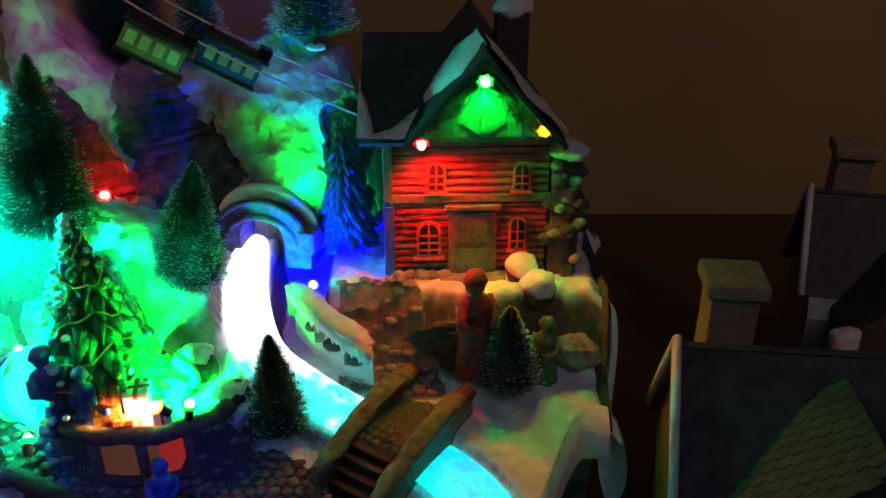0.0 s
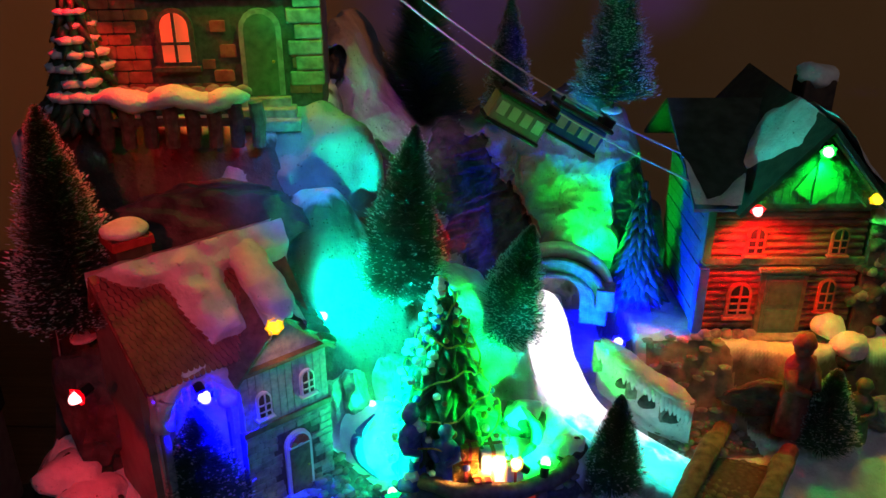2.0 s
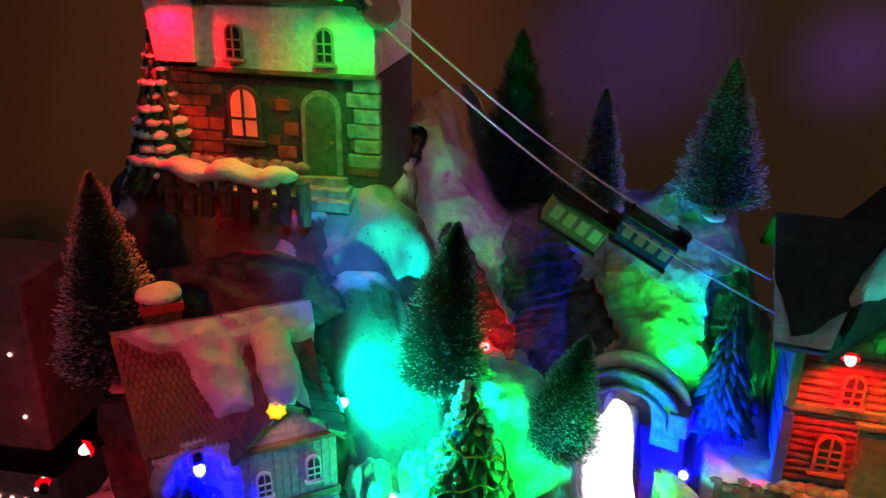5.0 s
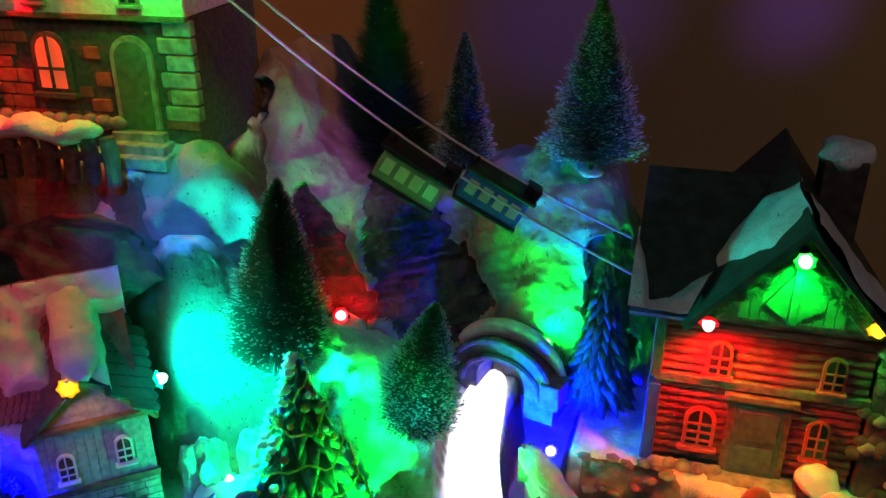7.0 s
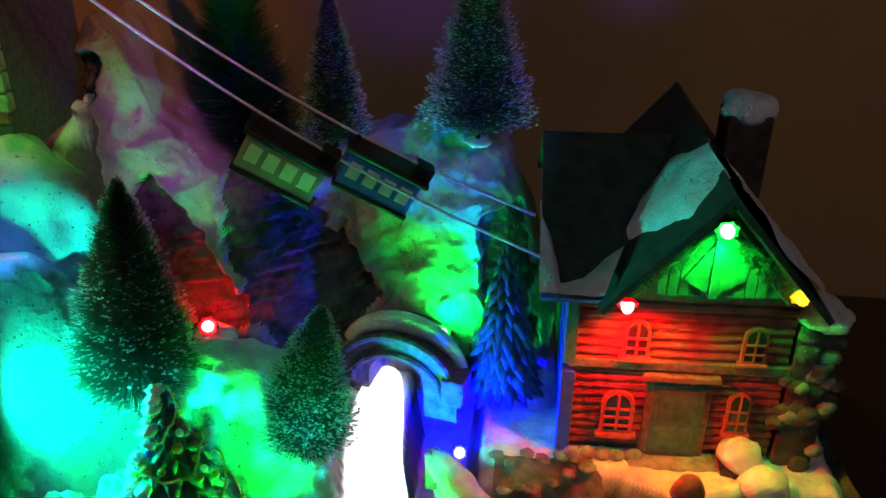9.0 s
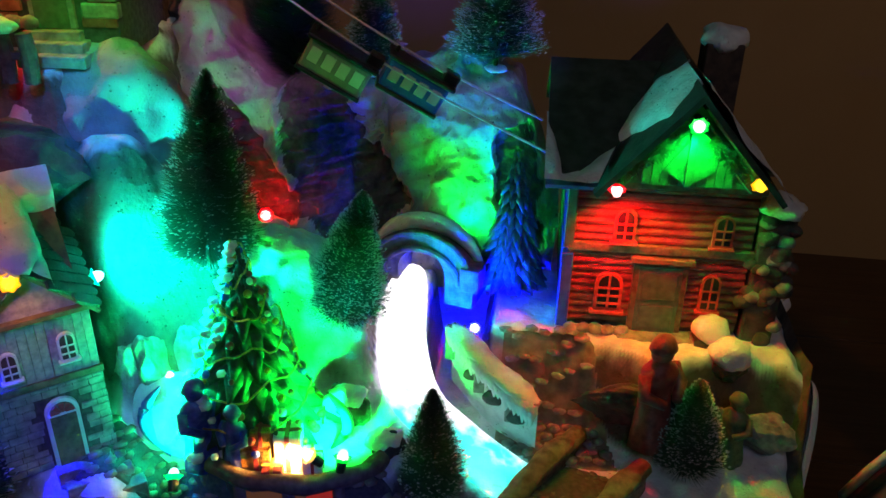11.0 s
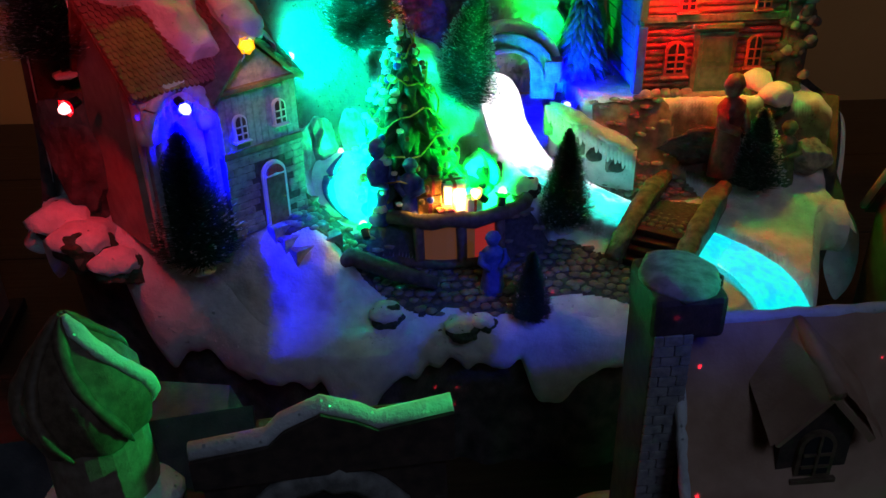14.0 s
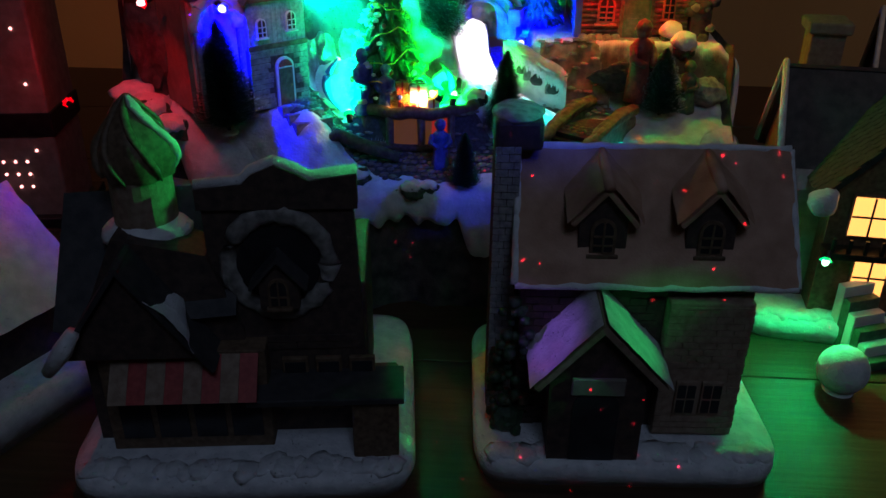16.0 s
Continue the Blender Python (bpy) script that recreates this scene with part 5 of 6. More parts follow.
def castle():
    h = thing("stone_inn", "tall toy inn of rough stone with a white stucco upper storey", "toy house", pose(-0.331, 0.466, 0.385, 0, 0, 6))
    wall = part("stone_wall", boxed(-0.080, 0.052, 0, 0.08, -0.02, 0.054, 0.0004), GROUT, h)
    courses(wall, -0.080, 0.052, 0, -0.004, 0.054, 0.0115, 0.0068, REDBRICK, "stone", 11, [(-0.039, -0.016, 0.008, 0.046), (0.006, 0.032, -0.005, 0.046)], 0.0014, 0.4)
    for i in range(11):
        part("footing_stone", blob(bmesh.new(), (-0.078 + 0.0085 * i, -0.004, -0.001), 0.0055, 0.22, 150, 2, (1, 0.7, 0.75)), STONE, h, smooth=True)
    for i in range(6):
        part("quoin", boxed(0.034 + 0.004 * (i % 2), 0.0535, -0.0022, 0.004, 0.001 + 0.0088 * i, 0.009 + 0.0088 * i, 0.001), STONE, h)
    up = part("stucco_wall", boxed(-0.055, 0.0515, -0.0025, 0.08, 0.0545, 0.093, 0.0008), STUCCO, h)
    part("eave_board", boxed(-0.058, 0.0545, -0.0055, 0.0, 0.0915, 0.0955, 0.0006), BROWNWOOD, h)
    part("sill_band", boxed(-0.056, 0.0525, -0.0045, 0.0, 0.0525, 0.0552, 0.0005), BROWNWOOD, h)
    tw = part("oriel", prism(bmesh.new(), [(-0.077, 0.058), (-0.053, 0.058), (-0.051, 0.098), (-0.082, 0.098)], -0.008, 0.03), STUCCO, h)
    part("oriel_roof", cone(bmesh.new(), -0.0665, 0.008, 0.0985, 0.135, 0.021, 0.0, 8), SLATE, tw)
    arched_window(h, -0.0277, -0.001, 0.0135, 0.0205, 0.032, ORANGEPANE, GROUT, 1)
    arched_window(h, -0.030, -0.0025, 0.0605, 0.0105, 0.0195, PANE, GREYPAINT, 2)
    arched_window(h, 0.0235, -0.0025, 0.0605, 0.0105, 0.0195, PANE, GREYPAINT, 2)
    arched_door(h, 0.019, -0.0008, -0.004, 0.0235, 0.049, GREEN_OR_GREENLIT, STONE, 0.0025)
    part("knocker", cone(bmesh.new(), 0.0185, 0.0035, 0.02, 0.021, 0.002, 0.0018, 10), GOLD, h)
    for i in range(3):
        part("step", boxed(0.004, 0.034 + 0.003 * i, -0.008 - 0.006 * i, -0.002, -0.011 - 0.005 * i, -0.0045 - 0.005 * i, 0.0007), STONE, h)
    gb = part("gable", prism(bmesh.new(), [(-0.045, 0.095), (0.042, 0.095), (-0.0015, 0.15)], -0.003, 0.08), STUCCO, h)
    for k in range(5):
        x = -0.03 + 0.015 * k
        part("timber", boxed(x - 0.0016, x + 0.0016, -0.0055, -0.0025, 0.0955, 0.103 + 0.02 * (1 - abs(x) / 0.03), 0.0003), GOLD if k in (2, 3) else BROWNWOOD, gb)
    rf = part("roof", slab(slab(bmesh.new(), (-0.05, -0.012, 0.092), (-0.0015, -0.012, 0.156), (-0.0015, 0.085, 0.156), (-0.05, 0.085, 0.092), 0.003),
                           (-0.0015, -0.012, 0.156), (0.048, -0.012, 0.092), (0.048, 0.085, 0.092), (-0.0015, 0.085, 0.156), 0.003), SLATE, h)
    roof_snow(rf, (0.049, -0.013, 0.091), (0.049, 0.085, 0.091), (-0.0015, 0.085, 0.158), (-0.0015, -0.013, 0.158), 0.004)
    roof_snow(rf, (-0.051, -0.013, 0.091), (-0.051, 0.085, 0.091), (-0.0015, 0.085, 0.158), (-0.0015, -0.013, 0.158), 0.004)
    part("pulley", cone(bmesh.new(), 0, 0, -0.003, 0.003, 0.010, 0.010, 20, pose(0.056, -0.004, 0.09, 70, 0, 0)), GREYPAINT, h, "grey pulley wheel of the cable car")


castle()


def snowy_fence():
    f = thing("log_fence", "low dark log fence with thick snow along its top", "fence", pose(-0.397, 0.430, 0.360, 0, 0, 4))
    rnd = random.Random(6)
    for i in range(8):
        x = 0.004 + 0.0118 * i
        part("post", tube(bmesh.new(), [(x, 0, 0.0), (x + 0.001, 0, 0.014), (x, 0, 0.025)], [0.0038, 0.0042, 0.004], 9), BROWNWOOD if i % 2 else BARK, f)
    bm = snow_ridge([(0.0105 * i, 0, 0.0268 + 0.0022 * math.sin(i * 1.9)) for i in range(9)], 0.0088, 0.6, 1, 0.35)
    part("snow_top", bm, SNOW, f, "thick white snow", smooth=True)
    part("rail", boxed(0.0, 0.09, -0.002, 0.002, 0.012, 0.016, 0.0006), BARK, f)


snowy_fence()


def tunnel():
    t = thing("tunnel_portal", "moulded arched grey-brown tunnel portal with snow on its top", "tunnel", pose(-0.128, 0.532, 0.196, 0, 0, -12))
    bm = bmesh.new()
    inner, outer = [], []
    for i in range(17):
        a = math.pi * i / 16
        inner.append((0.0165 * math.cos(a), 0.02 + 0.0165 * math.sin(a)))
        outer.append((0.036 * math.cos(a), 0.014 + 0.034 * math.sin(a)))
    inner = [(0.0165, 0.0)] + inner + [(-0.0165, 0.0)]
    outer = [(0.036, 0.0)] + outer + [(-0.036, 0.0)]
    vs = [[bm.verts.new((x, y, z)) for x, z in ring] for ring, y in ((inner, 0.0), (outer, 0.0), (outer, 0.03), (inner, 0.03))]
    for p, q in ((0, 1), (1, 2), (2, 3), (3, 0)):
        for i in range(len(inner) - 1):
            bm.faces.new((vs[p][i], vs[p][i + 1], vs[q][i + 1], vs[q][i]))
    bmesh.ops.recalc_face_normals(bm, faces=bm.faces)
    part("arch", bm, PORTAL, t, smooth=False)
    for k, (r, zz) in enumerate(((0.026, 0.004), (0.0325, 0.009))):
        pts = [(r * 1.02 * math.cos(math.pi * i / 18), -0.001, 0.012 + zz + (r - 0.004) * math.sin(math.pi * i / 18)) for i in range(19)]
        part("moulding", tube(bmesh.new(), pts, 0.0022, 7), PORTAL, t)
    pts = [(0.038 * math.cos(math.pi * i / 18), 0.012, 0.0185 + 0.034 * math.sin(math.pi * i / 18)) for i in range(1, 18)]
    part("snow_top", tube(bmesh.new(), pts, [0.002 + 0.004 * math.sin(math.pi * i / 16) for i in range(17)], 8), SNOW, t, "white snow", smooth=True)
    part("block", boxed(0.028, 0.041, -0.005, 0.012, 0.014, 0.031, 0.0015), PORTAL, t)


tunnel()


def bridge():
    b = thing("footbridge", "small cobbled stone footbridge with thick frosted parapets", "bridge", pose(-0.030, 0.402, 0.128, 0, 0, 57))
    deck = part("deck", prism(bmesh.new(), [(-0.052, 0.0), (-0.046, 0.003), (-0.02, 0.019), (0.0, 0.0225), (0.02, 0.021), (0.05, 0.016), (0.05, 0.012), (0.02, 0.015), (0, 0.0165), (-0.02, 0.013), (-0.044, -0.002)], -0.019, 0.019), GROUT, b)
    rnd = random.Random(12)
    for i in range(9):
        for j in range(6):
            x = -0.012 + 0.0066 * i + rnd.uniform(-1, 1) * 0.0007
            y = -0.0155 + 0.0062 * j + rnd.uniform(-1, 1) * 0.0006
            z = 0.0222 - 0.00012 * max(0, i - 2) * 6.6
            part("cobble", blob(bmesh.new(), (x, y, z - 0.0004), 0.0033, 0.15, 250, 1, (1, 0.95, 0.35)), MOSS, deck, smooth=True)
    for i in range(5):
        x = -0.047 + 0.007 * i
        z = 0.003 + 0.0042 * i
        part("step", boxed(x - 0.0035, x + 0.0042, -0.0165, 0.0165, z - 0.004, z + 0.0022, 0.0006), BLACK, b)
    for s in (-1, 1):
        pts = [(-0.050, s * 0.0215, 0.012), (-0.03, s * 0.0215, 0.0195), (0.0, s * 0.0215, 0.0275), (0.028, s * 0.0215, 0.031), (0.052, s * 0.0215, 0.030)]
        par = part("parapet", tube(bmesh.new(), pts, [0.0055, 0.006, 0.006, 0.006, 0.0058], 9), MOSS, b, smooth=True)
        part("wall", prism(bmesh.new(), [(-0.052, -0.004), (0.052, 0.0), (0.05, 0.025), (0.0, 0.03), (-0.03, 0.02), (-0.049, 0.008)], s * 0.0215 - 0.004, s * 0.0215 + 0.004), MOSS, b)
        bm = snow_ridge([(x, s * 0.0215, 0.0335 - 0.019 * step(0.025, -0.075, x) ** 0.8 - 0.002 * step(0.03, 0.055, x)) for x in [-0.05 + 0.0111 * i for i in range(10)]], 0.0066, 0.5, s, 0.22)
        part("coping", bm, MOSS, par, "grey frosted stone", smooth=True)


bridge()


def low_wall(name, label, pts, h, gaps, thick=0.006):
    """A low wall of posts with a snowy coping along a curve."""
    w = thing(name, label, "low wall")
    n = len(pts) - 1
    for i, p in enumerate(pts):
        if i % gaps == 0:
            part("post", boxed(p[0] - thick * 0.6, p[0] + thick * 0.6, p[1] - thick * 0.6, p[1] + thick * 0.6, p[2] - 0.006, p[2] + h, 0.001), STONE, w)
    part("coping", tube(bmesh.new(), [(p[0], p[1], p[2] + h) for p in pts], thick * 0.62, 8), STONE, w)
    bm = snow_ridge([(p[0], p[1], p[2] + h + thick * 0.4) for p in pts], thick * 1.05, 0.5, 2, 0.3)
    part("snow_top", bm, SNOW, w, "white snow", smooth=True)
    return w


RIM = [(-0.183 + 0.057 * math.cos(a), 0.418 + 0.038 * math.sin(a), 0.138) for a in [math.pi * (1.08 + 0.84 * i / 16) for i in range(17)]]
rim = thing("balustrade", "low dark log balustrade round the decorated tree, with glowing panels in its gaps", "balustrade")
rnd = random.Random(31)
part("top_rail", tube(bmesh.new(), [(p[0], p[1] - 0.001, p[2] + 0.0285 + 0.0012 * math.sin(i * 1.7)) for i, p in enumerate(RIM)], [0.0048 + 0.0012 * rnd.random() for _ in RIM], 9), BROWNWOOD, rim, smooth=True)
for i, p in enumerate(RIM):
    if i % 3 == 0:
        part("post", tube(bmesh.new(), [(p[0], p[1] - 0.003, 0.124), (p[0] + 0.0006, p[1] - 0.003, 0.143), (p[0], p[1] - 0.002, 0.165)], [0.0038, 0.0034, 0.0036], 8), BROWNWOOD, rim, smooth=True)
for i, (p, q) in enumerate(zip(RIM, RIM[1:])):
    part("panel", slab(bmesh.new(), (p[0], p[1] + 0.001, 0.120), (q[0], q[1] + 0.001, 0.120), (q[0], q[1] + 0.001, 0.162), (p[0], p[1] + 0.001, 0.1605), 0.003), ROCK, rim)
    # no lamp behind: the panel's own glow replaces light through the gap
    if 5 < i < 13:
        part("gap_glow", slab(bmesh.new(), (p[0], p[1] - 0.0012, 0.138), (q[0], q[1] - 0.0012, 0.138), (q[0], q[1] - 0.0012, 0.163), (p[0], p[1] - 0.0012, 0.163), 0.0015), AMBER_GAPGLOW if i < 10 else RED_GAPGLOW, rim, "dim glowing panel standing in for light through the gap")
part("foot_rail", tube(bmesh.new(), [(p[0], p[1] - 0.004, 0.136) for p in RIM], 0.0034, 8), BARK, rim, smooth=True)
WALK = [(-0.101 + 0.056 * f, 0.492 - 0.042 * f - 0.006 * math.sin(f * 3.1), 0.186 - 0.022 * f) for f in [i / 11 for i in range(12)]]
wall = low_wall("stream_wall", "low snowy stone wall with dark blobs for openings beside the stream", WALK, 0.016, 4, 0.007)
bm = bmesh.new()
strip = [[bm.verts.new((p[0], p[1] + dy, p[2] + dz)) for dy, dz in ((-0.002, -0.022), (-0.002, 0.012), (0.004, 0.012), (0.004, -0.022))] for p in WALK]
for a, b in zip(strip, strip[1:]):
    for k in range(4):
        bm.faces.new((a[k], b[k], b[(k + 1) % 4], a[(k + 1) % 4]))
bmesh.ops.recalc_face_normals(bm, faces=bm.faces)
part("infill", bm, SNOW, wall, "snow-covered bank")
# dark blobs on the face stand in for the shade of arched openings
for k, r in ((3, 0.0055), (6, 0.008), (9, 0.007)):
    p = WALK[k]
    part("recess_blob", blob(bmesh.new(), (p[0] - 0.001, p[1] - 0.0022, p[2] + 0.001), r, 0.25, 150, 3, (1.0, 0.35, 0.75)), ROCK, wall, "dark blob in place of a shaded recess", smooth=True)
bm = bmesh.new()
for k in range(11):
    p, q = WALK[k], WALK[k + 1]
    for f in (0.0, 0.5):
        c = Vector(p).lerp(Vector(q), f)
        tube(bm, [c + Vector((-0.001, -0.004, 0.018)), c + Vector((-0.001, -0.0058, 0.012)), c + Vector((-0.001, -0.0045, 0.004 + 0.006 * noise.noise(c * 300)))], [0.0036, 0.0028, 0.0006], 8)
part("snow_drips", bm, SNOW, wall, "white snow hanging in drips", smooth=True)


def snow_crescent():
    t = thing("snow_drift", "curved white snow drift beside the decorated tree", "snow drift", pose(-0.243, 0.408, 0.159))
    part("drift", blob(bmesh.new(), (-0.008, 0.008, 0.014), 0.03, 0.12, 60, 3, (1.0, 0.7, 0.95)), SNOW, t, smooth=True)
    pts = [(-0.004 - 0.012 * math.sin(math.pi * i / 14), -0.012, 0.002 + 0.048 * i / 14) for i in range(15)]
    part("sickle", tube(bmesh.new(), pts, [0.0006 + 0.0034 * math.sin(math.pi * i / 14) for i in range(15)], 8), BLUE_TONE, t, "dark blue curved runner", smooth=True)
    pts = [(0.083 + 0.011 * math.sin(math.pi * i / 14), 0.006, 0.004 + 0.040 * i / 14) for i in range(15)]
    part("sickle", tube(bmesh.new(), pts, [0.0006 + 0.003 * math.sin(math.pi * i / 14) for i in range(15)], 8), CLOTH_GREEN, t, "dark green curved runner", smooth=True)


snow_crescent()


# ---- cable car ----
CABLES = (((-0.272, 0.475, 0.474), (-0.056, 0.516, 0.331)), ((-0.273, 0.464, 0.468), (-0.052, 0.499, 0.318)))
for p, q in CABLES:
    p, q = Vector(p), Vector(q)
    pts = [p.lerp(q, i / 24) - Vector((0, 0, 0.012 * math.sin(math.pi * i / 24))) for i in range(25)]
    tagged(part("cable", tube(bmesh.new(), pts, 0.0007, 6), ROPE), "thin twisted silver cord of the cable car", "cable", "cable car cords")


def gondola(cable, s, paint, panes, label):
    p, q = (Vector(v) for v in CABLES[cable])
    at = p.lerp(q, s) - Vector((0, 0, 0.012 * math.sin(math.pi * s)))
    d = q - p
    yaw = math.degrees(math.atan2(d.y, d.x))
    dip = math.degrees(math.atan2(-d.z, math.hypot(d.x, d.y)))
    g = thing("cable_car", label, "cable car", pose(*at, 0, 0, yaw) @ pose(0, 0, 0, 0, dip * 0.92, 0), "cable cars")
    body = part("body", boxed(-0.018, 0.018, -0.0085, 0.0085, -0.023, -0.006, 0.0016), paint, g)
    for sgn in (-1, 1):
        for k in range(4):
            x = -0.0125 + 0.0083 * k
            part("pane", boxed(x - 0.0029, x + 0.0029, min(sgn * 0.0082, sgn * 0.0091), max(sgn * 0.0082, sgn * 0.0091), -0.0175, -0.0095, 0.0003), panes, body)
    part("roof", boxed(-0.0205, 0.0205, -0.0105, 0.0105, -0.0065, -0.0035, 0.0012), BLACK, g, "dark roof")
    part("floor_skirt", boxed(-0.0188, 0.0188, -0.0093, 0.0093, -0.0245, -0.022, 0.0008), BLACK, g)
    for x in (-0.017, 0.017):
        part("hanger", tube(bmesh.new(), [(x, 0, -0.004), (x, 0, 0.0)], 0.0012, 6), BLACK, g)
    part("roof_box", boxed(0.012, 0.0205, -0.005, 0.005, -0.004, 0.002, 0.0008), BLACK, g)


LILAC = mat("lilac_pane", (0.5, 0.3, 0.5), (0.62, 0.4, 0.58), 0.01, 0.35, 0.1)
CREAM = mat("cream_pane", (0.55, 0.55, 0.4), (0.66, 0.65, 0.5), 0.01, 0.35, 0.1)
gondola(0, 0.70, BLUE_OR_BLUELIT, LILAC, "small blue cable car with pale lilac windows")
gondola(1, 0.52, GREYPAINT, CREAM, "small grey cable car with cream windows")


# ---- paving: single cobbles on the paths ----
def cobbles(name, label, inside, x0, x1, y0, y1, pitch, material, seed, cap=280, lift=0.0011, bed=GROUT):
    p = thing(name, label, "path", kind="structure")
    rnd = random.Random(seed)
    shapes = []
    for k in range(6):
        bm = blob(bmesh.new(), (rnd.random(), rnd.random(), 0), 0.6, 0.22, 2.2, 1, (1, 0.9, 0.26))
        mid = sum((v.co for v in bm.verts), Vector()) / len(bm.verts)
        for v in bm.verts:
            v.co -= mid
        for f in bm.faces:
            f.smooth = True
        me = bpy.data.meshes.new("cobble")
        bm.to_mesh(me)
        bm.free()
        me.materials.append(material)
        shapes.append(me)
    row, y, count = 0, y0, 0
    while y < y1:
        x = x0 + (pitch / 2 if row % 2 else 0)
        while x < x1:
            a, b = x + rnd.uniform(-0.2, 0.2) * pitch, y + rnd.uniform(-0.2, 0.2) * pitch
            if inside(a, b) and count < cap:
                ob = new("cobble", rnd.choice(shapes))
                ob.parent = p
                ob.matrix_basis = Matrix.LocRotScale((a, b, ground(a, b) + lift), Euler((0, 0, rnd.random() * 6)), (pitch * rnd.uniform(0.85, 1.15),) * 3)
                count += 1
            x += pitch
        y += pitch * 0.86
        row += 1
    # earth between the stones
    bm = bmesh.new()
    n = int((x1 - x0) / 0.0015)
    m = int((y1 - y0) / 0.0015)
    vs = {}
    for i in range(n):
        for j in range(m):
            q = [(x0 + 0.0015 * (i + a), y0 + 0.0015 * (j + b)) for a, b in ((0, 0), (1, 0), (1, 1), (0, 1))]
            if any(inside(*c) for c in q):
                f = []
                for k, c in zip(((i, j), (i + 1, j), (i + 1, j + 1), (i, j + 1)), q):
                    if k not in vs:
                        vs[k] = bm.verts.new((*c, ground(*c) + (0.0009 if inside(*c) else -0.0025)))
                    f.append(vs[k])
                bm.faces.new(f)
    part("bed", bm, bed, p, "dark earth between the stones", smooth=True)


def plaza(x, y):
    edge = 0.339 + 0.010 * math.sin(x * 45) + 0.022 * step(-0.2, -0.27, x)
    r = math.hypot((x + 0.183) * 0.68, y - 0.418)
    return edge < y < 0.398 - 0.02 * step(-0.1, -0.06, x) and r > 0.036 and min(math.hypot(q[0].x - x, q[0].y - y) - q[1] for q in STREAM) > 0.003


def yard(x, y):
    return 0.440 < y < 0.496 - 0.034 * step(-0.025, 0.0, x) and -0.07 < x < 0.004 - 0.3 * (y - 0.44) and min(math.hypot(q[0].x - x, q[0].y - y) - q[1] for q in STREAM) > 0.006


cobbles("front_path", "dark brown cobbled path along the front of the village", plaza, -0.285, -0.03, 0.335, 0.40, 0.0072, COBBLE, 21, 300)
cobbles("yard_path", "reddish cobbled path from the red house to the bridge", yard, -0.072, 0.02, 0.43, 0.508, 0.0082, STONE, 22, 160, 0.0022, COBBLE)

log = part("fallen_log", tube(bmesh.new(), [(-0.262, 0.352, 0.140), (-0.245, 0.366, 0.150), (-0.215, 0.357, 0.142), (-0.19, 0.352, 0.136)], [0.004, 0.0065, 0.006, 0.004], 9), BARK, None, smooth=True)
tagged(log, "dark brown log lying beside the front path", "log")


# ---- houses standing in front and beside ----
def snow_base(h, x0, x1, y0, y1, z=0.02, seed=0):
    bm = bmesh.new()
    n = 44
    rings = []
    for zz, grow in ((0.0, 0.0), (z * 0.55, 0.0025), (z * 0.9, 0.001), (z, -0.006)):
        ring = []
        for i in range(n):
            a = 2 * math.pi * i / n
            c, s = math.cos(a), math.sin(a)
            k = 0.24
            px = math.copysign(abs(c) ** k, c)
            py = math.copysign(abs(s) ** k, s)
            w = 0.002 * noise.noise(Vector((px * 3 + seed, py * 3, zz * 90)))
            ring.append(bm.verts.new(((x0 + x1) / 2 + px * ((x1 - x0) / 2 + grow + w), (y0 + y1) / 2 + py * ((y1 - y0) / 2 + grow + w), zz)))
        rings.append(ring)
    for p, q in zip(rings, rings[1:]):
        for i in range(n):
            bm.faces.new((p[i], p[(i + 1) % n], q[(i + 1) % n], q[i]))
    bm.faces.new(list(reversed(rings[0])))
    bm.faces.new(rings[-1])
    part("snow_base", bm, SNOW, h, "rounded snow-white base", smooth=True)
    rnd = random.Random(seed)
    for i in range(26):
        bm = blob(bmesh.new(), (x0 + 0.012 + (x1 - x0 - 0.024) * i / 25, y0 + 0.012 + rnd.uniform(-1, 1) * 0.004, z - 0.0005), rnd.uniform(0.006, 0.01), 0.4, 200, 2, (1, 1, 0.45))
        part("snow_lump", bm, SNOW, h, "rough glittering snow", smooth=True)


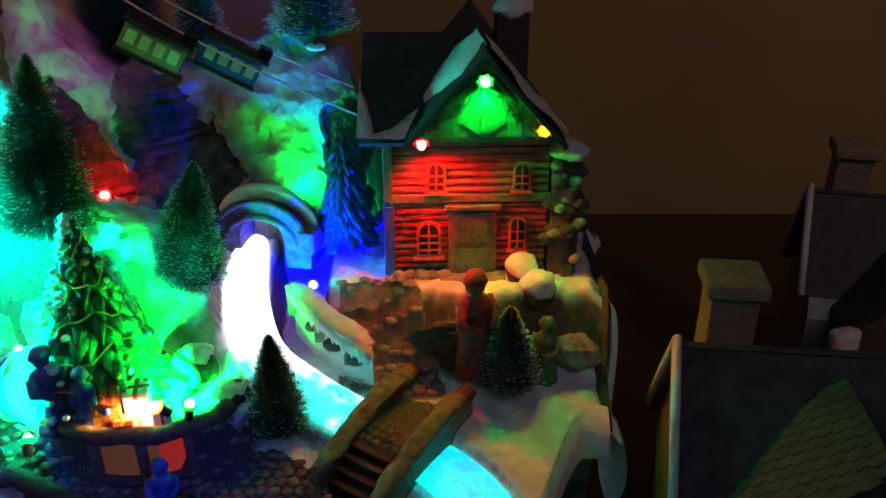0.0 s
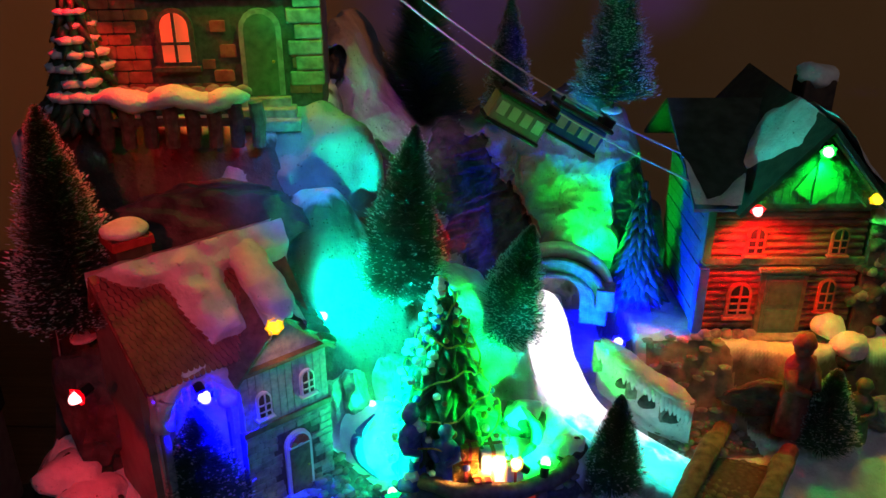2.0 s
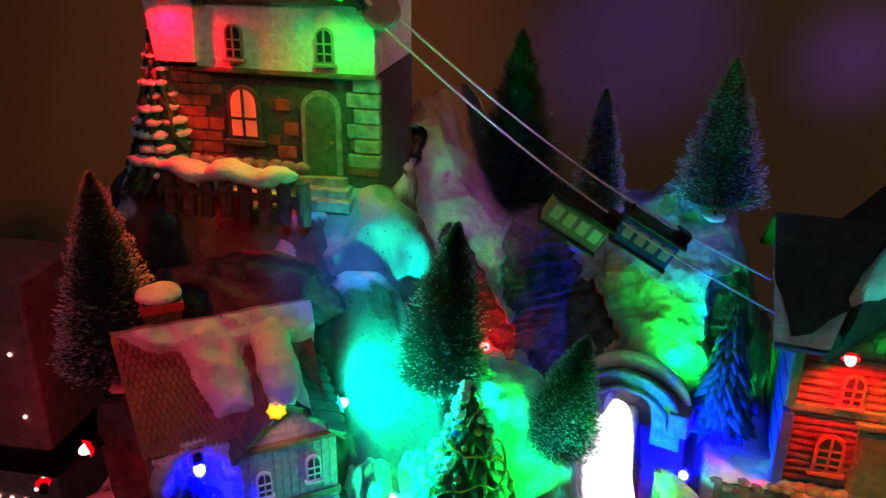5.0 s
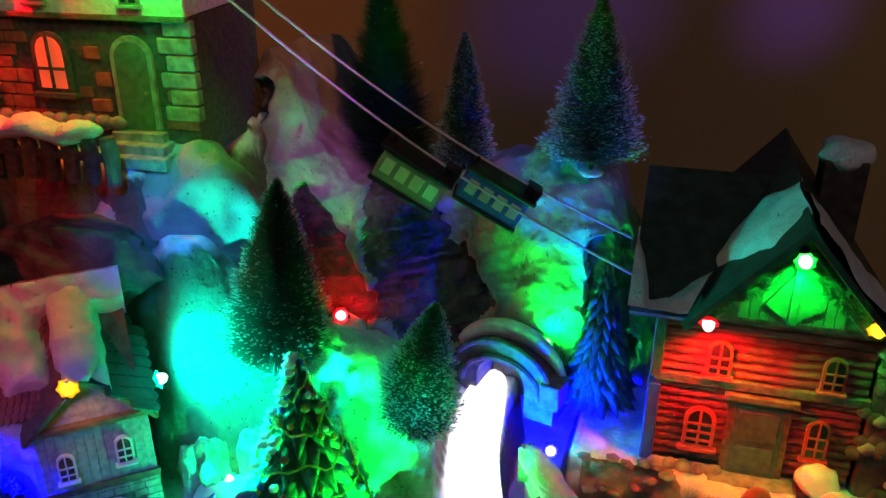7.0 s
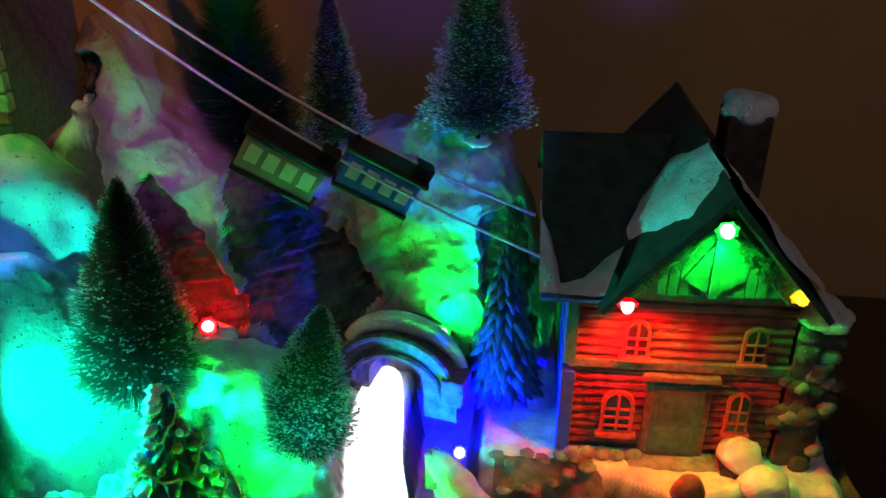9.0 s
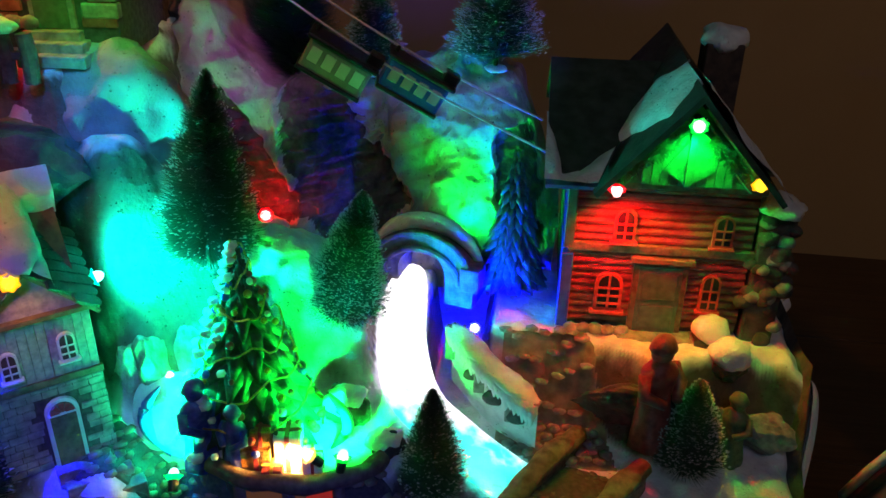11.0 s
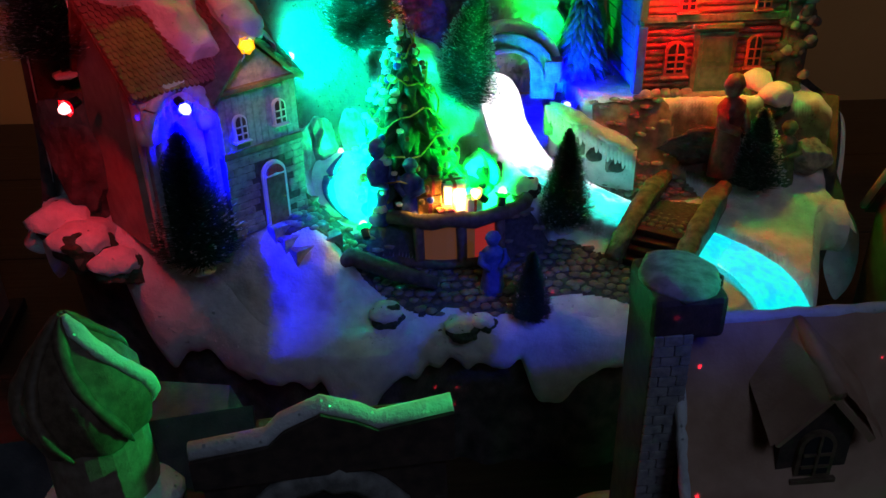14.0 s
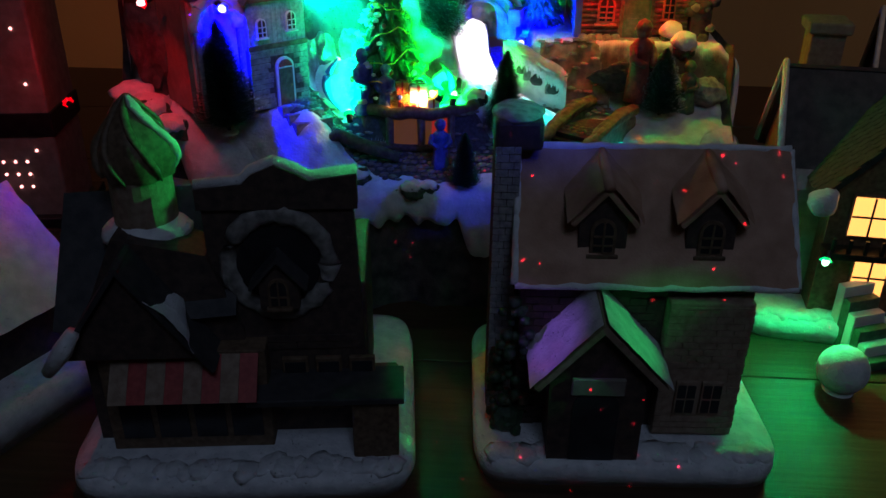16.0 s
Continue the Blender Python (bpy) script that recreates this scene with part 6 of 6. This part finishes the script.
def cottage():
    h = thing("snow_roof_cottage", "brick toy cottage with a snowy roof, two dormers and gabled porch", "toy house", pose(-0.014, 0.205, 0.0, 0, 0, 3))
    snow_base(h, -0.102, 0.100, -0.088, 0.085, 0.02, 3)
    wall = part("wall", prism(bmesh.new(), [(-0.048, 0.018), (0.03, 0.018), (0.03, 0.135), (-0.012, 0.205), (-0.048, 0.135)], -0.076, 0.074, Matrix.Rotation(radians(90), 4, "Z") @ Matrix.Diagonal((1, -1, 1, 1))), DARKBRICK, h)
    courses(wall, -0.073, 0.075, -0.0485, 0.02, 0.138, 0.012, 0.0055, DARKBRICK, "brick", 31, [(-0.058, 0.008, 0, 0.1), (0.018, 0.072, 0.02, 0.135)], 0.0008, 0.1)
    bay = part("bay", boxed(0.018, 0.072, -0.06, -0.045, 0.022, 0.128, 0.0012), TAN, h)
    courses(bay, 0.018, 0.072, -0.06, 0.024, 0.125, 0.0105, 0.005, TAN, "brick", 33, [(0.028, 0.062, 0.04, 0.075)], 0.0007, 0.1)
    for x in (0.0365, 0.0535):
        w = part("window", boxed(x - 0.007, x + 0.007, -0.0625, -0.06, 0.042, 0.068, 0.0005), TAN, h)
        for a in (-0.0032, 0.0032):
            for z in (0.0485, 0.0605):
                part("pane", boxed(x + a - 0.0027, x + a + 0.0027, -0.0634, -0.062, z - 0.005, z + 0.005, 0.0002), PANE, w)
    # roof with rounded snow edge
    def slope(s):
        a, b, c, d = (-0.081, -0.058, 0.138), (0.096, -0.058, 0.138), (0.092, -0.012, 0.213), (-0.079, -0.012, 0.213)
        if s > 0:
            a, b = (0.096, 0.034, 0.138), (-0.081, 0.034, 0.138)
            c, d = (-0.079, -0.012, 0.213), (0.092, -0.012, 0.213)
        return a, b, c, d
    rf = part("roof", slab(slab(bmesh.new(), *slope(-1), 0.004), *slope(1), 0.004), PINKROOF, h)
    for s in (-1, 1):
        a, b, c, d = (Vector(p) for p in slope(s))
        sheet = roof_snow(rf, a, b, c, d, 0.0024, 50, 24, seed=s + 5)
        sheet.data.materials.clear()
        sheet.data.materials.append(PINKROOF)
    bm = bmesh.new()
    for e0, e1 in (((-0.081, -0.058, 0.138), (0.096, -0.058, 0.138)), ((-0.079, -0.012, 0.2135), (0.092, -0.012, 0.2135)), ((-0.081, -0.058, 0.138), (-0.079, -0.012, 0.213)), ((0.096, -0.058, 0.138), (0.092, -0.012, 0.213))):
        p, q = Vector(e0), Vector(e1)
        pts = [p.lerp(q, i / 20) + Vector((0, 0, 0.0012 * noise.noise(p.lerp(q, i / 20) * 90))) for i in range(21)]
        tube(bm, pts, [0.0026 + 0.0008 * noise.noise(v * 140) for v in pts], 8)
    part("roof_edge", bm, SNOW, rf, "white snow edge", smooth=True)
    for x in (-0.027, 0.040):
        dm = part("dormer", prism(bmesh.new(), [(x - 0.015, 0.15), (x + 0.015, 0.15), (x + 0.015, 0.180), (x, 0.196), (x - 0.015, 0.180)], -0.047, -0.014), DARKBRICK, h)
        arched_window(dm, x, -0.047, 0.156, 0.016, 0.024, PANE, BROWNWOOD, 2)
        part("dormer_roof", slab(slab(bmesh.new(), (x - 0.021, -0.053, 0.178), (x, -0.053, 0.202), (x, -0.013, 0.211), (x - 0.021, -0.026, 0.190), 0.003), (x, -0.053, 0.202), (x + 0.021, -0.053, 0.178), (x + 0.021, -0.026, 0.190), (x, -0.013, 0.211), 0.003), PINKROOF, dm)
        for q in (-1, 1):
            roof_snow(dm, (x + q * 0.0215, -0.0535, 0.1775), (x + q * 0.0215, -0.026, 0.190), (x, -0.013, 0.2115), (x, -0.0535, 0.2025), 0.0034, 14, 14, seed=q + 8)
        part("ridge", tube(bmesh.new(), [(x, -0.0535, 0.2025), (x, -0.03, 0.2075), (x, -0.013, 0.2115)], [0.0035, 0.0042, 0.003], 8), PINKROOF, dm, smooth=True)
        for sheet in [o for o in dm.children if o.name.startswith("roof_snow")]:
            sheet.data.materials.clear()
            sheet.data.materials.append(PINKROOF)
    # gabled porch
    pc = part("porch", prism(bmesh.new(), [(-0.056, 0.018), (0.004, 0.018), (0.004, 0.088), (-0.028, 0.122), (-0.058, 0.088)], -0.084, -0.046), DARKBRICK, h)
    part("porch_opening", prism(bmesh.new(), arch_outline(-0.027, 0.02, 0.03, 0.058), -0.0852, -0.083), PANE, pc)
    part("transom", boxed(-0.044, -0.010, -0.087, -0.084, 0.074, 0.087, 0.001), GREYPAINT, pc)
    pr = part("porch_roof", slab(slab(bmesh.new(), (-0.068, -0.092, 0.083), (-0.028, -0.092, 0.130), (-0.028, -0.046, 0.134), (-0.068, -0.046, 0.087), 0.004), (-0.028, -0.092, 0.130), (0.016, -0.092, 0.083), (0.016, -0.046, 0.087), (-0.028, -0.046, 0.134), 0.004), TAN, h)
    roof_snow(pr, (-0.069, -0.093, 0.082), (-0.069, -0.046, 0.086), (-0.028, -0.046, 0.1345), (-0.028, -0.093, 0.1305), 0.003, 16, 20, seed=2)
    roof_snow(pr, (0.017, -0.093, 0.082), (0.017, -0.046, 0.086), (-0.028, -0.046, 0.1345), (-0.028, -0.093, 0.1305), 0.003, 16, 20, seed=3)
    # outside chimney, ivy at the corner
    c = part("chimney", boxed(-0.095, -0.079, -0.03, 0.004, 0.018, 0.222, 0.0012), DARKBRICK, h)
    courses(c, -0.095, -0.079, -0.0305, 0.02, 0.22, 0.0085, 0.005, GREYWOOD, "brick", 35, (), 0.0008, 0.1)
    part("chimney_cap", boxed(-0.096, -0.0655, -0.03, 0.006, 0.216, 0.236, 0.003), DARKBRICK, c)
    part("cap_stone", blob(bmesh.new(), (-0.081, -0.012, 0.236), 0.0165, 0.18, 90, 3, (1, 1.2, 0.28)), STONE, c, smooth=True)
    iv = part("ivy", blob(bmesh.new(), (-0.082, -0.052, 0.03), 0.012, 0.3, 150, 2), FIR, h, "dark berry-covered climbing plant")
    rnd = random.Random(9)
    for i in range(60):
        f = rnd.random()
        bm = bmesh.new()
        bmesh.ops.create_icosphere(bm, subdivisions=1, radius=rnd.uniform(0.0028, 0.0052))
        ob = part("leaf_clump", bm, FIR, iv, smooth=True)
        ob.location = (-0.084 + rnd.uniform(-1, 1) * 0.011 + 0.008 * f, -0.054 + rnd.uniform(-1, 1) * 0.008, 0.022 + 0.105 * f)


cottage()


def shop():
    h = thing("toy_shop", "dark brick toy shop with snowy onion cupola and striped awning", "toy house", pose(-0.268, 0.178, 0.0, 0, 0, 7))
    snow_base(h, -0.118, 0.105, -0.096, 0.10, 0.02, 5)
    # main block, its front mansard with stepped parapet
    blk = part("block", prism(bmesh.new(), [(-0.016, 0.018), (0.078, 0.018), (0.070, 0.206), (-0.020, 0.200)], -0.048, -0.036), DARKBRICK, h)
    part("rear_block", boxed(-0.012, 0.076, -0.036, 0.06, 0.018, 0.13, 0.002), DARKBRICK, h)
    courses(blk, -0.014, 0.071, -0.0485, 0.022, 0.198, 0.011, 0.0055, DARKBRICK, "brick", 41, [(-0.012, 0.066, 0.1, 0.19), (-0.012, 0.073, 0.02, 0.085)], 0.0008, 0.1)
    pts = [(-0.022, -0.046, 0.203), (0.006, -0.046, 0.206), (0.012, -0.046, 0.212), (0.026, -0.046, 0.218), (0.038, -0.046, 0.213), (0.046, -0.046, 0.208), (0.074, -0.046, 0.212)]
    prp = [(-0.022, 0.19)] + [(p[0], p[2]) for p in pts] + [(0.074, 0.19)]
    par = part("parapet", prism(bmesh.new(), list(reversed(prp)), -0.051, -0.041), DARKBRICK, h)
    part("snow_line", tube(bmesh.new(), [(p[0], p[1], p[2] + 0.0015) for p in pts], 0.0038, 8), SNOW, par, "white snow", smooth=True)
    # round window inside a snowy ring
    bm = bmesh.new()
    cx, cz = 0.024, 0.152
    pts = [(cx + 0.031 * math.cos(2 * math.pi * i / 36), -0.05, cz + 0.034 * math.sin(2 * math.pi * i / 36)) for i in range(37)]
    ring = part("window_ring", tube(bm, pts, [0.0062 + 0.0035 * noise.noise(Vector(p) * 120) for p in pts], 9), STONE, h, "thick rough grey ring", smooth=True)
    for v in ring.data.vertices:
        v.co.y = -0.049 + (v.co.y + 0.05) * 0.5
    part("round_window", cone(bmesh.new(), 0, 0, -0.001, 0.001, 0.026, 0.026, 28, pose(cx, -0.0495, cz, 90, 0, 0)), PANE, h)
    dm = part("dormer", prism(bmesh.new(), [(cx - 0.012, 0.126), (cx + 0.012, 0.126), (cx + 0.012, 0.146), (cx, 0.158), (cx - 0.012, 0.146)], -0.06, -0.048), DARKBRICK, h)
    part("dormer_roof", slab(slab(bmesh.new(), (cx - 0.018, -0.064, 0.142), (cx, -0.064, 0.163), (cx, -0.048, 0.165), (cx - 0.018, -0.048, 0.144), 0.002), (cx, -0.064, 0.163), (cx + 0.018, -0.064, 0.142), (cx + 0.018, -0.048, 0.144), (cx, -0.048, 0.165), 0.002), DARKROOF, dm)
    arched_window(dm, cx, -0.06, 0.128, 0.013, 0.02, PANE, BROWNWOOD, 1)
    # left wing with steep gable
    part("wing", prism(bmesh.new(), [(-0.106, 0.018), (-0.002, 0.018), (-0.002, 0.105), (-0.02, 0.16), (-0.075, 0.172), (-0.106, 0.105)], -0.052, 0.05), DARKBRICK, h)
    part("wing_roof", slab(bmesh.new(), (-0.118, -0.06, 0.112), (-0.004, -0.06, 0.122), (-0.004, 0.0, 0.186), (-0.118, 0.0, 0.180), 0.004), DARKROOF, h)
    gb = part("gable", prism(bmesh.new(), [(-0.108, 0.10), (-0.026, 0.10), (-0.066, 0.160)], -0.074, -0.03), DARKBRICK, h)
    for s, q in ((-1, -0.118), (1, -0.016)):
        part("gable_roof", slab(bmesh.new(), (q, -0.08, 0.094), (-0.066, -0.08, 0.168), (-0.066, -0.02, 0.172), (q, -0.02, 0.098), 0.003) if s < 0 else slab(bmesh.new(), (-0.066, -0.08, 0.168), (q, -0.08, 0.094), (q, -0.02, 0.098), (-0.066, -0.02, 0.172), 0.003), DARKROOF, gb)
    part("snow_strip", tube(bmesh.new(), [(-0.117, -0.081, 0.096), (-0.105, -0.081, 0.112), (-0.096, -0.081, 0.126)], [0.004, 0.006, 0.004], 8), SNOW, gb, "white snow", smooth=True)
    bm = roof_snow(gb, (-0.016, -0.081, 0.094), (-0.016, -0.02, 0.098), (-0.066, -0.02, 0.172), (-0.066, -0.081, 0.169), 0.003, 20, 20, lambda u, v: 0.22 - abs(v - 0.45) - 0.3 * u, 4)
    # shop front: awning of single stripes, panes, side crate
    frontage = part("shop_front", boxed(-0.094, 0.012, -0.064, -0.048, 0.02, 0.098, 0.001), BROWNWOOD, h)
    for i in range(8):
        x = -0.084 + 0.0115 * i
        part("awning_stripe", slab(bmesh.new(), (x, -0.086, 0.074), (x + 0.0113, -0.086, 0.074), (x + 0.0113, -0.062, 0.098), (x, -0.062, 0.098), 0.0016), STRIPE_RED if i % 2 else TAN, h)
    for i in range(4):
        x = -0.086 + 0.024 * i
        part("pane", boxed(x, x + 0.02, -0.0652, -0.0635, 0.03, 0.07, 0.0004), PANE, frontage)
    for i in range(3):
        x = 0.02 + 0.022 * i
        w = part("window", boxed(x, x + 0.017, -0.0515, -0.048, 0.04, 0.082, 0.0006), BROWNWOOD, h)
        for z in (0.043, 0.062):
            part("pane", boxed(x + 0.0018, x + 0.0152, -0.0523, -0.051, z, z + 0.017, 0.0003), PANE, w)
    part("porch_block", boxed(0.066, 0.096, -0.078, -0.04, 0.018, 0.07, 0.002), BROWNWOOD, h)
    part("porch_lid", boxed(0.0, 0.1, -0.082, -0.046, 0.066, 0.071, 0.001), DARKROOF, h)
    # cupola: drum, twisted onion dome
    cup = part("cupola", cone(bmesh.new(), -0.061, -0.02, 0.155, 0.204, 0.02, 0.019, 24), TAN, h)
    part("snow_skirt", blob(bmesh.new(), (-0.061, -0.022, 0.164), 0.028, 0.16, 60, 3, (1, 0.9, 0.4)), SNOW, cup, "white snow", smooth=True)
    bm = bmesh.new()
    prof = [(0.0205, 0.202), (0.0228, 0.212), (0.0215, 0.222), (0.0165, 0.231), (0.0105, 0.239), (0.005, 0.246), (0.0006, 0.252)]
    rings = []
    for k, (r, z) in enumerate(prof):
        rings.append([bm.verts.new((-0.061 + r * (1 + 0.07 * math.cos(6 * a + k * 0.9)) * math.cos(a), -0.02 + r * (1 + 0.07 * math.cos(6 * a + k * 0.9)) * math.sin(a), z)) for a in [2 * math.pi * i / 36 for i in range(36)]])
    for p, q in zip(rings, rings[1:]):
        for i in range(36):
            bm.faces.new((p[i], p[(i + 1) % 36], q[(i + 1) % 36], q[i]))
    bm.faces.new(rings[-1])
    part("dome", bm, BROWNWOOD, cup, "dark twisted onion dome", smooth=True)
    for k in range(6):
        pts = []
        for i in range(15):
            f = i / 14
            j = min(int(f * 6), 5)
            r = prof[j][0] * (1 - (f * 6 - j)) + prof[j + 1][0] * (f * 6 - j)
            z = prof[j][1] * (1 - (f * 6 - j)) + prof[j + 1][1] * (f * 6 - j)
            a = k * 1.0472 + 0.4 - 1.3 * f
            pts.append((-0.061 + (r + 0.001) * math.cos(a), -0.02 + (r + 0.001) * math.sin(a), z))
        part("snow_swirl", snow_ridge(pts, 0.0034 if k in (0, 3) else 0.0024, 0.4, k, 0.3), SNOW if k == 0 else BROWNWOOD, cup, "white snow" if k == 0 else "", smooth=True)


shop()


def lit_house(name, label, m, warm=True):
    """A gabled house whose ridge runs along x; warm-lit windows in its front."""
    h = thing(name, label, "toy house", m)
    snow_base(h, -0.02, 0.165, -0.105, 0.06, 0.02, 7)
    part("wall", prism(bmesh.new(), [(-0.06, 0.018), (0.05, 0.018), (0.05, 0.125), (-0.002, 0.205), (-0.06, 0.12)], 0.0, 0.15, Matrix.Rotation(radians(90), 4, "Z") @ Matrix.Diagonal((1, -1, 1, 1))), GREYPAINT, h)
    part("roof", slab(slab(bmesh.new(), (-0.006, -0.05, 0.135), (0.156, -0.05, 0.135), (0.156, -0.002, 0.211), (-0.006, -0.002, 0.211), 0.004), (0.156, 0.058, 0.12), (-0.006, 0.058, 0.12), (-0.006, -0.002, 0.211), (0.156, -0.002, 0.211), 0.004), DARKROOF, h)
    part("roof_edge", tube(bmesh.new(), [(-0.007, -0.052, 0.137), (-0.007, -0.026, 0.176), (-0.007, -0.002, 0.2125), (-0.007, 0.026, 0.172), (-0.007, 0.058, 0.122)], 0.003, 8), SNOW, h, "white snow edge", smooth=True)
    c = part("chimney", boxed(0.012, 0.040, 0.01, 0.038, 0.17, 0.236, 0.0012), TAN, h)
    part("chimney_cap", boxed(0.008, 0.044, 0.006, 0.042, 0.234, 0.244, 0.002), TAN, c)
    # front gable with glowing rooms
    g = part("front_wing", prism(bmesh.new(), [(0.032, 0.018), (0.135, 0.018), (0.135, 0.14), (0.083, 0.195), (0.032, 0.14)], -0.085, -0.02), BROWNWOOD, h)
    gr = part("wing_roof", slab(slab(bmesh.new(), (0.018, -0.096, 0.128), (0.083, -0.096, 0.203), (0.083, -0.02, 0.203), (0.018, -0.02, 0.128), 0.004), (0.083, -0.096, 0.203), (0.148, -0.096, 0.128), (0.148, -0.02, 0.128), (0.083, -0.02, 0.203), 0.004), SLATE, h)
    roof_tiles(gr, (0.018, -0.02, 0.128), (0.018, -0.096, 0.128), (0.083, -0.096, 0.203), (0.083, -0.02, 0.203), 10, 11, SLATE)
    if warm:
        for x, z, w, ht in ((0.048, 0.095, 0.03, 0.034), (0.09, 0.095, 0.03, 0.034), (0.06, 0.04, 0.026, 0.034), (0.1, 0.04, 0.026, 0.034)):
            wd = part("window", boxed(x - 0.002, x + w + 0.002, -0.0875, -0.084, z - 0.002, z + ht + 0.002, 0.0006), BROWNWOOD, h)
            part("pane", boxed(x, x + w, -0.0883, -0.087, z, z + ht, 0.0003), WARMPANE, wd)
            part("glazing_bar", boxed(x + w / 2 - 0.0008, x + w / 2 + 0.0008, -0.0892, -0.088, z, z + ht, 0.0002), BLACK, wd)
            part("glazing_bar", boxed(x, x + w, -0.0892, -0.088, z + ht / 2 - 0.0008, z + ht / 2 + 0.0008, 0.0002), BLACK, wd)
    part("balcony", boxed(0.03, 0.14, -0.104, -0.085, 0.079, 0.085, 0.001), BLACK, h)
    for i in range(9):
        part("baluster", boxed(0.034 + 0.0125 * i, 0.037 + 0.0125 * i, -0.103, -0.1, 0.085, 0.097, 0.0004), BLACK, h)
    part("snow_lump", blob(bmesh.new(), (0.02, -0.1, 0.128), 0.011, 0.25, 90, 3), SNOW, h, smooth=True)
    return h


lit_house("lit_house", "brown toy house with warm-lit windows and a tiled gable", pose(0.143, 0.412, 0.0, 0, 0, -6))
lit_house("dark_house", "unlit brown toy house with a snow-edged roof behind the village", pose(0.31, 0.64, 0.0, 0, 0, -14), False)


def stair_piece():
    s = thing("toy_stairs", "green and white toy staircase standing on the table", "toy stairs", pose(0.20, 0.262, 0.0, 0, 0, 20))
    for i in range(6):
        part("step", boxed(0.0, 0.03, 0.009 * i, 0.009 * i + 0.0085, 0.0, 0.009 * (i + 1), 0.0008), WHITE if i % 2 else GREEN_OR_GREENLIT, s)
    t = thing("snow_globe", "white round ornament glowing turquoise on the table", "ornament", pose(0.168, 0.238, 0.0))
    part("globe", blob(bmesh.new(), (0, 0, 0.019), 0.0195, 0.02, 20, 3), SNOW, t, smooth=True)
    part("foot", cone(bmesh.new(), 0, 0, 0, 0.004, 0.012, 0.01, 20), WHITE, t)


stair_piece()
# bulb added in mid-air to light the table green, its source unseen
led((0.158, 0.292, 0.085), "mint", 0.32, (-0.2, -0.4, -0.6), 165, group="table lights")


def light_tower():
    t = thing("light_tower", "tall white box tower dotted with tiny red lights", "lantern", pose(-0.615, 0.5, 0.0, 0, 0, 8))
    part("body", boxed(-0.05, 0.05, -0.04, 0.04, 0.0, 0.27, 0.003), GREYPAINT, t)
    part("band", boxed(-0.052, 0.052, -0.042, 0.042, 0.1, 0.125, 0.001), BLACK, t)
    part("base", boxed(-0.06, 0.06, -0.05, 0.05, 0.0, 0.012, 0.002), BLACK, t)
    dots = [(0.032, 0.21), (0.034, 0.155), (0.03, 0.085), (-0.01, 0.16), (-0.02, 0.22), (0.0, 0.24)] + [(-0.03 + 0.012 * i, 0.045 + 0.014 * j) for i in range(5) for j in range(3)]
    for x, z in dots:
        bm = bmesh.new()
        bmesh.ops.create_icosphere(bm, subdivisions=1, radius=0.0018)
        ob = part("light_dot", bm, LED["red"], t)
        ob.location = (x, -0.0405, z)


light_tower()
# bulb added beside the tower to tint it red, none known there
led((-0.50, 0.40, 0.16), "red", 0.04, (-0.6, 0.6, 0.2), group="table lights")


def side_cottage():
    h = thing("side_cottage", "toy cottage with thick rough snow on its roof and base", "toy house", pose(-0.515, 0.185, 0.0, 0, 0, -25))
    snow_base(h, -0.08, 0.095, -0.10, 0.08, 0.03, 9)
    part("wall", prism(bmesh.new(), [(-0.06, 0.02), (0.06, 0.02), (0.06, 0.08), (0, 0.13), (-0.06, 0.08)], -0.06, 0.06), DARKBRICK, h)
    rf = part("roof", slab(slab(bmesh.new(), (-0.074, -0.07, 0.075), (0, -0.07, 0.14), (0, 0.07, 0.14), (-0.074, 0.07, 0.075), 0.004), (0, -0.07, 0.14), (0.074, -0.07, 0.075), (0.074, 0.07, 0.075), (0, 0.07, 0.14), 0.004), DARKROOF, h)
    roof_snow(rf, (0.078, -0.074, 0.073), (0.078, 0.074, 0.073), (0.0, 0.074, 0.142), (0.0, -0.074, 0.142), 0.009, 30, 20, seed=8)
    roof_snow(rf, (-0.078, -0.074, 0.073), (-0.078, 0.074, 0.073), (0.0, 0.074, 0.142), (0.0, -0.074, 0.142), 0.009, 30, 20, seed=9)


side_cottage()
